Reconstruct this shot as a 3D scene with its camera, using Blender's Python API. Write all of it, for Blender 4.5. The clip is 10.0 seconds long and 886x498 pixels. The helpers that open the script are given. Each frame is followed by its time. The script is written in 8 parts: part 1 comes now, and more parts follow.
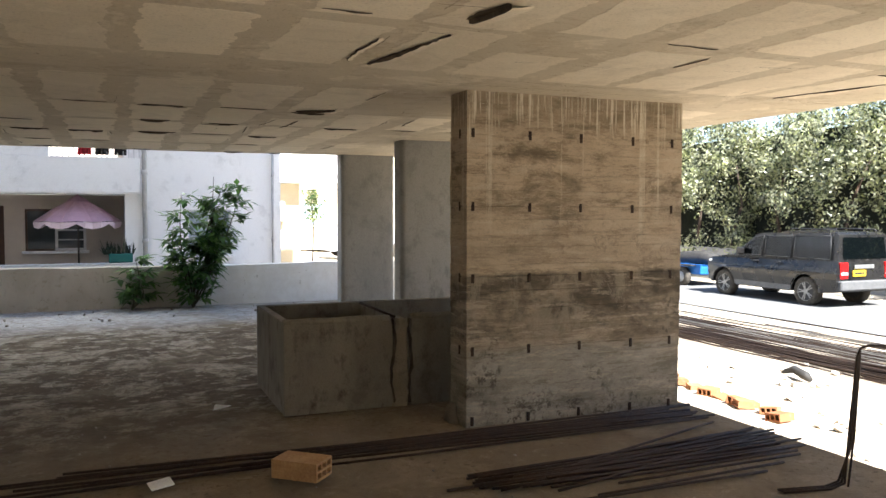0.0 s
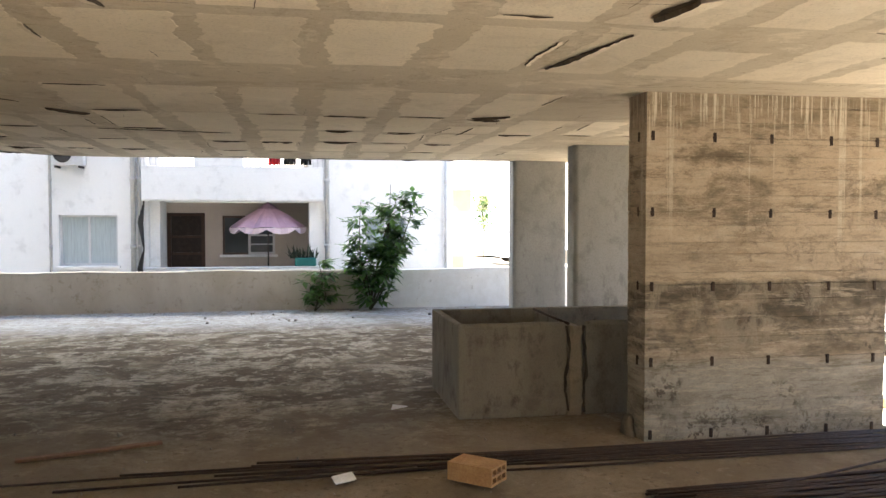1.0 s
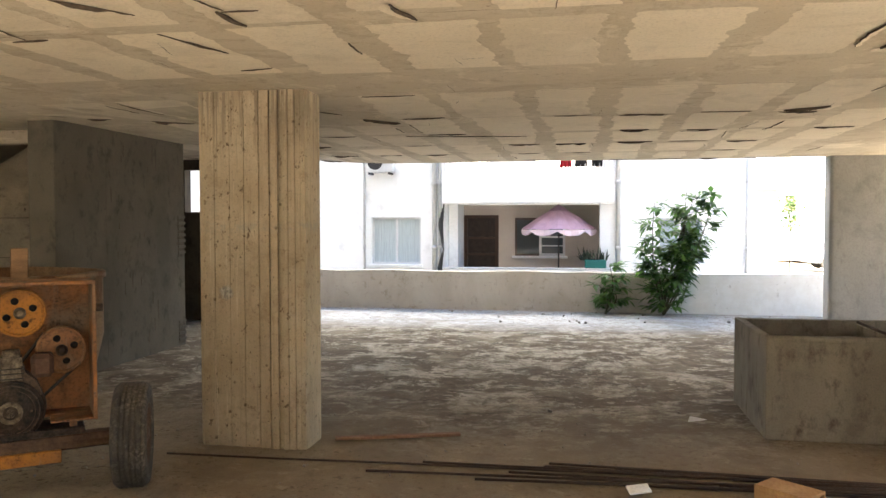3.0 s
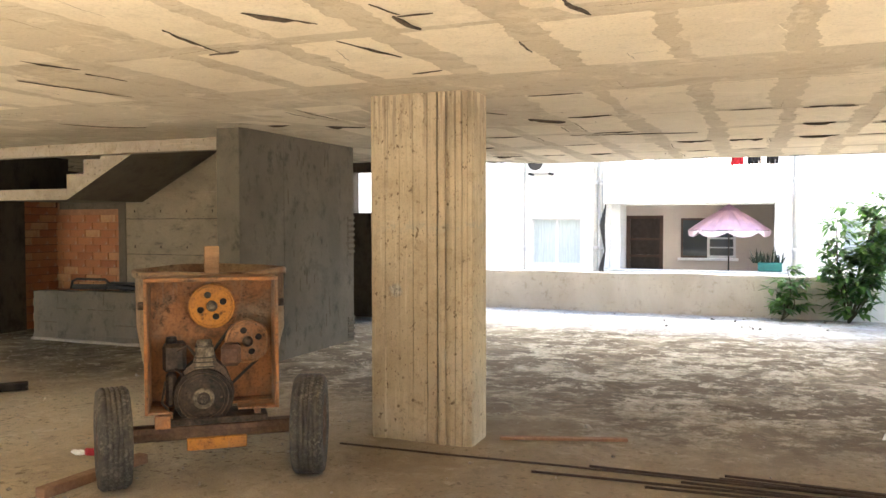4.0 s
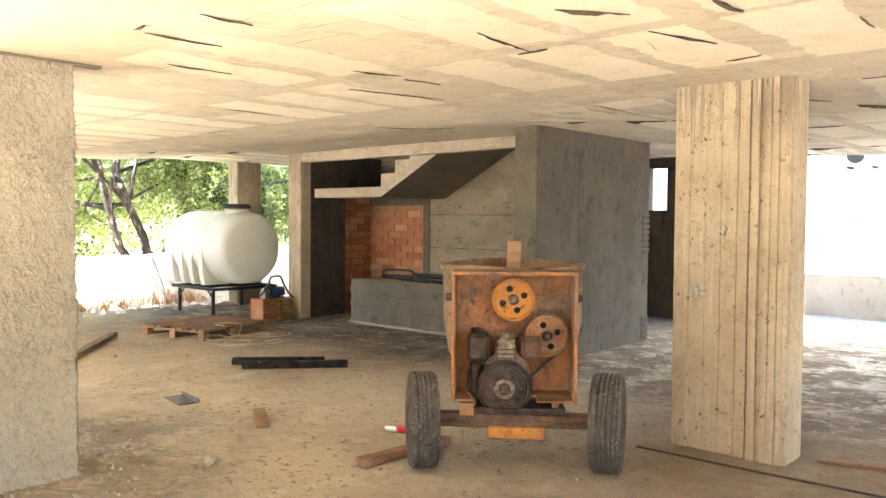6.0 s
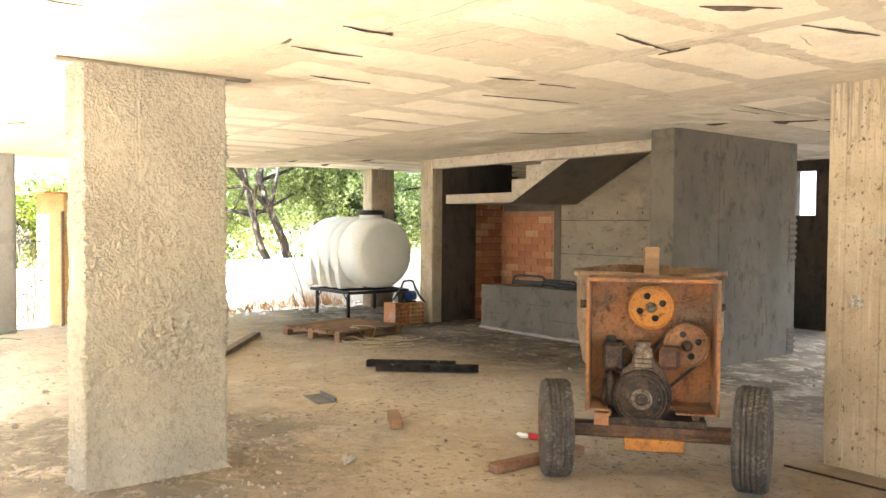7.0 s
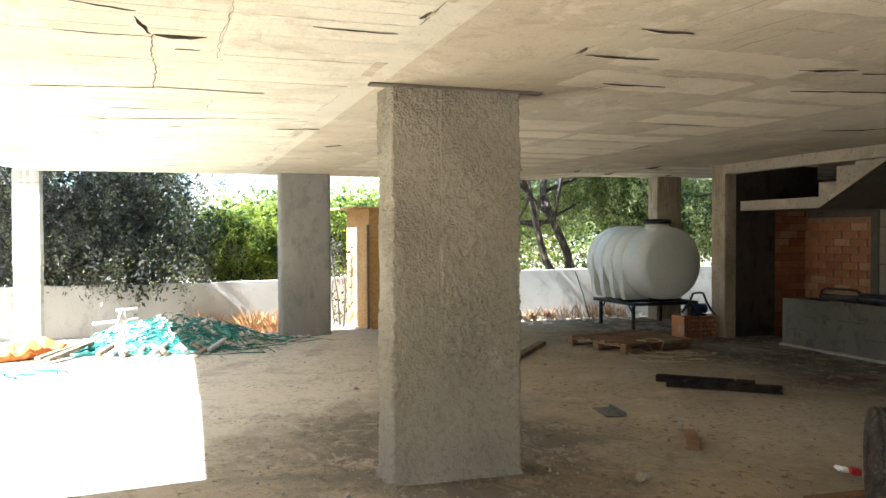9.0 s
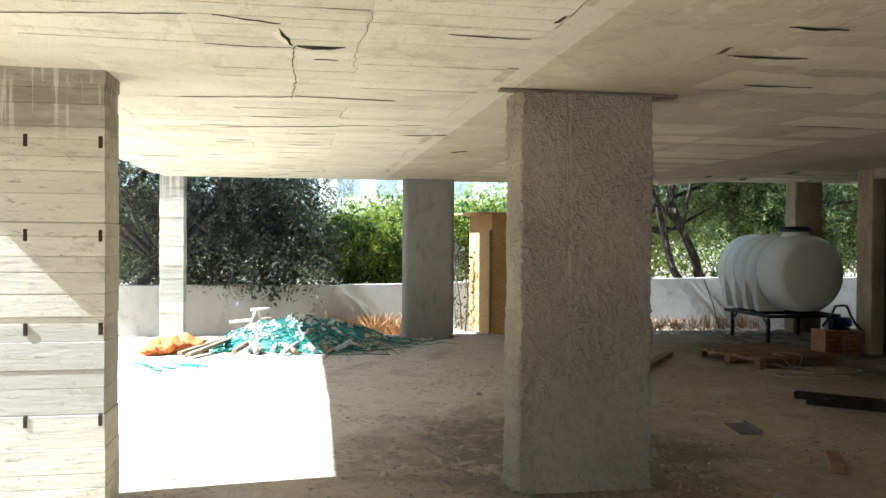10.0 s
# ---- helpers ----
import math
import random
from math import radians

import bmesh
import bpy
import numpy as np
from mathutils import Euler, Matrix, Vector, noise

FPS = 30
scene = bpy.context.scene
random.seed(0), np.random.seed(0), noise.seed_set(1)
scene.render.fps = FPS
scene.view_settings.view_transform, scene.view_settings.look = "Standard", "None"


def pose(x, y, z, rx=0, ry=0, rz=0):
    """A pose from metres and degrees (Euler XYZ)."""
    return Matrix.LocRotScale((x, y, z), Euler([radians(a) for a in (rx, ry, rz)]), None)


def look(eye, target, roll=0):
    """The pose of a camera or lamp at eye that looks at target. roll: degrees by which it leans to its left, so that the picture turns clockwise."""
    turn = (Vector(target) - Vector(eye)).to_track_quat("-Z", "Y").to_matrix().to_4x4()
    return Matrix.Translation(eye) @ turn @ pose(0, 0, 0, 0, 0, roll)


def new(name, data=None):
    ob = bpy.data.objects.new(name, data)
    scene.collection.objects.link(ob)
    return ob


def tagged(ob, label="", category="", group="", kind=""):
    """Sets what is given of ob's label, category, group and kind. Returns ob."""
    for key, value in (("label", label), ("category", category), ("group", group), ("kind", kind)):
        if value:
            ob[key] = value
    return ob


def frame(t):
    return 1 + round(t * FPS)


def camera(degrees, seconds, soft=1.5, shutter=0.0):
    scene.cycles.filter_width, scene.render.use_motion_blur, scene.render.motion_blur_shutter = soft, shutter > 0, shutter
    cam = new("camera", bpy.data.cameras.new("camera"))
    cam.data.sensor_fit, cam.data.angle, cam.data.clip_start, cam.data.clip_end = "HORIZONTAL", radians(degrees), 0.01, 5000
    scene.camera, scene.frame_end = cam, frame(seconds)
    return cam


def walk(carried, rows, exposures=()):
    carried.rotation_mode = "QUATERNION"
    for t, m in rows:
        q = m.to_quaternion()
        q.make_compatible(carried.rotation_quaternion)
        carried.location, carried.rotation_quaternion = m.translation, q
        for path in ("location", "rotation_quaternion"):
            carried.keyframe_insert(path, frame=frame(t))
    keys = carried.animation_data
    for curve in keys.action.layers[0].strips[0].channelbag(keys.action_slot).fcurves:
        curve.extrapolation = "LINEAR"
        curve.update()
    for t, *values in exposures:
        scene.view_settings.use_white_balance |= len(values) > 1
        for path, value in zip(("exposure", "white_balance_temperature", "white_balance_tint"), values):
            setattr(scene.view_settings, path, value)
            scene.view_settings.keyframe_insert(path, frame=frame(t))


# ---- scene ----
cam = camera(58.5, 10.0)
PATH = [
    (0, (-0.199, 0.068, 1.603), (0.565, 1.914, 1.511), 0.1),
    (0.5, (-0.216, 0.078, 1.603), (0.345, 1.996, 1.52), 0.1),
    (1, (-0.236, 0.101, 1.601), (0.121, 2.067, 1.524), -0.0),
    (1.5, (-0.245, 0.143, 1.598), (-0.078, 2.135, 1.523), 0.0),
    (2, (-0.249, 0.161, 1.597), (-0.255, 2.16, 1.523), 0.0),
    (3.5, (-0.31, 0.175, 1.591), (-0.858, 2.098, 1.522), -0.1),
    (4, (-0.345, 0.176, 1.585), (-1.085, 2.033, 1.517), -0.1),
    (4.5, (-0.373, 0.17, 1.586), (-1.291, 1.945, 1.515), 0.0),
    (5, (-0.398, 0.166, 1.583), (-1.474, 1.85, 1.507), 0.1),
    (5.5, (-0.431, 0.168, 1.582), (-1.648, 1.753, 1.503), 0.3),
    (7, (-0.486, 0.15, 1.575), (-2.049, 1.395, 1.511), 0.4),
    (7.5, (-0.509, 0.121, 1.578), (-2.175, 1.225, 1.52), 0.4),
    (8, (-0.524, 0.109, 1.575), (-2.285, 1.056, 1.524), 0.3),
    (8.5, (-0.548, 0.108, 1.575), (-2.387, 0.893, 1.528), 0.0),
    (9, (-0.574, 0.098, 1.576), (-2.47, 0.735, 1.536), -0.2),
    (9.5, (-0.583, 0.068, 1.581), (-2.52, 0.564, 1.548), 0.0),
    (10, (-0.595, 0.05, 1.578), (-2.565, 0.395, 1.551), 0.4),
]
EXPOSURES = [(0, 2.42, 5900, 10), (1, 3.15, 6000, 10), (1.5, 3.45, 6200, 10), (2, 3.45, 6200, 10), (3.5, 4.0, 6200, 10), (4, 4.5, 6200, 10), (4.5, 4.8, 6200, 10), (5.5, 5.2, 5900, 10), (7, 5.12, 5800, 10), (7.5, 4.95, 5750, 10), (8.5, 4.08, 5500, 8), (9, 3.33, 5350, 6), (9.5, 2.83, 5230, 4), (10, 2.5, 5200, 4)]
walk(cam, [(t, look(eye, target, roll)) for t, eye, target, roll in PATH], EXPOSURES)

# ---- light ----
SUN_TRAVEL = Vector((-0.11, 1.0, -1.04))
world = bpy.data.worlds.new("sky")
scene.world = world
world.use_nodes = True
wn = world.node_tree.nodes
sky = wn.new("ShaderNodeTexSky")
sky.sky_type, sky.sun_disc = "NISHITA", False
sky.sun_elevation, sky.sun_rotation = radians(45.8), radians(171.5)
wn["Background"].inputs["Strength"].default_value = 0.065
world.node_tree.links.new(sky.outputs["Color"], wn["Background"].inputs["Color"])
sun_data = bpy.data.lights.new("sun", "SUN")
sun_data.energy, sun_data.angle, sun_data.color = 5.0, radians(0.5), (1.0, 0.95, 0.87)
sun = new("sun", sun_data)
sun.matrix_world = look((0, 0, 40), Vector((0, 0, 40)) + SUN_TRAVEL)


# ---- building blocks ----
def link_bm(name, bm, material, parent=None, label=""):
    me = bpy.data.meshes.new(name)
    bm.normal_update()
    bm.to_mesh(me)
    bm.free()
    ob = new(name, me)
    for m in material if isinstance(material, (list, tuple)) else [material]:
        me.materials.append(m)
    ob.parent = parent
    if label:
        ob["label"] = label
    return ob


def part(name, bm, material, parent, label=""):
    return link_bm(name, bm, material, parent, label)


def whole(name, bm, material, label, category, group="", kind=""):
    return tagged(link_bm(name, bm, material), label, category, group, kind)


def thing(name, m, label, category, group="", kind=""):
    ob = new(name)
    ob.empty_display_size = 0.1
    ob.matrix_world = m
    return tagged(ob, label, category, group, kind)


def mesh_from(name, verts, faces, material, smooth=False):
    me = bpy.data.meshes.new(name)
    me.from_pydata(verts, [], faces)
    me.materials.append(material)
    if smooth:
        me.polygons.foreach_set("use_smooth", [True] * len(me.polygons))
    me.update()
    return me


def box(bm, x0, x1, y0, y1, z0, z1, bevel=0.0, m=None):
    t = Matrix.Translation(((x0 + x1) / 2, (y0 + y1) / 2, (z0 + z1) / 2)) @ Matrix.Diagonal((x1 - x0, y1 - y0, z1 - z0, 1))
    vs = bmesh.ops.create_cube(bm, size=1, matrix=(m @ t) if m else t)["verts"]
    if bevel:
        es = list({e for v in vs for e in v.link_edges})
        bmesh.ops.bevel(bm, geom=es, offset=bevel, segments=1, affect="EDGES")
    return bm


def cyl(bm, p0, p1, r0, r1=None, seg=12, caps=True):
    p0, p1 = Vector(p0), Vector(p1)
    d = p1 - p0
    m = Matrix.Translation((p0 + p1) / 2) @ d.to_track_quat("Z", "Y").to_matrix().to_4x4()
    vs = bmesh.ops.create_cone(bm, cap_ends=caps, segments=seg, radius1=r0, radius2=r0 if r1 is None else r1, depth=d.length, matrix=m)["verts"]
    for f in {f for v in vs for f in v.link_faces}:
        f.smooth = len(f.verts) == 4
    return bm


def tube(bm, pts, radii, seg=8):
    """A swept round bar through the points."""
    pts = [Vector(p) for p in pts]
    if not isinstance(radii, (list, tuple)):
        radii = [radii] * len(pts)
    rings, side = [], None
    for i, p in enumerate(pts):
        d = (pts[min(i + 1, len(pts) - 1)] - pts[max(i - 1, 0)]).normalized()
        if side is None:
            side = d.orthogonal().normalized()
        side = (side - d * side.dot(d)).normalized()
        up = d.cross(side)
        rings.append([bm.verts.new(p + radii[i] * (math.cos(a) * side + math.sin(a) * up)) for a in (2 * math.pi * k / seg for k in range(seg))])
    for a, b in zip(rings, rings[1:]):
        for k in range(seg):
            bm.faces.new((a[k], a[(k + 1) % seg], b[(k + 1) % seg], b[k])).smooth = True
    bm.faces.new(rings[0][::-1])
    bm.faces.new(rings[-1])
    return bm


def lathe(bm, profile, m, seg=24, caps=True):
    """A turned shape: profile of (radius, height) about the local z axis."""
    rings = []
    for r, h in profile:
        rings.append([bm.verts.new(m @ Vector((r * math.cos(2 * math.pi * k / seg), r * math.sin(2 * math.pi * k / seg), h))) for k in range(seg)])
    for a, b in zip(rings, rings[1:]):
        for k in range(seg):
            bm.faces.new((a[k], a[(k + 1) % seg], b[(k + 1) % seg], b[k])).smooth = True
    if caps:
        bm.faces.new(rings[0][::-1])
        bm.faces.new(rings[-1])
    return bm


def extrude_outline(bm, outline, depth, m):
    """A slab from a closed outline in local x, z, running from y = 0 to depth."""
    a = [bm.verts.new(m @ Vector((x, 0, z))) for x, z in outline]
    b = [bm.verts.new(m @ Vector((x, depth, z))) for x, z in outline]
    n = len(a)
    for k in range(n):
        bm.faces.new((a[k], a[(k + 1) % n], b[(k + 1) % n], b[k]))
    bm.faces.new(a[::-1])
    bm.faces.new(b)
    bmesh.ops.recalc_face_normals(bm, faces=bm.faces)
    return bm


BM = bmesh.new


# ---- materials ----
class Mat:
    """A node material: colours mixed by noises in metres, with relief."""

    def __init__(self, name, rough=0.8, metal=0.0, spec=0.35):
        self.m = bpy.data.materials.new(name)
        self.m.use_nodes = True
        self.nt = self.m.node_tree
        self.b = self.nt.nodes["Principled BSDF"]
        self.b.inputs["Roughness"].default_value = rough
        self.b.inputs["Metallic"].default_value = metal
        self.b.inputs["Specular IOR Level"].default_value = spec
        self.co = self.nt.nodes.new("ShaderNodeTexCoord").outputs["Object"]
        self.last = None

    def node(self, kind, **ins):
        n = self.nt.nodes.new(kind)
        for k, v in ins.items():
            s = n.inputs[k.replace("_", " ")]
            if isinstance(v, bpy.types.NodeSocket):
                self.nt.links.new(v, s)
            else:
                s.default_value = v
        return n

    def coords(self, sx=1, sy=1, sz=1):
        n = self.node("ShaderNodeMapping", Vector=self.co)
        n.inputs["Scale"].default_value = (sx, sy, sz)
        return n.outputs[0]

    def noise(self, scale, detail=4, rough=0.6, stretch=(1, 1, 1), distort=0.0):
        return self.node("ShaderNodeTexNoise", Vector=self.coords(*stretch), Scale=scale, Detail=detail, Roughness=rough, Distortion=distort).outputs["Fac"]

    def ramp(self, fac, lo, hi, a=0.0, b=1.0):
        return self.node("ShaderNodeMapRange", Value=fac, From_Min=lo, From_Max=hi, To_Min=a, To_Max=b).outputs["Result"]

    def math(self, op, a, b=0.0):
        n = self.nt.nodes.new("ShaderNodeMath")
        n.operation = op
        for i, v in enumerate((a, b)):
            if isinstance(v, bpy.types.NodeSocket):
                self.nt.links.new(v, n.inputs[i])
            else:
                n.inputs[i].default_value = v
        return n.outputs[0]

    def mix(self, fac, a, b, blend="MIX"):
        n = self.nt.nodes.new("ShaderNodeMix")
        n.data_type, n.blend_type = "RGBA", blend
        for s, v in ((n.inputs[0], fac), (n.inputs[6], a), (n.inputs[7], b)):
            if isinstance(v, bpy.types.NodeSocket):
                self.nt.links.new(v, s)
            else:
                s.default_value = v
        return n.outputs[2]

    def random(self):
        return self.node("ShaderNodeObjectInfo").outputs["Random"]

    def island(self):
        return self.node("ShaderNodeNewGeometry").outputs["Random Per Island"]

    def axis(self, which):
        return self.node("ShaderNodeSeparateXYZ", Vector=self.co).outputs[which]

    def done(self, colour, bump=None, strength=0.4, depth=0.01, rough=None):
        if isinstance(colour, bpy.types.NodeSocket):
            self.nt.links.new(colour, self.b.inputs["Base Color"])
        else:
            self.b.inputs["Base Color"].default_value = colour
        if bump is not None:
            n = self.node("ShaderNodeBump", Height=bump, Strength=strength, Distance=depth)
            self.nt.links.new(n.outputs[0], self.b.inputs["Normal"])
        if rough is not None:
            self.nt.links.new(rough, self.b.inputs["Roughness"])
        return self.m


def simple(name, a, b, scale=8.0, rough=0.7, metal=0.0, bump=0.25, depth=0.004, stretch=(1, 1, 1), fine=60.0, dark=0.75, spec=0.35, per=0.0):
    """Two colours at a coarse noise, darkened by a fine grain."""
    m = Mat(name, rough, metal, spec)
    n1, n2 = m.noise(scale, 5, 0.65, stretch), m.noise(fine, 3, 0.6, stretch)
    c = m.mix(m.ramp(n1, 0.35, 0.65), a, b)
    c = m.mix(m.ramp(n2, 0.3, 0.7), m.mix(1.0, c, (dark, dark, dark, 1), "MULTIPLY"), c)
    if per:
        c = m.mix(m.ramp(m.random(), 0, 1, 0, per), c, (0, 0, 0, 1))
    return m.done(c, m.math("ADD", n1, m.math("MULTIPLY", n2, 0.5)), bump, depth, m.ramp(n2, 0.3, 0.7, min(1, rough + 0.1), max(0.05, rough - 0.1)))


def concrete(name, a, b, stain, stretch=(1, 1, 1), stain_lo=0.55, rough=0.85, bump=0.5, depth=0.008, pits=True):
    m = Mat(name, rough, 0, 0.12)
    n1, n2, n3 = m.noise(1.3, 6, 0.65, stretch, 0.4), m.noise(7, 6, 0.7, stretch), m.noise(70, 3, 0.6)
    c = m.mix(m.ramp(n1, 0.35, 0.66), a, b)
    c = m.mix(m.ramp(n2, stain_lo, stain_lo + 0.17), c, stain)
    c = m.mix(m.ramp(n3, 0.35, 0.55, 0.16, 0.0), c, (0.03, 0.025, 0.02, 1))
    c = m.mix(m.ramp(m.noise(2.7, 5, 0.7), 0.54, 0.66, 0, 0.35), c, (stain[0] * 0.6, stain[1] * 0.6, stain[2] * 0.6, 1))
    h = m.math("ADD", m.math("MULTIPLY", n2, 0.8), m.math("MULTIPLY", n3, 0.4))
    if pits:
        v = m.node("ShaderNodeTexVoronoi", Vector=m.coords(), Scale=26.0).outputs["Distance"]
        h = m.math("ADD", h, m.ramp(v, 0.05, 0.16, -0.5, 0.0))
        c = m.mix(m.ramp(v, 0.05, 0.11, 0.35, 0.0), c, (0.04, 0.035, 0.03, 1))
    return m.done(c, h, bump, depth)


def floor_material():
    """Raw slab: trodden sand, flaky cement over damp dark concrete inside, drifts of dirt; tone also carries light to
    the east, west and north.
    """
    m = Mat("floor_concrete", 0.95, 0, 0.05)
    big, mid, fine, grit = m.noise(0.35, 5, 0.6, distort=0.6), m.noise(1.3, 9, 0.74, distort=0.5), m.noise(9, 7, 0.76), m.noise(90, 2, 0.6)
    y, x = m.axis("Y"), m.axis("X")
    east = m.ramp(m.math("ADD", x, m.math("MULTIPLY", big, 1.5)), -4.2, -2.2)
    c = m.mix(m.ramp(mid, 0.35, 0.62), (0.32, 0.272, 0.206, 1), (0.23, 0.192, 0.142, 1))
    # brown floor to the east, darkened further for the weaker light there
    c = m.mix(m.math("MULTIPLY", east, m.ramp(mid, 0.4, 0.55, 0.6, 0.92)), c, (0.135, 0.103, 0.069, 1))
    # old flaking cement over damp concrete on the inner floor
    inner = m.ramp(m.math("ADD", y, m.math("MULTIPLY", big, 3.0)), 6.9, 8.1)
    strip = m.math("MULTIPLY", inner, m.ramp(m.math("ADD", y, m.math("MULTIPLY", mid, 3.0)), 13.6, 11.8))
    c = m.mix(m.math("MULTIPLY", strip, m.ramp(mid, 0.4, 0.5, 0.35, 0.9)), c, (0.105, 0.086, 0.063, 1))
    flake = m.ramp(m.noise(1.25, 10, 0.74, (1, 1.1, 1), 0.45), 0.5, 0.55)
    small = m.ramp(m.noise(4.2, 9, 0.78, (1, 1.1, 1), 0.3), 0.54, 0.58)
    flake = m.math("MULTIPLY", flake, m.math("MULTIPLY", m.ramp(x, -5.2, -3.0, 0.3, 1.0), m.ramp(y, 5.8, 8.2, 0.4, 1.0)))
    c = m.mix(m.math("MULTIPLY", inner, m.math("MULTIPLY", flake, m.ramp(fine, 0.38, 0.55, 0.25, 0.85))), c, (0.45, 0.41, 0.34, 1))
    c = m.mix(m.math("MULTIPLY", inner, m.math("MULTIPLY", small, m.ramp(y, 5.8, 8.2, 0.35, 0.85))), c, (0.45, 0.41, 0.34, 1))
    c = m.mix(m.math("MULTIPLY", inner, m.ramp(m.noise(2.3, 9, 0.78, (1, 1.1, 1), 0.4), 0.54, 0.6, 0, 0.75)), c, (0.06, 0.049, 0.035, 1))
    # whitish cement at the north edge, brightened for the open sky there
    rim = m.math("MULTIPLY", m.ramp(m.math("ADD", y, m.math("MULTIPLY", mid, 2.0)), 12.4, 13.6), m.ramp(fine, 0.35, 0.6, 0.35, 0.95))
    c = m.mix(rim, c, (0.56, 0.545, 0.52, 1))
    # sandy dust on the working floor, swept in long soft drifts
    dust = m.math("MULTIPLY", m.ramp(m.math("ADD", y, m.math("MULTIPLY", big, 3.0)), 8.4, 6.4), m.ramp(m.noise(0.7, 8, 0.7, distort=0.4), 0.32, 0.46))
    dust = m.math("MULTIPLY", dust, m.math("SUBTRACT", 1.0, m.math("MULTIPLY", east, 0.8)))
    c = m.mix(m.math("MULTIPLY", dust, 0.92), c, (0.415, 0.345, 0.24, 1))
    c = m.mix(m.math("MULTIPLY", dust, m.ramp(m.noise(2.1, 9, 0.76, (1, 0.8, 1), 0.4), 0.54, 0.6, 0, 0.5)), c, (0.52, 0.45, 0.34, 1))
    # greyer floor towards the open west side, paled by bounced sunlight put into the colour
    west_bounce = m.ramp(m.math("ADD", x, m.math("MULTIPLY", mid, 2.4)), -4.2, -6.2)
    west_bounce = m.math("MULTIPLY", west_bounce, m.ramp(m.math("ADD", y, m.math("MULTIPLY", mid, 2.0)), 4.6, 2.6))
    c = m.mix(m.math("MULTIPLY", west_bounce, m.ramp(fine, 0.35, 0.55, 0.6, 0.9)), c, (0.53, 0.485, 0.4, 1))
    # stains with a clear edge, grey where the sand is worn through
    worn = m.ramp(m.noise(0.9, 10, 0.74, distort=0.5), 0.54, 0.58)
    c = m.mix(m.math("MULTIPLY", worn, m.ramp(fine, 0.35, 0.6, 0.2, 0.55)), c, (0.25, 0.21, 0.157, 1))
    c = m.mix(m.ramp(m.noise(2.9, 8, 0.78, (1, 0.7, 1), 0.9), 0.6, 0.65, 0, 0.4), c, (0.16, 0.126, 0.087, 1))
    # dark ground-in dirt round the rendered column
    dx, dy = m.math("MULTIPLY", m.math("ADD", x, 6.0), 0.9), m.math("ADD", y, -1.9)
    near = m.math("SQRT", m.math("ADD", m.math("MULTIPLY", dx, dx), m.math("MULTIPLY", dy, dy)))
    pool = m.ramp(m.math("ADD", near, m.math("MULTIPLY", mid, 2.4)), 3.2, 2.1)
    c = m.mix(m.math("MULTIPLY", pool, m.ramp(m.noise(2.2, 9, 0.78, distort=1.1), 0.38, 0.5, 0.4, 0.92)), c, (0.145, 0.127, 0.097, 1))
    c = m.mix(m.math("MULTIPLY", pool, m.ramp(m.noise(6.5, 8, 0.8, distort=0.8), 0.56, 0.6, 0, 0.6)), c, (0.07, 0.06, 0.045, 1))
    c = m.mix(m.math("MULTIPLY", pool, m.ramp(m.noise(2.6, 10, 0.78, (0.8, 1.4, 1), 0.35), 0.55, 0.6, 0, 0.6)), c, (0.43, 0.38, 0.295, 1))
    # scuffs and trodden lumps
    c = m.mix(m.ramp(m.noise(5.2, 10, 0.8, (1, 0.8, 1), 0.3), 0.55, 0.6, 0, 0.28), c, (0.13, 0.105, 0.075, 1))
    c = m.mix(m.ramp(m.noise(6.3, 10, 0.8, (0.8, 1, 1), 0.3), 0.57, 0.62, 0, 0.28), c, (0.42, 0.37, 0.29, 1))
    # grit
    c = m.mix(m.ramp(m.noise(24, 6, 0.8), 0.61, 0.66, 0, 0.55), c, (0.12, 0.095, 0.065, 1))
    c = m.mix(m.math("MULTIPLY", m.ramp(m.noise(17, 4, 0.7), 0.57, 0.61, 0, 0.8), m.ramp(m.noise(1.4, 6, 0.7, distort=0.4), 0.44, 0.54)), c, (0.13, 0.1, 0.066, 1))
    c = m.mix(m.ramp(fine, 0.3, 0.42, 0.35, 0), c, (0.14, 0.115, 0.085, 1))
    c = m.mix(m.ramp(grit, 0.36, 0.55, 0.22, 0), c, (0.1, 0.083, 0.06, 1))
    h = m.math("ADD", m.math("ADD", fine, m.math("MULTIPLY", grit, 0.35)), m.math("MULTIPLY", m.math("MULTIPLY", flake, inner), 0.5))
    return m.done(c, h, 0.6, 0.014)


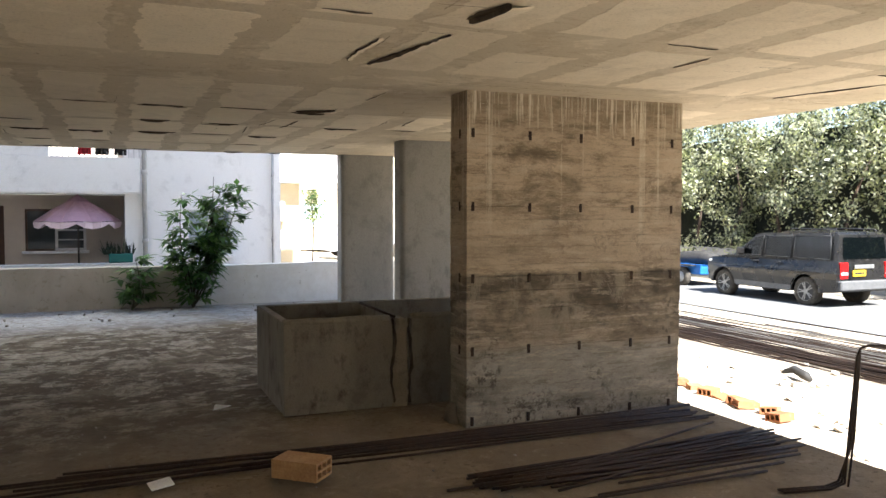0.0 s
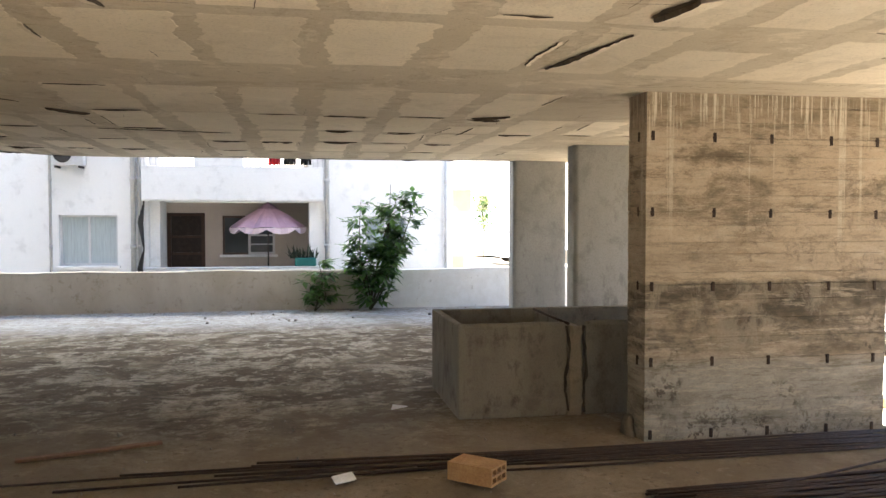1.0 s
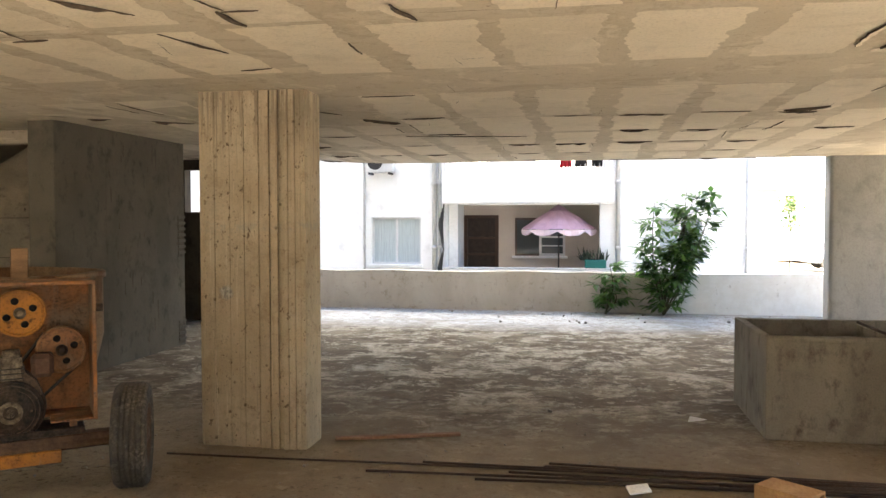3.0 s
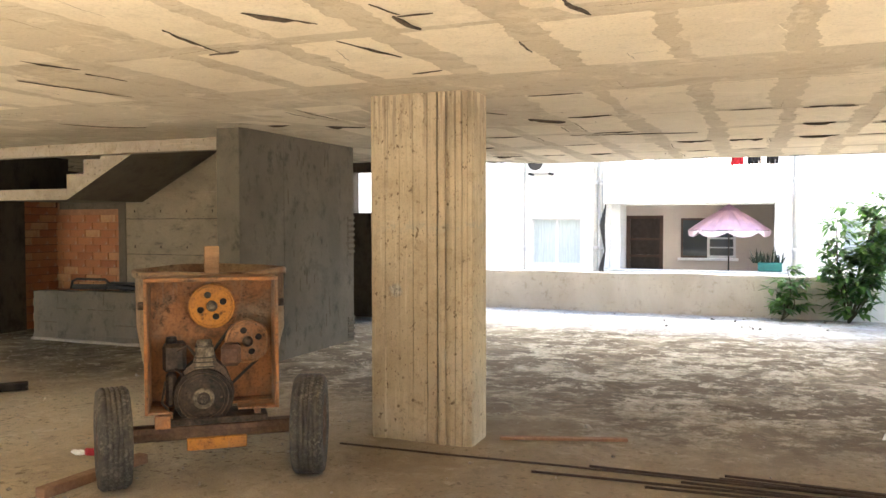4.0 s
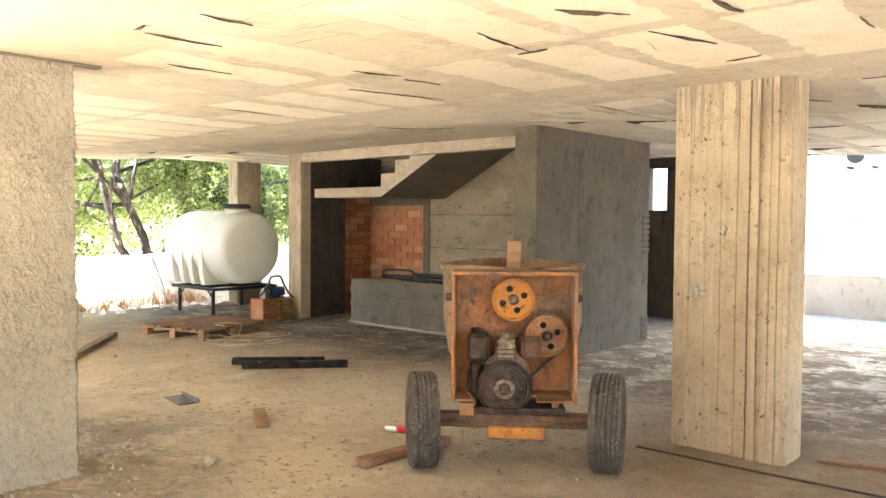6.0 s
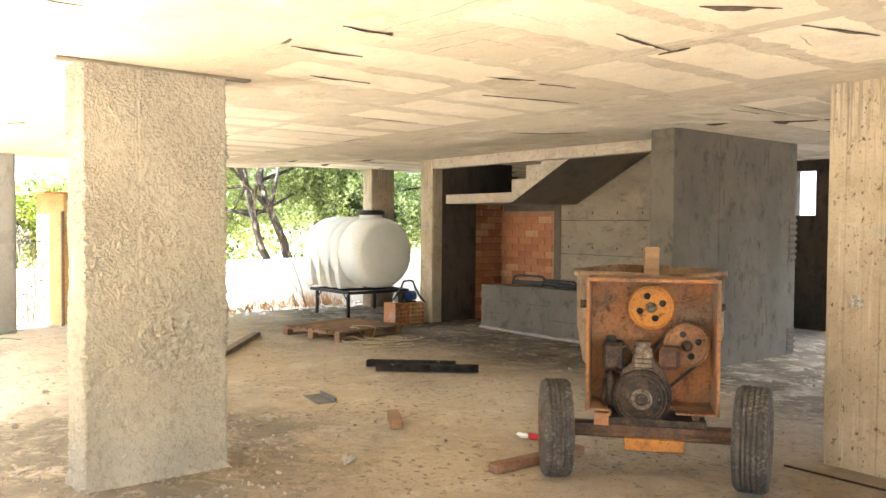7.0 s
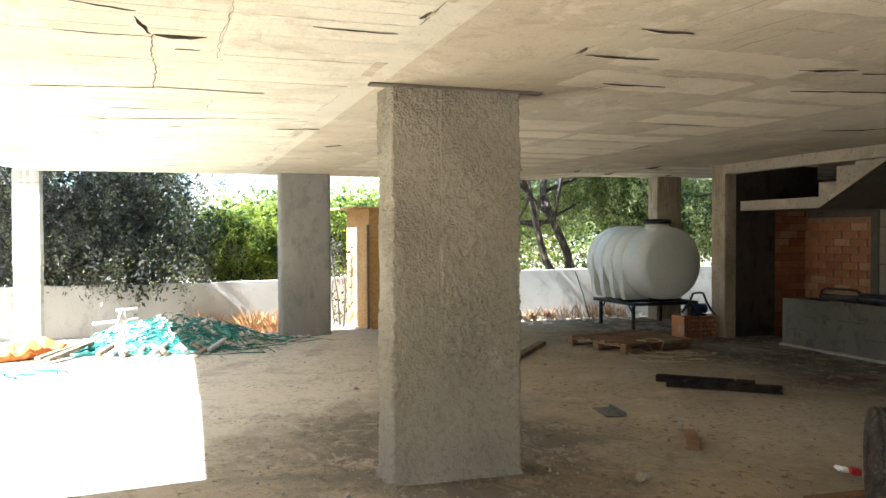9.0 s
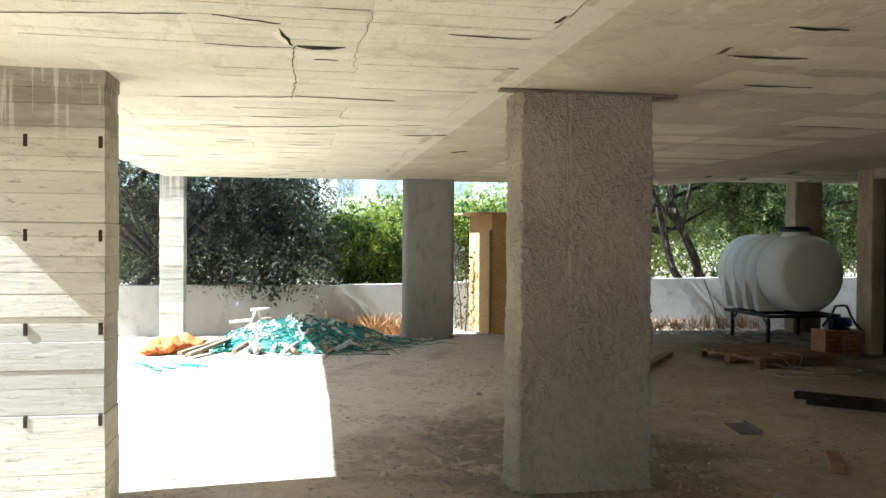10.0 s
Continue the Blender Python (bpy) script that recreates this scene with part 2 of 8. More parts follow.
def ceiling_material(name, a, b, dirt=1.0):
    """Cast soffit: soft cloudy tone, cement smears, rust specks and trowel drag."""
    m = Mat(name, 0.9, 0, 0.15)
    n1, n2, n3 = m.noise(0.8, 5, 0.6), m.noise(5, 6, 0.7, (1, 0.6, 1)), m.noise(60, 3, 0.6)
    c = m.mix(m.ramp(n1, 0.35, 0.65), a, b)
    c = m.mix(m.ramp(m.island(), 0, 1, 0.0, 0.26), c, (0.36, 0.305, 0.225, 1))
    c = m.mix(m.ramp(n2, 0.56, 0.7, 0, 0.5 * dirt), c, (0.3, 0.245, 0.18, 1))
    c = m.mix(m.ramp(m.noise(9, 6, 0.75, (0.35, 1, 1), 0.5), 0.57, 0.66, 0, 0.45 * dirt), c, (0.36, 0.295, 0.21, 1))
    c = m.mix(m.ramp(n3, 0.3, 0.5, 0.22, 0), c, (0.22, 0.185, 0.14, 1))
    c = m.mix(m.ramp(m.noise(1.9, 8, 0.75, distort=0.6), 0.53, 0.6, 0, 0.45 * dirt), c, (0.4, 0.33, 0.235, 1))
    c = m.mix(m.ramp(m.noise(2.3, 8, 0.75, (1, 1, 2), 0.6), 0.55, 0.6, 0, 0.4), c, (0.8, 0.715, 0.57, 1))
    c = m.mix(m.ramp(m.noise(13, 7, 0.82), 0.62, 0.67, 0, 0.75 * dirt), c, (0.17, 0.12, 0.075, 1))
    c = m.mix(m.ramp(m.noise(36, 4, 0.7), 0.68, 0.72, 0, 0.7), c, (0.16, 0.09, 0.045, 1))
    return m.done(c, m.math("ADD", n2, m.math("MULTIPLY", n3, 0.3)), 0.4, 0.008)


def banded_material():
    """Wide column: level boards, blotches, a damp dark lift, lime runs from the head."""
    m = Mat("column_banded", 0.9, 0, 0.1)
    x, z = m.axis("X"), m.axis("Z")
    soft, blot, fine, grit = m.noise(1.4, 4, 0.6, distort=0.4), m.noise(3.2, 8, 0.78, (0.55, 0.55, 1.2), 0.3), m.noise(14, 7, 0.8, (0.6, 0.6, 1.2)), m.noise(75, 3, 0.6)
    c = m.mix(m.ramp(soft, 0.35, 0.65), (0.44, 0.352, 0.252, 1), (0.35, 0.278, 0.198, 1))
    # grey-brown smudges, most of them in the upper lifts
    up = m.ramp(z, 1.45, 1.75, 0.45, 1.0)
    c = m.mix(m.math("MULTIPLY", m.ramp(blot, 0.49, 0.62, 0, 0.85), up), c, (0.14, 0.108, 0.07, 1))
    c = m.mix(m.math("MULTIPLY", m.ramp(m.noise(6, 7, 0.8, (0.3, 0.3, 1.8)), 0.52, 0.62, 0, 0.75), up), c, (0.11, 0.086, 0.057, 1))
    c = m.mix(m.ramp(blot, 0.42, 0.34, 0, 0.5), c, (0.47, 0.39, 0.285, 1))
    # pale foot
    low = m.ramp(m.math("ADD", z, m.math("MULTIPLY", soft, 0.12)), 0.68, 0.6)
    c = m.mix(m.math("MULTIPLY", low, 0.9), c, m.mix(m.ramp(blot, 0.4, 0.6), (0.34, 0.312, 0.26, 1), (0.21, 0.19, 0.155, 1)))
    # damp band
    wob = m.math("ADD", z, m.math("MULTIPLY", m.noise(2.6, 5, 0.7), 0.14))
    band = m.math("MULTIPLY", m.ramp(wob, 0.62, 0.76), m.ramp(wob, 1.23, 1.2))
    patch = m.ramp(m.noise(2.6, 6, 0.7, (0.7, 0.7, 1.4), 0.4), 0.42, 0.6, 1.0, 0.35)
    c = m.mix(m.math("MULTIPLY", band, patch), c, (0.075, 0.063, 0.046, 1))
    c = m.mix(m.math("MULTIPLY", band, m.ramp(fine, 0.5, 0.62, 0, 0.6)), c, (0.085, 0.072, 0.055, 1))
    # crisp smears dragged along the boards, dark and pale
    smear = m.noise(5.5, 10, 0.8, (0.3, 0.3, 2.2), 0.12)
    c = m.mix(m.math("MULTIPLY", m.ramp(smear, 0.54, 0.58, 0, 0.55), m.ramp(z, 1.25, 1.1, 0.55, 1.0)), c, (0.12, 0.094, 0.064, 1))
    c = m.mix(m.ramp(smear, 0.46, 0.41, 0, 0.5), c, (0.48, 0.405, 0.305, 1))
    c = m.mix(m.math("MULTIPLY", band, m.ramp(m.noise(1.7, 7, 0.75, (1.2, 1.2, 0.5), 0.7), 0.52, 0.58, 0, 0.55)), c, (0.3, 0.255, 0.195, 1))
    # honeycombing: dark crumbs at the foot and in patches
    crumb = m.math("MULTIPLY", m.ramp(m.noise(20, 6, 0.8, distort=0.3), 0.5, 0.56), m.math("MAXIMUM", m.ramp(z, 0.34, 0.1), m.ramp(m.noise(1.8, 3, 0.6), 0.55, 0.64)))
    crumb = m.math("MULTIPLY", crumb, m.ramp(m.noise(4.5, 4, 0.6), 0.4, 0.55))
    c = m.mix(m.math("MULTIPLY", crumb, m.ramp(z, 1.3, 0.6, 0.35, 0.9)), c, (0.07, 0.058, 0.042, 1))
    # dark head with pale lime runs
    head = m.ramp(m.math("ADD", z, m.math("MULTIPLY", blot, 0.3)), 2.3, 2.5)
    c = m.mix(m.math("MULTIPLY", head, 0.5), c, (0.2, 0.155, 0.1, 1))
    length = m.math("ADD", z, m.math("MULTIPLY", m.noise(9, 4, 0.75, (1.6, 1.6, 0.02)), 1.0))
    runs = m.math("MULTIPLY", m.ramp(m.noise(25, 4, 0.65, (1.6, 1.6, 0.03), 0.25), 0.52, 0.56), m.math("MULTIPLY", m.ramp(length, 2.74, 2.8), m.ramp(m.noise(4, 4, 0.7, (1.6, 1.6, 0.02)), 0.4, 0.5, 0.15, 1.0)))
    c = m.mix(m.math("MULTIPLY", runs, m.ramp(z, 2.2, 2.42, 0.5, 0.9)), c, (0.6, 0.53, 0.41, 1))
    longr = m.math("MULTIPLY", m.ramp(m.noise(7, 4, 0.7, (1.6, 1.6, 0.012)), 0.6, 0.62), m.ramp(length, 1.9, 2.2))
    c = m.mix(m.math("MULTIPLY", longr, m.ramp(m.noise(12, 3, 0.6), 0.35, 0.6, 0.15, 0.6)), c, (0.55, 0.48, 0.37, 1))
    # fine scratches along the boards, grit
    c = m.mix(m.ramp(m.noise(22, 5, 0.7, (0.12, 0.12, 2.4)), 0.62, 0.68, 0, 0.55), c, (0.14, 0.11, 0.075, 1))
    c = m.mix(m.ramp(fine, 0.6, 0.7, 0, 0.4), c, (0.13, 0.105, 0.075, 1))
    c = m.mix(m.ramp(grit, 0.34, 0.5, 0.2, 0), c, (0.1, 0.08, 0.06, 1))
    c = m.mix(m.ramp(m.random(), 0, 1, 0, 0.14), c, (0.2, 0.165, 0.12, 1))
    h = m.math("ADD", m.math("ADD", fine, m.math("MULTIPLY", grit, 0.4)), m.math("MULTIPLY", crumb, -0.8))
    return m.done(c, h, 0.55, 0.01)


def board_material(name, level, pale=1.0, grey_=0.0):
    """Board-marked concrete: cement skin with knots, grain lines and smudges."""
    m = Mat(name, 0.9, 0, 0.1)
    z = m.axis("Z")
    st = (0.15, 0.15, 2.6) if level else (2.6, 2.6, 0.15)
    sq = (1, 1, 0.85)
    soft, blot, fine, grit = m.noise(1.5, 4, 0.6, distort=0.4), m.noise(5, 8, 0.8, sq, 0.4), m.noise(20, 6, 0.75, sq), m.noise(80, 3, 0.6)
    hi = (0.42 * pale, (0.342 + 0.03 * grey_) * pale, (0.238 + 0.09 * grey_) * pale, 1)
    lo = (0.32 * pale, (0.256 + 0.03 * grey_) * pale, (0.17 + 0.08 * grey_) * pale, 1)
    c = m.mix(m.ramp(soft, 0.35, 0.65), hi, lo)
    c = m.mix(m.ramp(blot, 0.5, 0.66, 0, 0.7), c, (0.23, 0.175, 0.11, 1))
    c = m.mix(m.ramp(blot, 0.42, 0.32, 0, 0.4), c, (0.52, 0.43, 0.3, 1))
    c = m.mix(m.ramp(m.noise(16, 4, 0.65, st), 0.6, 0.7, 0, 0.4), c, (0.22, 0.17, 0.11, 1))
    if not level:
        length = m.math("ADD", z, m.math("MULTIPLY", m.noise(8, 4, 0.7, (1.6, 1.6, 0.03)), 1.1))
        c = m.mix(m.math("MULTIPLY", m.ramp(m.noise(22, 4, 0.65, (1.6, 1.6, 0.05)), 0.46, 0.56), m.ramp(length, 2.5, 2.85, 0, 0.75)), c, (0.2, 0.165, 0.12, 1))
        mark = m.math("MULTIPLY", m.ramp(z, 1.5, 1.54), m.ramp(z, 1.6, 1.57))
        c = m.mix(m.math("MULTIPLY", mark, m.ramp(m.noise(12, 5, 0.7), 0.46, 0.56, 0, 0.55)), c, (0.26, 0.25, 0.2, 1))
        dx, dz = m.math("ADD", m.axis("X"), 2.79), m.math("ADD", z, -1.09)
        off = m.math("SQRT", m.math("ADD", m.math("MULTIPLY", dx, dx), m.math("MULTIPLY", dz, dz)))
        smudge = m.ramp(m.math("ADD", off, m.math("MULTIPLY", m.noise(22, 4, 0.7), 0.07)), 0.095, 0.07, 0, 0.75)
        c = m.mix(smudge, c, m.mix(m.ramp(m.noise(30, 4, 0.7), 0.45, 0.55), (0.15, 0.16, 0.15, 1), (0.4, 0.39, 0.34, 1)))
    # grain streaks drawn out along the boards, then knots and pitted spots
    long_ = (0.06, 0.06, 1.6) if level else (1.6, 1.6, 0.06)
    c = m.mix(m.ramp(m.noise(26, 5, 0.75, long_, 0.2), 0.58, 0.68, 0, 0.3), c, (0.2, 0.15, 0.095, 1))
    c = m.mix(m.ramp(m.noise(19, 5, 0.75, long_, 0.2), 0.42, 0.34, 0, 0.45), c, (0.58, 0.49, 0.36, 1))
    spot = m.noise(30, 4, 0.65, (1, 1, 0.6))
    c = m.mix(m.math("MULTIPLY", m.ramp(spot, 0.61, 0.66, 0, 0.9), m.ramp(m.noise(3.3, 4, 0.65), 0.4, 0.55)), c, (0.09, 0.06, 0.035, 1))
    kn = m.node("ShaderNodeTexVoronoi", Vector=m.coords(1, 1, 1.0), Scale=11.0).outputs["Distance"]
    c = m.mix(m.math("MULTIPLY", m.ramp(kn, 0.08, 0.17, 0.85, 0), m.ramp(m.noise(6.0, 4, 0.7), 0.5, 0.56)), c, (0.1, 0.07, 0.04, 1))
    c = m.mix(m.ramp(fine, 0.59, 0.68, 0, 0.6), c, (0.13, 0.095, 0.06, 1))
    c = m.mix(m.ramp(grit, 0.34, 0.5, 0.18, 0), c, (0.12, 0.095, 0.07, 1))
    c = m.mix(m.ramp(m.random(), 0, 1, 0, 0.2), c, (0.24, 0.19, 0.125, 1))
    return m.done(c, m.math("ADD", fine, m.math("MULTIPLY", grit, 0.4)), 0.5, 0.008)


M_FLOOR = floor_material()
M_CEIL = ceiling_material("ceiling_concrete", (0.66, 0.575, 0.435, 1), (0.56, 0.485, 0.36, 1))
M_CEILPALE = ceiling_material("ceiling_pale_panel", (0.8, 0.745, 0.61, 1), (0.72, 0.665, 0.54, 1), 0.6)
M_INFILL = ceiling_material("ceiling_infill", (0.83, 0.74, 0.585, 1), (0.75, 0.66, 0.51, 1), 0.4)
M_BANDED = banded_material()
M_BOARDV = board_material("column_upright_boards", False)
M_BOARDH = board_material("concrete_level_boards", True, 0.95, 0.5)


def pale_board_material():
    """Clean pale board-marked concrete with one rougher grey lift."""
    m = Mat("pale_board_concrete", 0.9, 0, 0.1)
    z = m.axis("Z")
    n1, n2 = m.noise(2.0, 6, 0.7, (1, 0.5, 2.5)), m.noise(9, 6, 0.75, (1, 0.4, 2.5))
    c = m.mix(m.ramp(n1, 0.35, 0.65), (0.62, 0.58, 0.49, 1), (0.52, 0.48, 0.39, 1))
    c = m.mix(m.ramp(n2, 0.56, 0.68, 0, 0.6), c, (0.3, 0.27, 0.21, 1))
    lift = m.math("MULTIPLY", m.ramp(z, 0.55, 0.57), m.ramp(z, 1.08, 1.06))
    c = m.mix(m.math("MULTIPLY", lift, 0.65), c, (0.36, 0.345, 0.3, 1))
    head = m.ramp(z, 2.12, 2.2)
    c = m.mix(m.math("MULTIPLY", head, m.ramp(n1, 0.4, 0.6, 0.5, 0.9)), c, (0.2, 0.18, 0.145, 1))
    runs = m.ramp(m.noise(17, 3, 0.6, (1.6, 1.6, 0.05)), 0.55, 0.6)
    c = m.mix(m.math("MULTIPLY", runs, m.ramp(z, 1.95, 2.3, 0, 0.7)), c, (0.6, 0.56, 0.48, 1))
    c = m.mix(m.ramp(m.random(), 0, 1, 0, 0.18), c, (0.3, 0.27, 0.21, 1))
    c = m.mix(m.ramp(m.noise(3.5, 8, 0.78, (1, 0.6, 1.3), 0.4), 0.53, 0.64, 0, 0.55), c, (0.27, 0.245, 0.19, 1))
    c = m.mix(m.ramp(m.noise(24, 6, 0.8, (1, 0.4, 1.6)), 0.58, 0.65, 0, 0.65), c, (0.15, 0.13, 0.1, 1))
    return m.done(c, m.math("ADD", n2, n1), 0.6, 0.012)


M_PALEBOARD = pale_board_material()
def spatter_material():
    m = Mat("spatter_render", 0.95, 0, 0.06)
    s1, s2, s3 = m.noise(30, 6, 0.72, (1, 1, 0.7), 0.3), m.noise(110, 4, 0.7), m.noise(1.3, 5, 0.65)
    c = m.mix(m.ramp(s3, 0.35, 0.65), (0.385, 0.34, 0.265, 1), (0.305, 0.27, 0.208, 1))
    # low spots of the relief darkened, their shade put into the colour
    c = m.mix(m.ramp(s1, 0.38, 0.5, 0.45, 0), c, (0.17, 0.148, 0.115, 1))
    c = m.mix(m.ramp(m.noise(3.2, 5, 0.7), 0.56, 0.68, 0, 0.35), c, (0.22, 0.2, 0.16, 1))
    c = m.mix(m.ramp(s2, 0.35, 0.5, 0.25, 0), c, (0.22, 0.19, 0.15, 1))
    return m.done(c, m.math("ADD", s1, m.math("MULTIPLY", s2, 0.5)), 0.8, 0.012)


M_SPATTER = spatter_material()
M_GREYCOL = concrete("grey_render", (0.3, 0.285, 0.26, 1), (0.24, 0.23, 0.21, 1), (0.19, 0.18, 0.165, 1), (1, 1, 0.4))
M_CEMENT = concrete("raw_cement_render", (0.122, 0.106, 0.079, 1), (0.085, 0.074, 0.055, 1), (0.047, 0.039, 0.029, 1), (1, 1, 0.7), 0.54)
M_TROUGH = concrete("trough_concrete", (0.23, 0.205, 0.16, 1), (0.15, 0.13, 0.1, 1), (0.085, 0.07, 0.052, 1), (1, 1, 0.6), 0.53)
M_STAIRWALL = concrete("shuttered_stair_wall", (0.27, 0.222, 0.155, 1), (0.19, 0.158, 0.11, 1), (0.105, 0.087, 0.062, 1), (0.7, 0.7, 1.4), 0.56)
M_SOFFIT = concrete("stair_concrete", (0.2, 0.168, 0.124, 1), (0.155, 0.13, 0.098, 1), (0.13, 0.11, 0.08, 1))
# near-black concrete: the shade of inner spaces put into the colour
M_INNER = concrete("shaded_inner_concrete", (0.085, 0.068, 0.05, 1), (0.055, 0.044, 0.032, 1), (0.035, 0.028, 0.02, 1), (1, 1, 0.5), 0.5)
M_BRICKHOLE = simple("brick_inside", (0.12, 0.05, 0.028, 1), (0.08, 0.035, 0.02, 1), 10, 0.95)
M_BRICKMORTAR = simple("brick_mortar", (0.33, 0.17, 0.09, 1), (0.24, 0.12, 0.065, 1), 9, 0.95)
# dark brown that stands in for the shade inside gaps and cracks
M_CRACK = simple("crack_shade", (0.05, 0.037, 0.024, 1), (0.1, 0.075, 0.05, 1), 20, 0.95)


def fence_material():
    """Stained cement render, turning whitish along x with a ragged edge."""
    m = Mat("fence_render", 0.9, 0, 0.15)
    n1, n2, n3 = m.noise(1.3, 6, 0.65, (1, 1, 0.6), 0.4), m.noise(7, 6, 0.7), m.noise(70, 3, 0.6)
    c = m.mix(m.ramp(n1, 0.35, 0.65), (0.56, 0.515, 0.445, 1), (0.45, 0.4, 0.33, 1))
    c = m.mix(m.ramp(n2, 0.56, 0.7, 0, 0.7), c, (0.32, 0.265, 0.195, 1))
    whitish = m.ramp(m.math("ADD", m.axis("X"), m.math("MULTIPLY", m.noise(1.6, 8, 0.7), 1.2)), 1.35, 1.75)
    c = m.mix(m.math("MULTIPLY", whitish, m.ramp(n2, 0.38, 0.55, 0.9, 0.75)), c, (0.82, 0.82, 0.81, 1))
    c = m.mix(m.ramp(m.noise(11, 5, 0.75, (1, 1, 0.5)), 0.62, 0.7, 0, 0.6), c, (0.24, 0.2, 0.15, 1))
    return m.done(c, m.math("ADD", n2, m.math("MULTIPLY", n3, 0.4)), 0.5, 0.006)


M_FENCE = fence_material()
M_YARDWALL = concrete("yard_wall_render", (0.48, 0.455, 0.41, 1), (0.4, 0.375, 0.335, 1), (0.3, 0.26, 0.2, 1), (1, 1, 0.5), 0.6)
M_GROUND = concrete("pale_dusty_ground", (0.58, 0.5, 0.385, 1), (0.5, 0.42, 0.31, 1), (0.4, 0.325, 0.225, 1), rough=0.95)
M_ROAD = concrete("worn_asphalt", (0.2, 0.195, 0.185, 1), (0.15, 0.146, 0.14, 1), (0.26, 0.25, 0.23, 1), rough=0.9)
M_WHITE = concrete("white_masonry_paint", (0.86, 0.86, 0.86, 1), (0.84, 0.84, 0.84, 1), (0.79, 0.785, 0.78, 1), (1, 1, 0.3), 0.66, 0.7, 0.2, 0.004, False)
M_CREAM = simple("cream_paint", (0.72, 0.62, 0.42, 1), (0.66, 0.56, 0.38, 1), 3, 0.7)
M_TAUPE = simple("recess_paint", (0.62, 0.54, 0.47, 1), (0.55, 0.48, 0.42, 1), 2, 0.8)
M_RUSTBAR = simple("rusty_steel_bar", (0.045, 0.033, 0.027, 1), (0.075, 0.045, 0.03, 1), 14, 0.65, 0.4, per=0.35)
M_SLOT = simple("rusty_slot", (0.05, 0.028, 0.016, 1), (0.025, 0.016, 0.011, 1), 20, 0.9)
M_DARK = simple("dark_grime", (0.03, 0.028, 0.025, 1), (0.05, 0.045, 0.04, 1), 10, 0.7)
M_BLACKMETAL = simple("black_painted_steel", (0.008, 0.008, 0.0085, 1), (0.018, 0.017, 0.016, 1), 15, 0.5, 0.0)
def brick_material():
    m = Mat("hollow_brick_clay", 0.9, 0, 0.15)
    r = m.random()
    n1, n2 = m.noise(7, 6, 0.7), m.noise(60, 3, 0.6)
    c = m.mix(m.ramp(r, 0.0, 0.55), (0.25, 0.098, 0.046, 1), (0.36, 0.155, 0.07, 1))
    c = m.mix(m.ramp(r, 0.62, 0.95), c, (0.42, 0.24, 0.12, 1))
    c = m.mix(m.ramp(n1, 0.48, 0.66, 0, 0.6), c, (0.27, 0.12, 0.065, 1))
    c = m.mix(m.ramp(m.noise(3.1, 6, 0.75), 0.57, 0.64, 0, 0.7), c, (0.33, 0.28, 0.22, 1))
    c = m.mix(m.ramp(n2, 0.34, 0.5, 0.25, 0), c, (0.12, 0.06, 0.04, 1))
    return m.done(c, m.math("ADD", n1, m.math("MULTIPLY", n2, 0.5)), 0.5, 0.005)


M_BRICK = brick_material()
M_BUFFBRICK = simple("buff_brick_clay", (0.48, 0.29, 0.13, 1), (0.4, 0.22, 0.1, 1), 8, 0.9, bump=0.5)
M_MORTAR = simple("mortar", (0.33, 0.29, 0.24, 1), (0.25, 0.215, 0.175, 1), 14, 0.95)
M_WOOD = simple("pallet_wood", (0.32, 0.185, 0.09, 1), (0.2, 0.115, 0.058, 1), 5, 0.8, stretch=(1, 1, 6), per=0.3)
M_OLDWOOD = simple("weathered_board", (0.3, 0.22, 0.14, 1), (0.2, 0.145, 0.09, 1), 6, 0.85, per=0.25)
M_TARWOOD = Mat("tarred_board", 0.95, 0, 0.05)
_c = M_TARWOOD.mix(M_TARWOOD.ramp(M_TARWOOD.noise(9, 5, 0.7), 0.35, 0.65), (0.012, 0.01, 0.009, 1), (0.035, 0.03, 0.025, 1))
_c = M_TARWOOD.mix(M_TARWOOD.ramp(M_TARWOOD.noise(7, 6, 0.75, (1, 1, 2)), 0.6, 0.66, 0, 0.8), _c, (0.3, 0.27, 0.22, 1))
M_TARWOOD = M_TARWOOD.done(_c, M_TARWOOD.noise(30, 4, 0.7), 0.4, 0.005)
M_GLASS = Mat("window_glass", 0.05, 0, 0.5).done((0.05, 0.06, 0.065, 1))
M_CURTAIN = simple("pale_curtain", (0.5, 0.56, 0.58, 1), (0.4, 0.46, 0.48, 1), 10, 0.9, stretch=(3, 3, 0.1))
M_BROWNWOOD = simple("dark_brown_joinery", (0.075, 0.035, 0.02, 1), (0.05, 0.025, 0.015, 1), 8, 0.5)
M_ALU = simple("pale_aluminium", (0.7, 0.71, 0.72, 1), (0.62, 0.63, 0.64, 1), 8, 0.4, 0.2)
M_PIPE = simple("grey_pipe", (0.56, 0.56, 0.55, 1), (0.46, 0.46, 0.455, 1), 6, 0.5)


# ---- structure ----
SLAB = (-13.2, 5.45, -2.155, 12.3)
STAIR = (-10.4, -5.7, 8.0, 9.35)


def smooth01(v):
    v = max(0.0, min(1.0, v))
    return v * v * (3 - 2 * v)


def ceiling_z(x, y):
    return 2.5 + 0.085 * smooth01((y - 5.9) / 1.3) * smooth01((-x - 3.4) / 1.8) + 0.004 * math.sin(1.7 * x) * math.cos(1.3 * y)


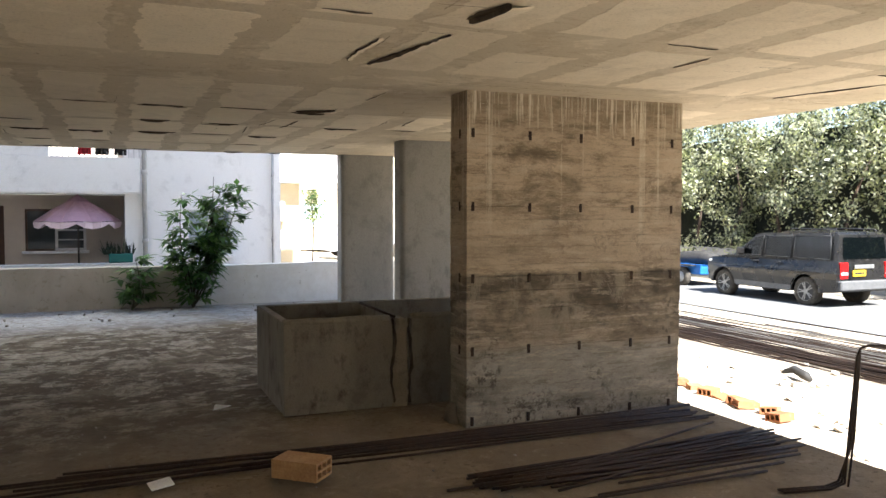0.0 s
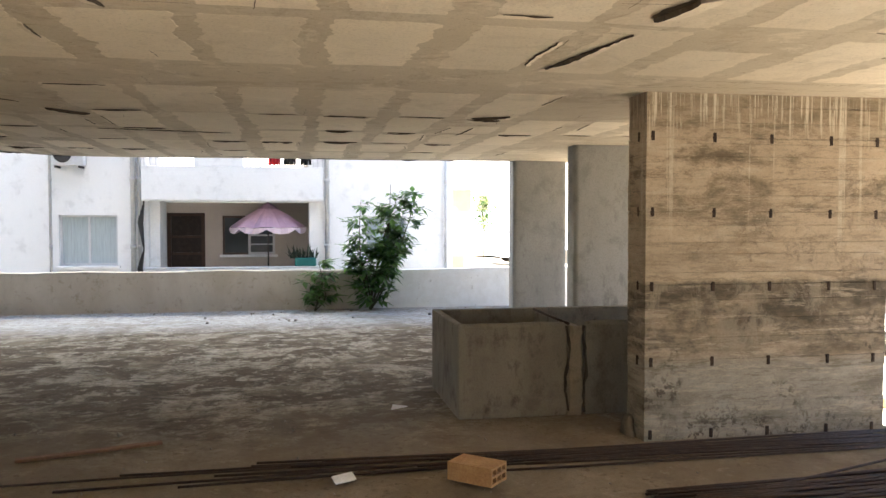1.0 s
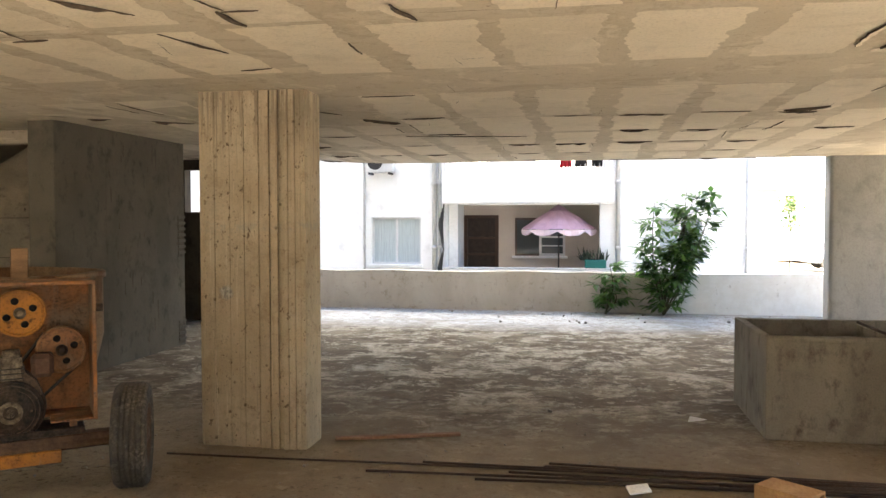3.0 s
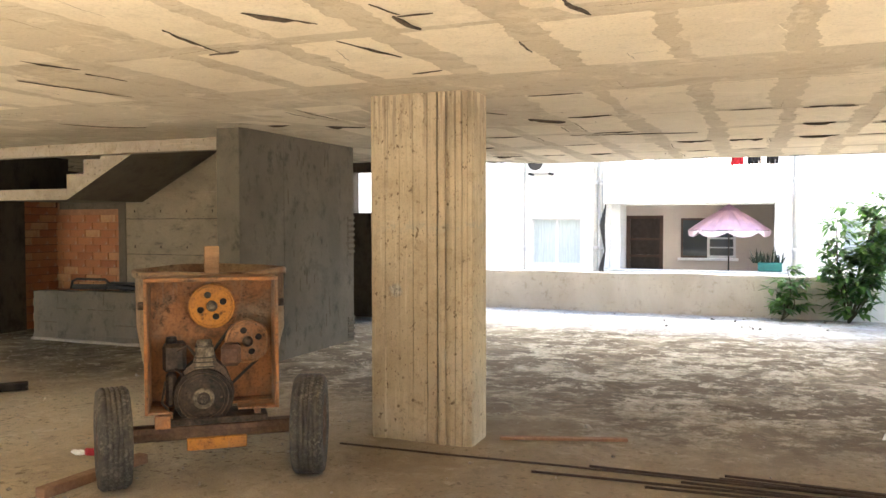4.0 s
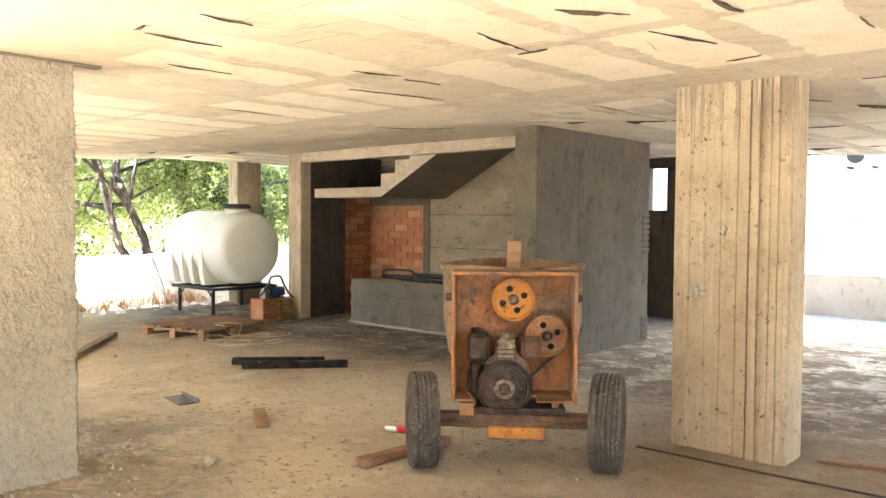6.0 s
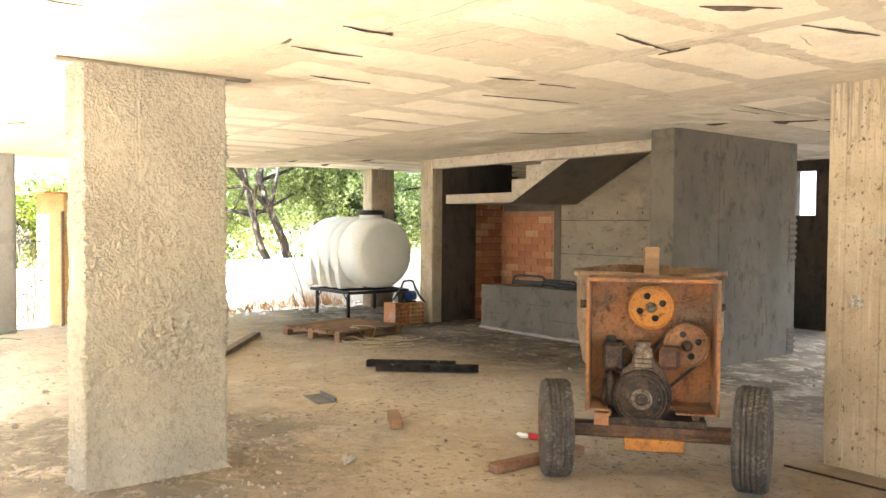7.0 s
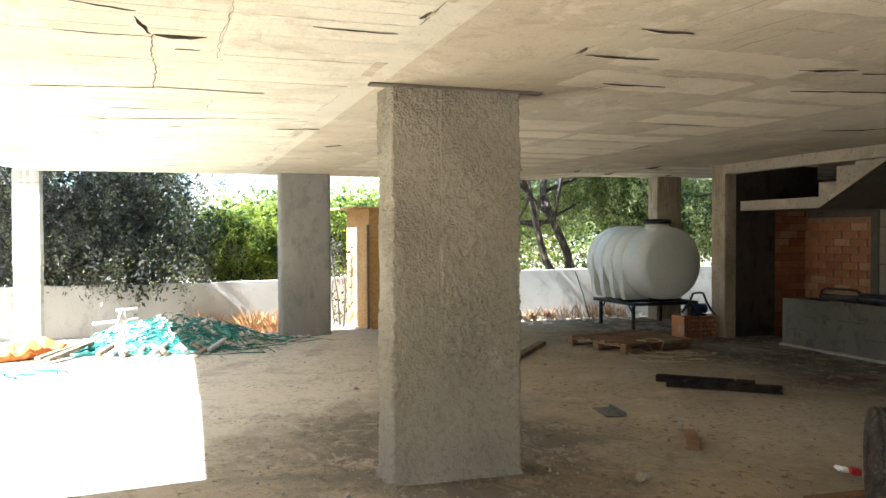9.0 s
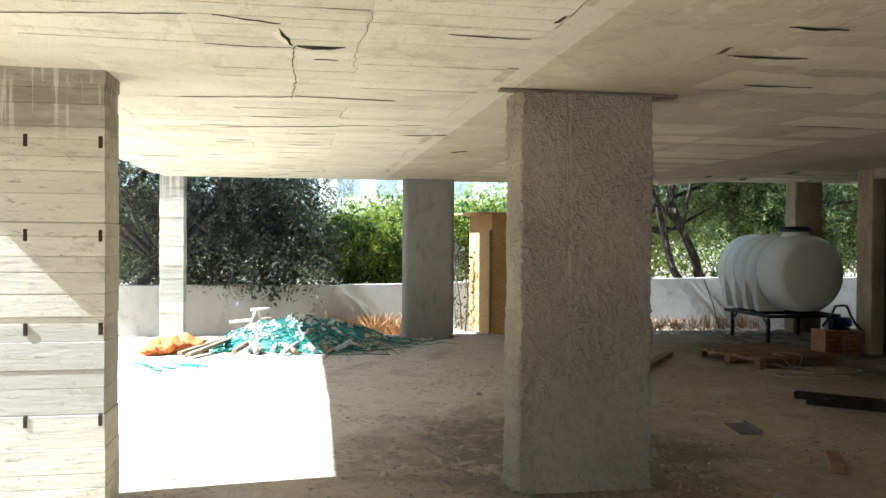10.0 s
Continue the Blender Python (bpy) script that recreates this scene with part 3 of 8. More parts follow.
def ground_z(x, y):
    if -14.35 < x < 4.2 and -6 < y < 14.3:
        return -0.08
    if x >= 4.2:
        z = -0.36 - 0.36 * smooth01((x - 6) / 8)
        return z + 0.015 * noise.noise((x * 0.6, y * 0.6, 0))
    if y >= 14.3:
        return -0.35
    return -0.08 if x > -14.35 else 0.05


def make_ground():
    near = [v * 0.5 for v in range(-60, 61)]
    far = [-900, -400, -200, -110, -70, -50, -40]
    xs = sorted(set(far + near + [-v for v in far] + [4.19, 4.21, -14.34, -14.36]))
    ys = sorted(set(far + near + [-v for v in far] + [14.29, 14.31]))
    verts = [(x, y, ground_z(x, y)) for y in ys for x in xs]
    n = len(xs)
    faces = [(j * n + i, j * n + i + 1, (j + 1) * n + i + 1, (j + 1) * n + i) for j in range(len(ys) - 1) for i in range(n - 1)]
    tagged(new("ground", mesh_from("ground", verts, faces, M_GROUND)), "pale dusty ground of the building plot and street", "ground", kind="structure")
    bm = BM()
    cells = [(13.0 + 0.5 * i, 13.0 + 0.5 * (i + 1)) for i in range(10)]
    for a, b in cells:
        vs = [bm.verts.new((x, y, ground_z(x, 0) + 0.03)) for x, y in ((a, -60), (b, -60), (b, 90), (a, 90))]
        bm.faces.new(vs)
    whole("road", bm, M_ROAD, "worn grey asphalt road beside the plot", "road", kind="structure")


def make_floor():
    x0, x1, y0, y1 = -13.4, 4.22, -2.5, 14.25
    nx, ny = 90, 86
    verts, faces = [], []
    for j in range(ny + 1):
        for i in range(nx + 1):
            x, y = x0 + (x1 - x0) * i / nx, y0 + (y1 - y0) * j / ny
            verts.append((x, y, 0.007 * noise.noise((x * 0.9, y * 0.9, 3)) + 0.004 * noise.noise((x * 3.1, y * 3.1, 8)) - 0.002))
    w = nx + 1
    faces = [(j * w + i, j * w + i + 1, (j + 1) * w + i + 1, (j + 1) * w + i) for j in range(ny) for i in range(nx)]
    rim = [i for i in range(w)] + [j * w + nx for j in range(1, ny + 1)] + [ny * w + i for i in range(nx - 1, -1, -1)] + [j * w for j in range(ny - 1, 0, -1)]
    low = []
    for k in rim:
        low.append(len(verts))
        verts.append((verts[k][0], verts[k][1], -0.45))
    for k in range(len(rim)):
        q = (k + 1) % len(rim)
        faces.append((rim[k], low[k], low[q], rim[q]))
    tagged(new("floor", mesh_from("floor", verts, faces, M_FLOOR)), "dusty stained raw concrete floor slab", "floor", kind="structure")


def make_ceiling():
    x0, x1, y0, y1 = SLAB
    sx0, sx1, sy0, sy1 = STAIR
    xs = sorted(set([x0, x1, sx0, sx1] + [x0 + (x1 - x0) * i / 60 for i in range(61)]))
    ys = sorted(set([y0, y1, sy0, sy1] + [y0 + (y1 - y0) * i / 46 for i in range(47)]))
    def edge_y(x, y):
        return y + 0.013 * max(0.0, -5.4 - x) if y == y0 else y

    verts = [(x, edge_y(x, y), ceiling_z(x, y)) for y in ys for x in xs]
    n = len(xs)
    base = len(verts)
    verts += [(x, edge_y(x, y), 2.88) for y in ys for x in xs]
    solid = {}
    for j in range(len(ys) - 1):
        for i in range(n - 1):
            cx, cy = (xs[i] + xs[i + 1]) / 2, (ys[j] + ys[j + 1]) / 2
            solid[i, j] = not (sx0 < cx < sx1 and sy0 < cy < sy1)
    faces, kind = [], []
    for (i, j), s in solid.items():
        if not s:
            continue
        a, b, c, d = j * n + i, j * n + i + 1, (j + 1) * n + i + 1, (j + 1) * n + i
        faces += [(a, d, c, b), (a + base, b + base, c + base, d + base)]
        for (di, dj), (p, q) in {(-1, 0): (d, a), (1, 0): (b, c), (0, -1): (a, b), (0, 1): (c, d)}.items():
            if not solid.get((i + di, j + dj), False):
                faces.append((p, q, q + base, p + base))
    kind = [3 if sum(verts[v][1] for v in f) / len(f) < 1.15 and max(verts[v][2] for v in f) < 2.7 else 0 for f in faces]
    rng = random.Random(4)
    rows = [(2.36, 3.56), (3.7, 4.84), (5.72, 7.08), (7.16, 8.3), (8.4, 9.5), (9.6, 10.8), (10.9, 12.05)]
    blocked = [(-13.3, -12.4, 1.3, 2.6), (-5.9, -5.2, 1.2, 2.4), (2.0, 4.3, 5.2, 5.9), (-3.2, -2.0, 5.2, 5.9), (2.9, 4.6, 9.1, 9.8), (-10.8, -5.2, 6.95, 9.5),
               (-6.0, -4.9, -2.2, -0.9), (-14, -12.8, -2.3, -1.6), (2.9, 4.1, 11.8, 12.4)]

    def is_blocked(xa, xb, ya, yb):
        return any(xb > q[0] and xa < q[1] and yb > q[2] and ya < q[3] for q in blocked)

    def wobble(q, k1, k2):
        return noise.noise((q * 1.5, k1, k2)) + 0.6 * noise.noise((q * 6.0, k1, k2)) + 0.4 * noise.noise((q * 22.0, k1, k2))

    def slab_piece(rim, drop, tone):
        """A thin pale piece on the soffit, with its own ragged edge."""
        s, r = len(verts), len(rim)
        verts.extend([(x, y, ceiling_z(x, y) - drop) for x, y in rim] + [(x, y, ceiling_z(x, y) + 0.004) for x, y in rim])
        faces.append(tuple(range(s + r - 1, s - 1, -1)))
        kind.append(tone)
        for t in range(r):
            u = (t + 1) % r
            faces.append((s + t, s + u, s + r + u, s + r + t))
            kind.append(tone)

    def crack(x, y, ln, head, wide, lip=True):
        """An open joint: a ragged gap painted dark for its shade; beyond it a sagging flake shows its broken edge, as
        dark.
        """
        ux, uy = math.cos(math.radians(head)), math.sin(math.radians(head))
        # the loose side sags inwards, its broken edge towards the open south front
        if (x + 0.5 * ln * ux + 0.5) * -uy + (y + 0.5 * ln * uy) * ux < 0:
            x, y, ux, uy = x + ux * ln, y + uy * ln, -ux, -uy
        nn = max(7, int(ln / 0.022))
        lo, hi, tip, back = [], [], [], []
        for t in range(nn):
            f = t / (nn - 1)
            o = 0.03 * noise.noise((f * ln * 2.2, x * 3, y * 3)) + 0.013 * noise.noise((f * ln * 11, x * 3, y * 3)) + rng.gauss(0, 0.0012)
            qx, qy = x + ux * ln * f - uy * o, y + uy * ln * f + ux * o
            body = 0.45 + 0.8 * noise.noise((f * ln * 5, y * 3, x * 3)) + 0.4 * noise.noise((f * ln * 19, y * 3, x))
            ends = math.sin(math.pi * (0.04 + 0.92 * f)) ** 0.5
            hw = 0.001 + wide * 0.36 * min(1.0, max(0.05, body)) * ends
            z = ceiling_z(qx, qy) - 0.0046
            hang = min(0.024, 0.001 + 0.62 * wide * min(1.0, max(0.1, body + 0.2)) * ends)
            lo.append((qx + uy * hw, qy - ux * hw, z))
            hi.append((qx - uy * hw, qy + ux * hw, z))
            tip.append((qx - uy * (hw + 0.003), qy + ux * (hw + 0.003), z - hang))
            back.append((qx - uy * (hw + 0.02 + 5 * hang), qy + ux * (hw + 0.02 + 5 * hang), ceiling_z(qx, qy) + 0.001))
        s = len(verts)
        verts.extend(lo + hi)
        for t in range(nn - 1):
            faces.append((s + t, s + nn + t, s + nn + t + 1, s + t + 1))
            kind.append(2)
        if lip:
            s = len(verts)
            verts.extend(hi + tip + back)
            for t in range(nn - 1):
                faces.extend([(s + t, s + nn + t, s + nn + t + 1, s + t + 1), (s + nn + t, s + 2 * nn + t, s + 2 * nn + t + 1, s + nn + t + 1)])
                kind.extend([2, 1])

    k = -20
    while -0.67 + 0.63 * k < 5.0:
        px = -0.67 + 0.63 * k
        k += 1
        for ya, yb in rows:
            a0, a1 = px + rng.uniform(-0.03, 0.03), px + 0.46 + rng.uniform(-0.05, 0.05)
            b0, b1 = ya + rng.uniform(-0.06, 0.06), yb + rng.uniform(-0.06, 0.06)
            if a0 < x0 + 0.1 or a1 > x1 - 0.1 or is_blocked(a0, a1, b0, b1) or rng.random() < 0.06:
                continue
            if rng.random() < 0.16:
                b0 += (b1 - b0) * rng.uniform(0.2, 0.5)
            m, e = 46, 16
            ly, lx = (b1 - b0) / m, (a1 - a0) / e
            # the joint end is straight, the long sides are smeared over with cement
            rim = [(a0 + 0.06 * wobble(t * ly, px, ya), b0 + t * ly) for t in range(m)]
            rim += [(a0 + t * lx, b1 + 0.014 * wobble(t * lx, px, yb)) for t in range(e)]
            rim += [(a1 + 0.06 * wobble(t * ly, px + 7, ya), b1 - t * ly) for t in range(m)]
            rim += [(a1 - t * lx, b0 + 0.03 * wobble(t * lx, px + 9, ya)) for t in range(e)]
            slab_piece(rim, rng.uniform(0.0006, 0.0018), 1)
            # open joints at the block ends
            near = yb < 5
            for end in (b0, b1):
                if rng.random() < ((0.1 if near else 0.74) if end == b1 else (0.08 if near else 0.12)) and not (ya < 3 and end == b0):
                    wd = (a1 - a0) * rng.uniform(0.5, 0.95)
                    crack(a0 + rng.uniform(0.0, 0.1), end, wd, rng.gauss(0, 3), rng.choice((0.008, 0.014, 0.02) if near else (0.012, 0.02, 0.03, 0.04)))
            # cement torn away along a long side
            if rng.random() < (0.12 if near else 0.3):
                crack(rng.choice((a0, a1)), b0 + rng.uniform(0, 0.4), rng.uniform(0.25, 0.7), 90 + rng.gauss(0, 5), rng.choice((0.004, 0.006, 0.01)))
    # wide openings: x, y, length, heading, width
    inner = ((-2.44, 3.07, 0.36, 53, 0.045), (-2.97, 3.18, 0.53, 97, 0.02), (-4.21, 3.46, 0.34, 70, 0.016), (-4.16, 3.88, 0.3, 78, 0.014), (-4.76, 3.9, 0.82, 76, 0.012),
             (-2.32, 3.7, 0.5, 74, 0.016), (-1.87, 3.16, 0.21, 81, 0.014), (-1.84, 3.37, 0.17, 3, 0.008), (-1.84, 3.37, 0.27, 89, 0.026), (-2.34, 4.67, 0.23, -12, 0.012),
             (-6.35, 5.68, 0.78, 57, 0.012), (-2.22, 6.95, 0.42, 56, 0.05), (-2.19, 8.45, 1.28, 9, 0.012), (-2.63, 6.12, 0.61, 59, 0.012), (-1.11, 3.4, 0.29, 72, 0.02),
             (1.21, 4.7, 0.95, -80, 0.034), (1.27, 7.0, 0.35, -26, 0.06), (1.31, 3.45, 0.34, -82, 0.09), (4.56, 4.83, 0.84, -77, 0.014))
    west = ((-4.15, -0.05, 0.3, 169, 0.022), (-4.45, 0.01, 0.23, 84, 0.026), (-4.48, -0.42, 0.43, 93, 0.007), (-4.13, -1.19, 0.77, 80, 0.003), (-3.98, -0.33, 0.29, 109, 0.012),
            (-3.83, 1.08, 0.11, 7, 0.01), (-4.24, 2.06, 0.15, -4, 0.02), (-4.25, 2.12, 0.43, 87, 0.016), (-3.71, 2.1, 0.28, 88, 0.012), (-4.89, 2.6, 0.44, 89, 0.012),
            (-7.65, 0.85, 0.46, 77, 0.018), (-6.03, -0.76, 0.75, 78, 0.004), (-5.87, -0.02, 0.67, 92, 0.004), (-7.43, -0.6, 1.2, 75, 0.005), (-4.45, 0.0, 1.49, -179, 0.002),
            (-8.91, 1.57, 0.21, 46, 0.02), (0.65, 3.51, 0.23, 2, 0.012), (1.42, 8.49, 0.7, -86, 0.02))
    for q in inner + west:
        crack(*q)
    # board marks of the open panels to the south: short planks between cross joints
    cross = (y0 + 0.02, -1.25, -0.45, 0.32, 1.12)
    for ca, cb in zip(cross, cross[1:]):
        px = x0 + 0.1
        while px < x1 - 0.3:
            w = rng.choice((0.13, 0.17, 0.22, 0.3))
            g = rng.choice((0.003, 0.005, 0.007))
            if not is_blocked(px, px + w, ca, cb) and rng.random() < 0.9:
                a, b, o = px + g, px + w - g, rng.uniform(-0.012, 0.012)
                n2 = 12
                rim = [(a + 0.003 * wobble(t * 0.1, px, ca), ca + 0.006 + o + (cb - ca - 0.012) * t / n2) for t in range(n2 + 1)]
                rim += [(b + 0.003 * wobble(t * 0.1, px + 5, ca), cb - 0.006 + o - (cb - ca - 0.012) * t / n2) for t in range(n2 + 1)]
                slab_piece(rim, rng.choice((0.0008, 0.0016, 0.003, 0.0045)), 3)
            if rng.random() < 0.6 and not is_blocked(px, px + 0.02, ca, cb):
                ln = rng.uniform(0.1, 0.5)
                crack(px, ca + rng.uniform(0, max(0.01, cb - ca - ln)), ln, 90 + rng.gauss(0, 1.5), rng.choice((0.003, 0.005, 0.007)), rng.random() < 0.18)
            px += w
    for py in cross[1:]:
        px = x0 + 0.3
        while px < x1 - 2.0:
            ln = rng.uniform(0.3, 1.2)
            if rng.random() < 0.5 and not is_blocked(px, px + ln, py - 0.02, py + 0.02):
                crack(px, py, ln, rng.gauss(0, 1), rng.choice((0.003, 0.004, 0.006)), False)
            px += ln + rng.uniform(0.05, 0.5)
    # crumbled cement where the panels meet the solid strip
    px = x0 + 0.6
    while px < x1 - 1.5:
        ln = rng.uniform(0.2, 0.7)
        if rng.random() < 0.55 and not is_blocked(px, px + ln, 1.05, 1.35):
            n2 = 14
            w = rng.uniform(0.03, 0.07)
            rim = [(px + ln * t / n2, 1.13 + 0.02 * wobble(t * ln / n2, px, 1)) for t in range(n2 + 1)]
            rim += [(px + ln - ln * t / n2, 1.13 + w + 0.03 * wobble(t * ln / n2, px, 3)) for t in range(n2 + 1)]
            slab_piece(rim, rng.uniform(0.002, 0.006), 0)
        px += ln + rng.uniform(0.05, 0.6)
    # hairline joints further in
    for _ in range(150):
        along, x, y, ln = rng.random() < 0.55, rng.uniform(x0 + 0.3, x1 - 0.8), rng.uniform(2.4, y1 - 1.2), rng.uniform(0.1, 0.45)
        if is_blocked(x - 0.1, x + 0.1 + (0 if along else ln), y, y + ln) or (sx0 - 0.6 < x < sx1 + 0.4 and sy0 - 1.6 < y < sy1 + 0.3):
            continue
        crack(x, y, ln, (90 if along else 0) + rng.gauss(0, 7), rng.choice((0.002, 0.003, 0.005, 0.008)), False)
    # seams of the form sheets on the solid strips, and the sagging joints at the north edge
    for y in (2.3, 4.9, 5.12, 5.7):
        xx = x0 + 0.3
        while xx < x1 - 1:
            ln = rng.uniform(0.8, 2.4)
            if rng.random() < 0.6 and not is_blocked(xx, xx + ln, y - 0.01, y + 0.01):
                crack(xx, y, ln, rng.gauss(0, 0.4), 0.003, False)
            xx += ln + rng.uniform(0.3, 0.9)
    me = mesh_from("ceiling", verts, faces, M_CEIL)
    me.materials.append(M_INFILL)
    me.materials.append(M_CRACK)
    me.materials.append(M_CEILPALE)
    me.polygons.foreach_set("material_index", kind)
    tagged(new("ceiling", me), "raw concrete slab ceiling with pale infill blocks", "ceiling", kind="structure")


def make_upper_storeys():
    """The closed shell of the floors above, unseen; its height sets the shadow on the neighbour's front."""
    x0, x1, y0, y1 = SLAB
    bm = BM()
    t, z0, z1 = 0.25, 2.884, 10.4
    box(bm, x0, x1, y0, y0 + t, z0, z1)
    box(bm, x0, x1, y1 - t, y1, z0, z1)
    box(bm, x0, x0 + t, y0 + t, y1 - t, z0, z1)
    box(bm, x1 - t, x1, y0 + t, y1 - t, z0, z1)
    box(bm, x0, x1, y0, y1, z1 + 0.004, z1 + 0.3)
    whole("wall_upper", bm, M_GREYCOL, "unseen plain walls of the upper storeys, high enough to cast shade", "wall", kind="structure")
    # block added behind the camera to keep low southern sky off the floor
    bm = BM()
    box(bm, -9, 30, -22, -13, -0.1, 8.0)
    whole("wall_sky_blocker", bm, M_YARDWALL, "added plain block, unseen, that hides the low southern sky", "wall", kind="structure")


def boarded(name, x0, x1, y0, y1, z1, material, label, upright=False, seed=1, lifts=(), z0=-0.004, ribs=0.0):
    """A cast column whose faces carry the marks of the shuttering boards."""
    rng = random.Random(seed)
    bm = BM()
    e = 0.004
    box(bm, x0 + e, x1 - e, y0 + e, y1 - e, z0, z1 + 0.03)
    column = whole(name, bm, material, label, "column", kind="structure")

    def mark(*q):
        bm = BM()
        box(bm, *q)
        part("board_mark", bm, material, column)

    if upright:
        for face in range(4):
            a, b = (x0, x1) if face < 2 else (y0, y1)
            inset = 0.012 if face < 2 else 0.03
            boards = []
            if ribs and face == 0:
                # shuttering of uneven boards: flat ones first, then a row of stepped ones
                for fa, fb, d, g in ((0.0, 0.14, 0.003, 0.0006), (0.14, 0.29, 0.001, 0.0006), (0.29, 0.43, 0.0035, 0.0012), (0.43, 0.575, 0.002, 0.004), (0.585, 0.685, 0.011, 0.008),
                                     (0.695, 0.765, 0.024, 0.004), (0.765, 0.805, 0.001, 0.004), (0.805, 0.86, 0.02, 0.003), (0.86, 0.925, 0.014, 0.004), (0.925, 0.975, 0.003, 0.003)):
                    boards.append((a + inset + fa * (b - a - 2 * inset), a + inset + fb * (b - a - 2 * inset) - g, d))
            else:
                p, end = a + inset, b - inset
                while p < end - 0.02:
                    w = min(rng.uniform(0.06, 0.13), end - p)
                    boards.append((p, p + w - 0.003, rng.choice((-0.001, 0.001, 0.002, 0.004))))
                    p += w
            for p, q, d in boards:
                if face == 0:
                    mark(p, q, y0 - d, y0 + e + 0.01, z0, z1 + 0.02, 0.003)
                elif face == 1:
                    mark(p, q, y1 - e - 0.01, y1 + d, z0, z1 + 0.02, 0.003)
                elif face == 2:
                    mark(x0 - d, x0 + e + 0.01, p, q, z0, z1 + 0.02, 0.003)
                else:
                    mark(x1 - e - 0.01, x1 + d, p, q, z0, z1 + 0.02, 0.003)
    else:
        levels = [z0] + list(lifts) + [z1 + 0.02]
        for za, zb in zip(levels, levels[1:]):
            lift = rng.uniform(-0.002, 0.005)
            p = za
            while p < zb - 0.01:
                h = rng.uniform(0.08, 0.17)
                if p + h > zb - 0.03:
                    h = zb - p
                d = lift + rng.uniform(-0.0015, 0.003)
                g = 0.002 if p + h < zb - 0.001 else 0.007
                mark(x0 - d, x1 + d, y0 - d, y1 + d, p, p + h - g, 0.002)
                p += h
    return column


def tie_slots(column, spots, normal, k=1.0):
    """Rusty slots of the shuttering ties, set into a face."""
    for p in spots:
        bm = BM()
        if normal == "y":
            box(bm, p[0] - 0.013 * k, p[0] + 0.013 * k, p[1] - 0.008, p[1] + 0.01, p[2] - 0.034 * k, p[2] + 0.034 * k, 0.003)
        else:
            box(bm, p[0] - 0.01, p[0] + 0.008, p[1] - 0.011, p[1] + 0.011, p[2] - 0.034, p[2] + 0.034, 0.003)
        part("tie_slot", bm, M_SLOT, column)


def rough_column(name, x0, x1, y0, y1, z1, material, label, amp, step, seed, grain=14, seam=0.0):
    """A column under thrown render: its faces are lumpy."""
    bm = BM()
    key = {}

    def vert(x, y, z, nx, ny):
        k = (round(x, 4), round(y, 4), round(z, 4))
        if k not in key:
            q = (x * grain + seed, y * grain, z * grain * 0.85)
            if seam:
                # thrown flecks, dragged down by the trowel, with rubbed flat places
                u = y + x + 0.25 * z
                keep = smooth01(1.4 * noise.noise((x * 3.5, y * 3.5 + seed, z * 2.2)) + 0.75)
                v = z + 0.05 * noise.noise((x * 5, y * 5, z * 5 + 4))
                u += 0.05 * noise.noise((x * 6, y * 6 + 9, z * 6))
                fleck = 1.0 - 2.2 * abs(noise.noise((u * grain, x * grain, v * grain * 0.6)))
                fleck += 0.9 * noise.noise((u * grain * 0.4, x * grain * 0.4, v * grain * 0.26))
                fleck += 0.8 * noise.noise((u * grain * 1.9, x * grain * 1.9, z * grain * 1.3))
                d = amp * (0.5 + 0.5 * keep) * fleck + 0.6 * amp * noise.noise((x * 4, y * 4, z * 3 + seed))
                d += 0.03 * smooth01(1 - z / 0.07) * (0.6 + 0.8 * noise.noise((x * 9, y * 9, 3)))
            else:
                d = amp * (noise.noise(q) + 0.7 * noise.noise((q[0] * 2.1, q[1] * 2.1, q[2] * 2.1)) + 0.9 * noise.noise((x * 3, y * 3, z * 2 + seed)))
            if seam and x > x1 - 1e-5 and z > 0.75:
                w = y - (y0 + seam + 0.012 * noise.noise((z * 2.0, 0, 0)))
                d -= 0.02 * math.exp(-(w / 0.01) ** 2) - 0.008 * smooth01(w / 0.05 + 0.5)
            cx, cy = (x - (x0 + x1) / 2), (y - (y0 + y1) / 2)
            edge_x, edge_y = min(x - x0, x1 - x) < 1e-5, min(y - y0, y1 - y) < 1e-5
            ox = math.copysign(d, cx) if edge_x else 0
            oy = math.copysign(d, cy) if edge_y else 0
            if edge_x and edge_y:
                ox -= math.copysign(0.008, cx)
                oy -= math.copysign(0.008, cy)
            key[k] = bm.verts.new((x + ox, y + oy, z))
        return key[k]

    nz = int((z1 + 0.03) / step)
    for ax in ("x0", "x1", "y0", "y1"):
        a, b = (y0, y1) if ax[0] == "x" else (x0, x1)
        n = max(2, int((b - a) / step))
        for i in range(n):
            for j in range(nz):
                c = []
                for ii, jj in ((i, j), (i + 1, j), (i + 1, j + 1), (i, j + 1)):
                    u, z = a + (b - a) * ii / n, -0.01 + (z1 + 0.04) * jj / nz
                    c.append(vert(x0 if ax == "x0" else x1, u, z, 0, 0) if ax[0] == "x" else vert(u, y0 if ax == "y0" else y1, z, 0, 0))
                bm.faces.new(c).smooth = True
    bmesh.ops.recalc_face_normals(bm, faces=bm.faces)
    return whole(name, bm, material, label, "column", kind="structure")


make_ground()
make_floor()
make_ceiling()
make_upper_storeys()

LIFTS = (0.04, 0.585, 1.13, 1.655, 2.185)
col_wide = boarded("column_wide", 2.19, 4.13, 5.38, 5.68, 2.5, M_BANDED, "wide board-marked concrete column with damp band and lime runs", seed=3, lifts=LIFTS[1:])
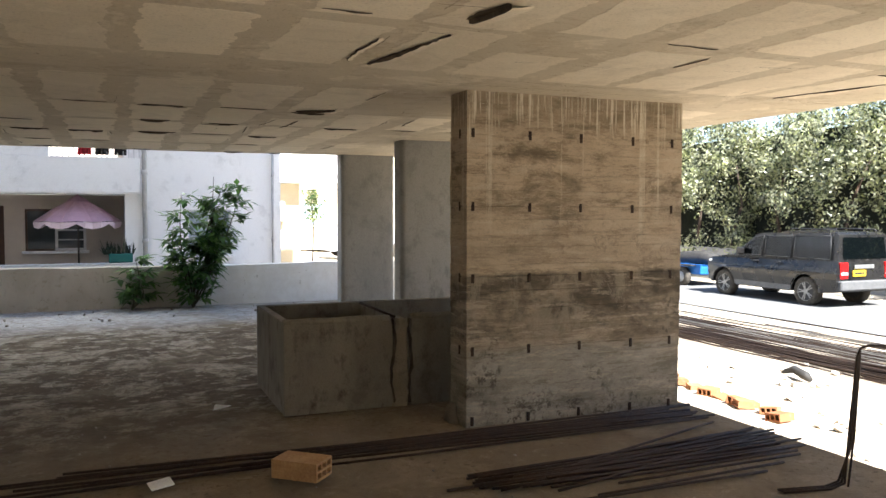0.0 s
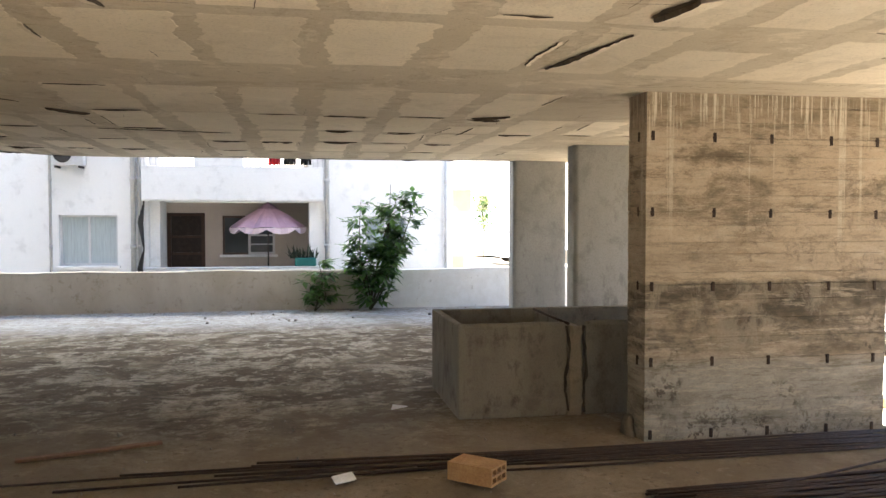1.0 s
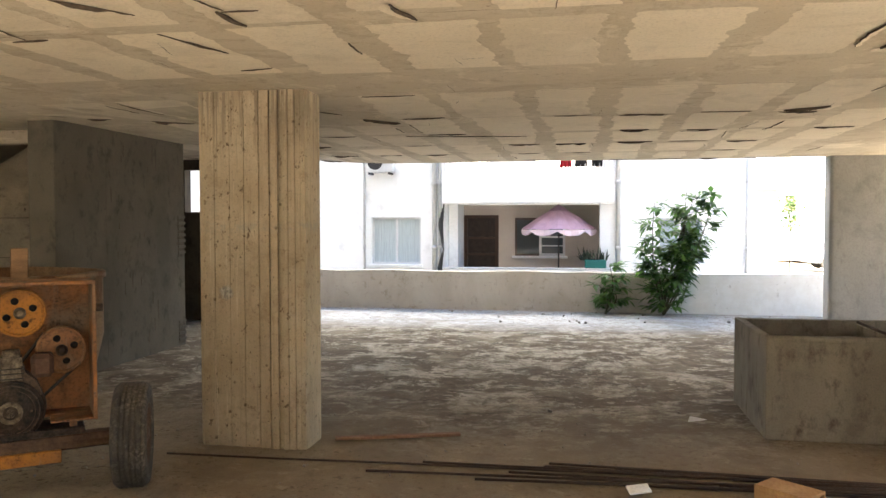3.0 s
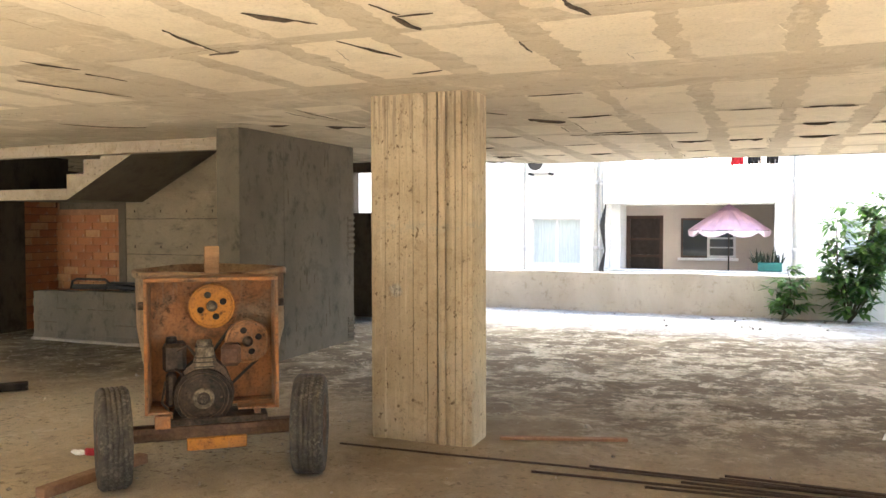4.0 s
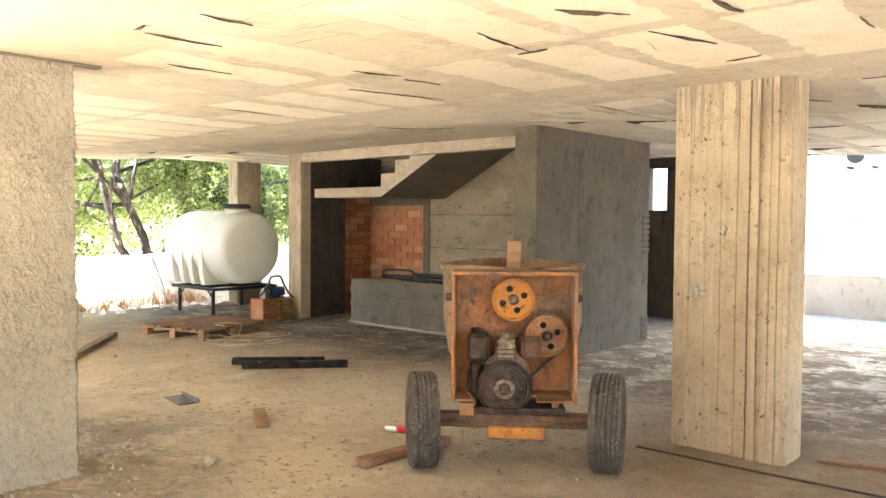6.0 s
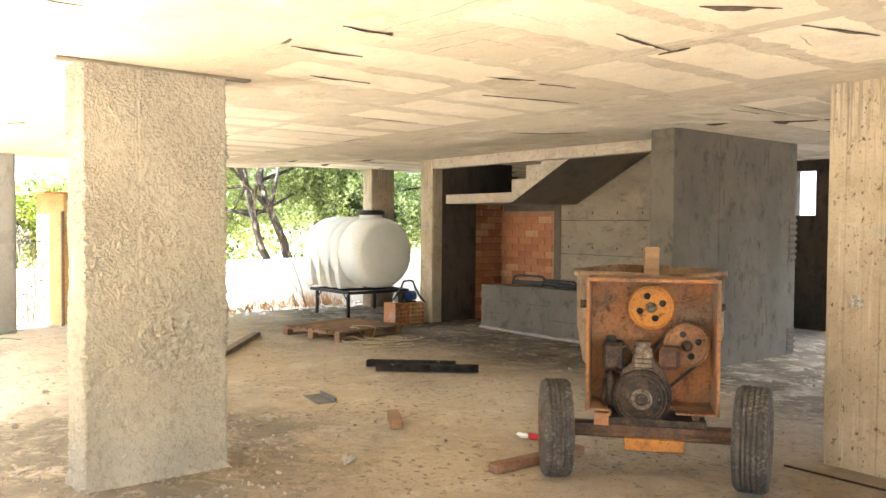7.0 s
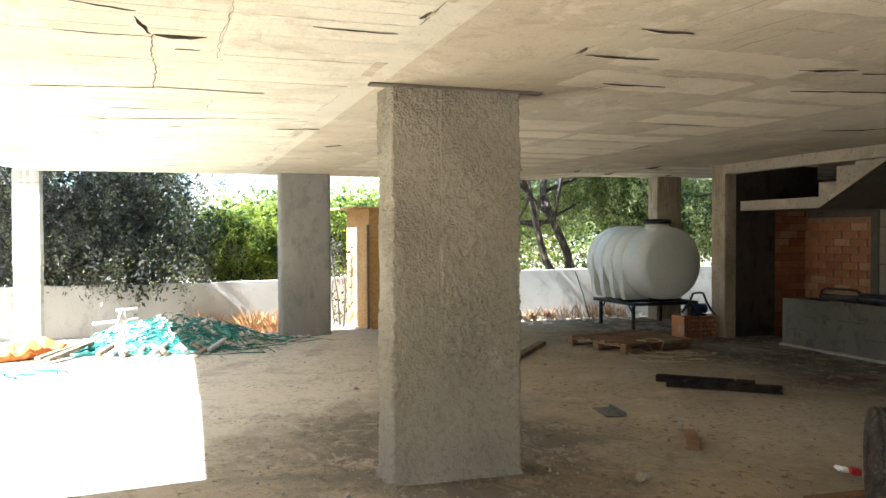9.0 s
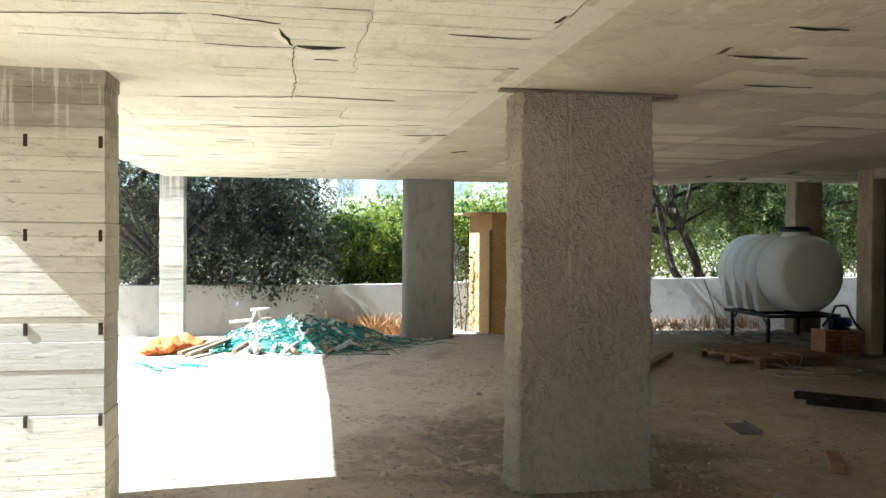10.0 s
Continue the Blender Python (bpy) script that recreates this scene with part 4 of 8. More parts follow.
tie_slots(col_wide, [(x, 5.38, z - 0.02 * (x - 2.2) / 1.9) for z in (2.19, 1.65, 1.115, 0.57, 0.045) for x in (2.235, 2.71, 3.16, 3.645, 4.03)], "y")
tie_slots(col_wide, [(2.19, 5.5, z) for z in (2.19, 1.65, 1.115, 0.57)], "x")
boarded("column_boards", -2.99, -2.2, 5.38, 5.7, 2.5, M_BOARDV, "concrete column ribbed by upright shuttering boards", True, 7, ribs=0.5)
rough_column("column_spatter", -5.65, -5.32, 1.365, 2.215, 2.5, M_SPATTER, "column under rough thrown grey render", 0.015, 0.0046, 2, 72, 0.3)
bm = BM()
box(bm, -5.36, -5.29, 1.22, 2.38, 2.482, 2.4985, 0.002)
whole("trim_column_head", bm, M_SOFFIT, "thin board left at the column head", "board", kind="structure")
rough_column("column_west", -13.12, -12.81, 1.58, 2.37, 2.5, M_GREYCOL, "grey rendered column at the slab edge", 0.003, 0.06, 5)
rough_column("column_north", 3.07, 4.4, 9.31, 9.61, 2.5, M_GREYCOL, "grey rendered wide column", 0.003, 0.06, 9)
rough_column("column_north_edge", 3.06, 3.92, 12.08, 12.38, 2.5, M_GREYCOL, "grey rendered column at the slab edge", 0.003, 0.06, 11)
boarded("column_tank", -13.2, -12.9, 8.33, 8.84, 2.58, M_BOARDV, "board-marked concrete column behind the water tank", True, 12)
boarded("column_slim", -13.62, -13.3, -2.14, -1.79, 2.5, M_PALEBOARD, "slim sunlit concrete column", False, 13, lifts=LIFTS[1:])
col_sun = boarded("column_sunlit", -5.6, -5.27, -2.05, -1.05, 2.42, M_PALEBOARD, "board-marked concrete column partly in the sun", False, 15, lifts=LIFTS[1:])
tie_slots(col_sun, [(-5.27, y, z) for z in (2.1, 1.58, 1.06, 0.55) for y in (-1.46, -1.07)], "x")
bm = BM()
box(bm, -5.605, -5.262, -2.09, -1.042, 2.425, 2.52, 0.004)
whole("beam_drop", bm, M_PALEBOARD, "shallow concrete drop over the sunlit column", "beam", kind="structure")
# edge beam added out of view to cut the sun on the sunlit column
bm = BM()
box(bm, -5.5, -3.4, -2.11, -1.88, 2.15, 2.51, 0.006)
whole("beam_front", bm, M_BOARDH, "added unseen edge beam that cuts the sun on the column", "beam", kind="structure")


def make_stair_core():
    boarded("column_stair", -10.72, -10.4, 7.83, 8.03, 2.6, M_BOARDV, "board-marked concrete column beside the stair", True, 21)
    # side wall in a near-black tone that carries the stair's shade
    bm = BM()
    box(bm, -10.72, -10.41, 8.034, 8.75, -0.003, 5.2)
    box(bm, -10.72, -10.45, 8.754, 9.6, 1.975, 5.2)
    whole("wall_stair_side", bm, M_INNER, "concrete side wall of the stair with its shade in the colour", "wall", kind="structure")
    bm = BM()
    box(bm, -10.4, -5.7, 7.83, 7.99, 2.44, 2.62, 0.005)
    whole("beam_stair", bm, M_BOARDH, "concrete beam over the stair opening", "beam", kind="structure")
    # stair: landing and the first risers of the flight
    core = thing("staircase", pose(-10.4, 7.98, 0), "raw concrete staircase with landing and sloping soffit", "stairs", kind="structure")
    bm = BM()
    pts = [(0.16, 1.89), (0.16, 2.03), (1.66, 2.03)]
    x, z = 1.66, 2.03
    for _ in range(6):
        z += 0.185
        pts.append((x, z))
        x += 0.29
        pts.append((x, z))
    pts += [(x, z - 0.36), (1.66, 1.885)]
    extrude_outline(bm, pts, 1.36, pose(0, 0, 0))
    part("flight", bm, M_SOFFIT, core)
    bm = BM()
    low_edge = [(q[0], q[1]) for q in pts]
    extrude_outline(bm, low_edge, 0.006, pose(0, -0.0065, 0))
    part("edge", bm, M_BOARDH, core)
    # back wall: brick infill and cast concrete
    bm = BM()
    box(bm, -9.2, -5.7, 9.352, 9.6, -0.003, 2.02)
    box(bm, -8.7, -5.7, 9.352, 9.6, 2.022, 5.2)
    wall = whole("wall_stair_back", bm, M_STAIRWALL, "shuttered concrete wall behind the stair", "wall", kind="structure")
    tie_slots(wall, [(x, 9.352, z) for z in (1.75, 1.23) for x in (-8.9, -8.42, -7.95, -7.5)], "y", 0.55)
    for z in (1.72, 1.2, 0.68):
        bm = BM()
        tube(bm, [(-9.18 + 0.2 * i, 9.352, z - 0.08 + 0.007 * noise.noise((i * 0.9, z, 0))) for i in range(17)], [0.004 + 0.005 * abs(noise.noise((i * 1.3, z, 5))) for i in range(17)], 5)
        part("lift_joint", bm, M_CRACK, wall)
    bm = BM()
    box(bm, -10.72, -9.2, 9.42, 9.6, -0.003, 2.02)
    whole("wall_brick_back", bm, M_BRICKMORTAR, "orange hollow clay brick infill wall", "wall", kind="structure")
    bm = BM()
    box(bm, -10.72, -10.5, 8.752, 9.42, -0.003, 1.97)
    whole("wall_brick_side", bm, M_BRICKHOLE, "orange hollow clay brick side wall", "wall", kind="structure")
    bm = BM()
    box(bm, -10.42, -9.2, 9.39, 9.419, 1.79, 2.02)
    box(bm, -9.2, -9.06, 9.335, 9.3505, -0.003, 1.95, 0.004)
    whole("trim_cement", bm, M_CEMENT, "cement smeared over the brick head", "render", kind="structure")
    # the plastered block wall beside the opening
    bm = BM()
    box(bm, -5.69, -5.4, 7.1, 7.94, -0.003, 2.62, 0.006)
    box(bm, -5.686, -5.404, 7.944, 9.62, -0.003, 2.62, 0.004)
    shaft = whole("wall_lift_shaft", bm, M_CEMENT, "raw cement-rendered wall of the lift shaft", "wall", kind="structure")
    rng = random.Random(5)
    # open cells of the hollow blocks at the wall's free end, dark strips for their shade
    for z0 in [0.03 + 0.075 * i for i in range(4)] + [1.14 + 0.075 * i for i in range(7)]:
        bm = BM()
        box(bm, -5.409, -5.4015, 9.44 + rng.uniform(-0.02, 0.02), 9.612, z0, z0 + 0.036, 0.002)
        part("open_cell", bm, M_CRACK, shaft)
        bm = BM()
        box(bm, -5.404, -5.392, 9.45, 9.63, z0 + 0.038, z0 + 0.072, 0.003)
        part("block_web", bm, M_CEMENT, shaft)
    for _ in range(26):
        bm = BM()
        y, z, h = rng.uniform(8.0, 9.25), rng.uniform(0.15, 2.35), rng.uniform(0.05, 0.16)
        box(bm, -5.408, -5.4015, y, y + 0.014, z, z + h, 0.002)
        part("open_joint", bm, M_CRACK, shaft)
    # rear wall of the dark room, with a high opening; the room's shade is in its colour
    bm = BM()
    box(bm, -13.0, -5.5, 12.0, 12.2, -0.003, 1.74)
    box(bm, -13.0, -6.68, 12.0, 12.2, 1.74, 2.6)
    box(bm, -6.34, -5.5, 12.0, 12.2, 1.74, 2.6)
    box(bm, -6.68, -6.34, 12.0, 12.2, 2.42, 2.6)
    # partition added out of view to keep daylight from the rear room
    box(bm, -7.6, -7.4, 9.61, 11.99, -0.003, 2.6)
    whole("wall_rear", bm, M_INNER, "rear block wall with a high opening, coloured for the room's shade", "wall", kind="structure")
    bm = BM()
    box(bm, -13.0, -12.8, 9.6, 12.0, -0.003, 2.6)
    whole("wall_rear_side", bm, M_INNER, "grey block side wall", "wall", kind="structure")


make_stair_core()


def make_fences():
    bm = BM()
    xs = [-14.3 + 0.5 * i for i in range(40)]
    rng = random.Random(8)
    prev = None
    for x in xs:
        z = 0.69 + rng.uniform(-0.012, 0.012)
        ring = [bm.verts.new(v) for v in ((x, 14.2, -0.5), (x, 14.2 + rng.uniform(-0.004, 0.004), z), (x, 14.4, z + 0.006), (x, 14.4, -0.5))]
        if prev:
            for k in range(3):
                bm.faces.new((prev[k], ring[k], ring[k + 1], prev[k + 1]))
        else:
            bm.faces.new(ring)
        prev = ring
    bm.faces.new(prev[::-1])
    bmesh.ops.recalc_face_normals(bm, faces=bm.faces)
    whole("wall_fence", bm, M_FENCE, "low stained cement garden wall", "wall", kind="structure")
    bm = BM()
    prev = None
    for i in range(60):
        y = -15 + 0.5 * i
        z = 0.76 + 0.11 * smooth01((y - 1) / 4) + rng.uniform(-0.01, 0.01)
        ring = [bm.verts.new(v) for v in ((-14.3, y, -0.5), (-14.3, y, z), (-14.52, y, z), (-14.52, y, -0.5))]
        if prev:
            for k in range(3):
                bm.faces.new((prev[k], ring[k], ring[k + 1], prev[k + 1]))
        else:
            bm.faces.new(ring)
        prev = ring
    bm.faces.new(prev[::-1])
    bmesh.ops.recalc_face_normals(bm, faces=bm.faces)
    whole("wall_yard", bm, M_YARDWALL, "pale rendered yard wall below the trees", "wall", kind="structure")


make_fences()


# ---- the neighbour's house behind the fence ----
def make_neighbour():
    house = thing("apartment_building", pose(0, 19.3, -0.35), "white rendered apartment house with recessed balconies", "building")
    o = house.matrix_world.inverted()

    def hp(name, bm, material, label="", parent=None):
        bm.transform(o)
        return part(name, bm, material, parent or house, label)

    top = 10.5
    bm = BM()
    # facade with the two window openings and the balcony recess left out
    spans = [(-22, -5.6, -0.35, top), (-5.6, -4.34, -0.35, 0.52), (-5.6, -4.34, 1.68, top), (-4.34, -3.67, -0.35, top), (0.0, 1.34, -0.35, top),
             (1.34, 2.34, -0.35, 0.6), (1.34, 2.34, 1.66, top), (2.34, 3.5, -0.35, top), (-3.67, 0.0, 5.0, top)]
    for a, b, c, d in spans:
        pm = BM()
        box(pm, a, b, 19.3, 19.55, c, d)
        hp("wall_panel", pm, M_WHITE)
    box(bm, 3.25, 3.5, 19.55, 30, -0.35, top)
    box(bm, -22, -21.75, 19.55, 30, -0.35, top)
    box(bm, -22, 3.5, 19.3, 30, top + 0.003, top + 0.3)
    hp("wall", bm, M_WHITE)
    bm = BM()
    box(bm, -3.67, -3.45, 19.55, 20.7, -0.35, 5.0)
    hp("recess_side", bm, M_WHITE)
    bm = BM()
    box(bm, 0.0, 0.2, 19.553, 20.7, -0.35, 5.0)
    hp("recess_side", bm, M_WHITE)
    # recess back wall with the door and window openings
    bm = BM()
    for a, b, c, d in [(-3.45, -3.44, -0.35, 2.0), (-2.54, -2.12, -0.35, 2.0), (-2.12, -0.84, -0.35, 0.7), (-2.12, -0.84, 1.67, 2.0), (-0.84, 0.0, -0.35, 2.0), (-3.44, -2.54, 1.74, 2.0), (-3.45, 0.0, 2.203, 5.0)]:
        pm = BM()
        box(pm, a, b, 20.5, 20.7, c, d)
        hp("recess_wall", pm, M_TAUPE, "taupe painted back wall of the balcony")
    bm.free()
    bm = BM()
    box(bm, -3.75, 0.32, 19.0, 20.498, 2.003, 2.2)
    hp("balcony_slab", bm, M_WHITE)
    bm = BM()
    box(bm, -3.75, 0.32, 18.97, 19.09, 2.03, 2.8, 0.008)
    box(bm, -3.75, -3.68, 19.093, 19.3, 2.2, 2.8)
    hp("parapet", bm, M_WHITE)
    bm = BM()
    box(bm, -3.7, 0.3, 18.98, 19.1, -0.35, 0.43, 0.006)
    hp("lower_parapet", bm, M_WHITE)
    bm = BM()
    box(bm, -3.72, 0.34, 18.94, 19.14, 0.433, 0.48, 0.008)
    hp("coping", bm, M_ALU, "pale coping of the lower balcony wall")
    # railing above the parapet
    rail = BM()
    box(rail, -3.75, -2.6, 19.0, 19.04, 3.1, 3.13)
    hp("top_rail", rail, M_ALU)
    rail = BM()
    box(rail, -1.5, 0.3, 19.0, 19.04, 3.1, 3.13)
    hp("top_rail", rail, M_ALU)
    for i in range(26):
        x = -3.7 + 0.13 * i if i < 9 else -1.46 + 0.11 * (i - 9)
        bm = BM()
        box(bm, x, x + 0.022, 19.01, 19.032, 2.8, 3.1)
        hp("baluster", bm, M_ALU)
    bm = BM()
    box(bm, -2.6, -1.5, 18.99, 19.07, 2.803, 3.16, 0.006)
    hp("railing_block", bm, M_WHITE)

    def window(x0, x1, z0, z1, y, frame_mat, fill, split, back):
        w = thing("window", Matrix.Identity(4), "", "")
        w.parent = house
        for k in ("label", "category"):
            if k in w:
                del w[k]
        f = 0.05
        bm = BM()
        box(bm, x0, x1, y, y + 0.06, z0, z0 + f)
        box(bm, x0, x1, y, y + 0.06, z1 - f, z1)
        box(bm, x0, x0 + f, y, y + 0.06, z0 + f, z1 - f)
        box(bm, x1 - f, x1, y, y + 0.06, z0 + f, z1 - f)
        for s in split:
            box(bm, s - 0.025, s + 0.025, y - 0.004, y + 0.055, z0 + f, z1 - f)
        hp("frame", bm, frame_mat, parent=w)
        edges = [x0 + f] + list(split) + [x1 - f]
        for a, b in zip(edges, edges[1:]):
            bm = BM()
            box(bm, a, b, y + 0.025, y + 0.031, z0 + f, z1 - f)
            hp("pane", bm, fill, parent=w)
        bm = BM()
        box(bm, x0 - 0.06, x1 + 0.06, y - 0.2, y + 0.02, z0 - 0.06, z0 - 0.002, 0.006)
        hp("sill", bm, M_WHITE, parent=w)
        return w

    window(-5.6, -4.34, 0.52, 1.68, 19.4, M_ALU, M_CURTAIN, (-4.97,), None)
    window(1.34, 2.34, 0.6, 1.66, 19.4, M_ALU, M_GLASSPALE, (1.84,), None)
    w = window(-2.12, -0.84, 0.7, 1.67, 20.52, M_BROWNWOOD, M_GLASS, (-1.48,), None)
    for q in ((-1.5, -0.84, 1.62, 1.67), (-1.5, -0.84, 0.7, 0.76), (-1.5, -1.44, 0.76, 1.62), (-0.9, -0.84, 0.76, 1.62), (-1.44, -0.9, 1.16, 1.2), (-1.44, -0.9, 0.94, 0.97)):
        bm = BM()
        box(bm, q[0], q[1], 20.5, 20.516, q[2], q[3])
        hp("white_sash", bm, M_ALU, parent=w)
    # front door with a screened leaf
    door = thing("door", Matrix.Identity(4), "", "")
    door.parent = house
    for k in ("label", "category"):
        if k in door:
            del door[k]
    bm = BM()
    box(bm, -3.44, -3.35, 20.49, 20.58, -0.3, 1.74)
    box(bm, -2.63, -2.54, 20.49, 20.58, -0.3, 1.74)
    box(bm, -3.35, -2.63, 20.49, 20.58, 1.66, 1.74)
    for z in (0.35, 0.7, 1.12):
        box(bm, -3.35, -2.63, 20.5, 20.54, z, z + 0.06)
    hp("frame", bm, M_BROWNWOOD, parent=door)
    bm = BM()
    box(bm, -3.35, -2.63, 20.545, 20.57, -0.3, 1.66)
    hp("screen", bm, M_DOORSCREEN, parent=door)
    # downpipes and cables
    for x, r, z1 in ((-5.75, 0.03, 10), (-3.98, 0.055, 10), (-3.84, 0.04, 10), (0.42, 0.055, 10), (3.3, 0.03, 3.0)):
        bm = BM()
        cyl(bm, (x, 19.22, -0.35), (x, 19.22, z1), r, seg=10)
        for z in (0.9, 2.45, 4.2):
            if z < z1:
                cyl(bm, (x, 19.22, z), (x, 19.22, z + 0.1), r * 1.3, seg=10)
        hp("downpipe", bm, M_PIPE)
    for k in range(4):
        bm = BM()
        x = -3.74 - 0.03 * k
        tube(bm, [(x, 19.2, 2.0 - 0.1 * k), (x - 0.03, 19.17, 1.5), (x + 0.03 * k, 19.14, 0.9), (x - 0.05, 19.16, 0.45), (x, 19.2, 0.1)], 0.018, 6)
        hp("cable", bm, M_DARK)
    # air conditioner on its bracket
    ac = thing("air_conditioner", pose(-5.3, 19.08, 2.78), "white outdoor air conditioner unit on the facade", "air conditioner")
    bm = BM()
    box(bm, -0.34, 0.34, -0.14, 0.14, 0, 0.5, 0.02)
    part("casing", bm, M_ALU, ac)
    bm = BM()
    cyl(bm, (-0.1, -0.15, 0.25), (-0.1, -0.142, 0.25), 0.19, seg=20)
    part("fan_grille", bm, M_DARK, ac, "dark round fan grille")
    for x in (-0.25, 0.25):
        bm = BM()
        box(bm, x - 0.02, x + 0.02, -0.16, 0.22, -0.05, -0.003)
        part("bracket", bm, M_DARK, ac)
    # corner: white box bay and cream wing with its own unit
    wing = thing("cream_wing", pose(3.6, 22, -0.35), "cream painted wing of a house in full sun", "building")
    bm = BM()
    box(bm, -0.08, 0.95, 0, 6, 0, 2.75, 0.01)
    part("wall", bm, M_CREAM, wing)
    bm = BM()
    box(bm, 0.05, 0.5, -0.25, -0.004, 1.7, 2.25, 0.02)
    part("cooler_box", bm, M_TAUPE, wing, "beige cooler box")
    bm = BM()
    box(bm, -0.3, 2.6, -0.6, 6.1, 2.753, 3.6, 0.01)
    part("balcony_front", bm, M_WHITE, wing)


M_DOORSCREEN = simple("dark_fly_screen", (0.03, 0.022, 0.018, 1), (0.05, 0.036, 0.028, 1), 9, 0.9)
M_GLASSPALE = simple("pale_window_glass", (0.4, 0.46, 0.48, 1), (0.3, 0.36, 0.38, 1), 2, 0.15, bump=0.02)
make_neighbour()


M_STEMDARK = simple("dark_plant", (0.015, 0.022, 0.012, 1), (0.04, 0.055, 0.025, 1), 14, 0.7)


def make_parasol():
    m = simple("pink_parasol_cloth", (0.56, 0.36, 0.43, 1), (0.48, 0.3, 0.37, 1), 6, 0.85)
    trim = simple("pale_pink_cloth", (0.75, 0.6, 0.64, 1), (0.7, 0.54, 0.58, 1), 6, 0.85)
    ob = thing("parasol", pose(-0.98, 19.75, -0.3), "faded pink parasol with scalloped edge on a balcony", "parasol")
    bm = BM()
    cyl(bm, (0, 0, 0), (0, 0, 2.2), 0.02, seg=10)
    part("pole", bm, M_DARK, ob)
    bm = BM()
    n, R = 8, 0.9
    tip = bm.verts.new((0, 0, 2.27))
    rings = []
    for r, z in ((0.22, 2.14), (0.55, 1.95), (R, 1.7)):
        ring = []
        for k in range(n * 4):
            a = 2 * math.pi * k / (n * 4)
            sag = 1 - 0.09 * (1 - abs(math.cos(a * n / 2)))
            ring.append(bm.verts.new((r * sag * math.cos(a), r * sag * math.sin(a), z - 0.02 * (1 - abs(math.cos(a * n / 2))))))
        rings.append(ring)
    for k in range(n * 4):
        bm.faces.new((tip, rings[0][k], rings[0][(k + 1) % (n * 4)]))
        for a, b in zip(rings, rings[1:]):
            bm.faces.new((a[k], b[k], b[(k + 1) % (n * 4)], a[(k + 1) % (n * 4)]))
    part("canopy", bm, m, ob)
    bm = BM()
    lathe(bm, [(0.235, 2.142), (0.23, 2.152), (0.16, 2.2), (0.08, 2.25), (0.02, 2.285), (0.02, 2.32)], pose(0, 0, 0), 16)
    part("vent_cap", bm, simple("mauve_cloth", (0.44, 0.28, 0.36, 1), (0.36, 0.22, 0.3, 1), 9, 0.85), ob, "darker mauve vent cap")
    bm = BM()
    lo, hi = [], []
    for k in range(n * 4):
        a = 2 * math.pi * k / (n * 4)
        sag = 1 - 0.09 * (1 - abs(math.cos(a * n / 2)))
        hi.append(bm.verts.new(((R * sag + 0.004) * math.cos(a), (R * sag + 0.004) * math.sin(a), 1.685 - 0.02 * (1 - abs(math.cos(a * n / 2))))))
        lo.append(bm.verts.new(((R * sag + 0.014) * math.cos(a), (R * sag + 0.014) * math.sin(a), 1.64 - 0.11 * abs(math.sin(a * n / 2)) ** 0.7)))
    for k in range(n * 4):
        bm.faces.new((hi[k], lo[k], lo[(k + 1) % (n * 4)], hi[(k + 1) % (n * 4)]))
    part("valance", bm, trim, ob, "paler scalloped valance")
    for k in range(n):
        a = 2 * math.pi * k / n
        bm = BM()
        tube(bm, [(0.03 * math.cos(a), 0.03 * math.sin(a), 2.24), (0.55 * math.cos(a), 0.55 * math.sin(a), 1.9), (0.89 * math.cos(a), 0.89 * math.sin(a), 1.665)], 0.006, 4)
        part("rib", bm, M_DARK, ob)
    bm = BM()
    cyl(bm, (0, 0, 0), (0, 0, 0.06), 0.22, 0.18, 16)
    part("foot", bm, M_PIPE, ob)
    # balcony clutter: teal planter with plants, a red cloth on the upper rail
    pl = thing("planter", pose(-0.05, 19.02, 0.483), "teal plastic planter with a spiky plant", "planter")
    bm = BM()
    box(bm, -0.3, 0.2, -0.09, 0.09, 0, 0.2, 0.02)
    part("trough", bm, simple("teal_plastic", (0.015, 0.11, 0.1, 1), (0.02, 0.15, 0.13, 1), 6, 0.6), pl)
    rng = random.Random(31)
    bm = BM()
    for _ in range(46):
        x, a, l, e = rng.uniform(-0.4, 0.2), rng.uniform(0, 6.28), rng.uniform(0.18, 0.42), rng.uniform(0.5, 1.4)
        d = Vector((math.cos(a) * math.cos(e), math.sin(a) * math.cos(e), math.sin(e)))
        s = Vector((-math.sin(a), math.cos(a), 0)) * 0.022
        p = Vector((x, 0, 0.18))
        v = [bm.verts.new(q) for q in (p - s, p + s, p + d * l * 0.6 + s * 0.8, p + d * l, p + d * l * 0.6 - s * 0.8)]
        bm.faces.new(v)
    part("plant", bm, M_STEMDARK, pl)
    def draped(x0, x1, drop, mat, label):
        bm = BM()
        prev = None
        n = 12
        for k in range(n + 1):
            x = x0 + (x1 - x0) * k / n
            o = 0.025 * math.sin(k * 1.9 + x0)
            row = [bm.verts.new(v) for v in ((x, 19.06 + o, 2.86), (x, 19.02, 3.135), (x, 18.94 + o, 3.0), (x + o, 18.93 + o, 2.81 + drop * abs(math.sin(k * 0.8 + x0))))]
            if prev:
                for j in range(3):
                    bm.faces.new((prev[j], row[j], row[j + 1], prev[j + 1]))
            prev = row
        bmesh.ops.solidify(bm, geom=bm.faces, thickness=0.01)
        whole("washing", bm, mat, label, "laundry")

    draped(-0.92, -0.66, 0.05, simple("red_cloth", (0.55, 0.03, 0.04, 1), (0.45, 0.02, 0.03, 1), 9, 0.9), "red cloth hung over the upper balcony rail")
    draped(-0.58, -0.3, 0.12, M_DARK, "dark clothes hung over the upper balcony rail")
    draped(-0.2, 0.05, 0.16, M_DARK, "dark clothes hung over the upper balcony rail")


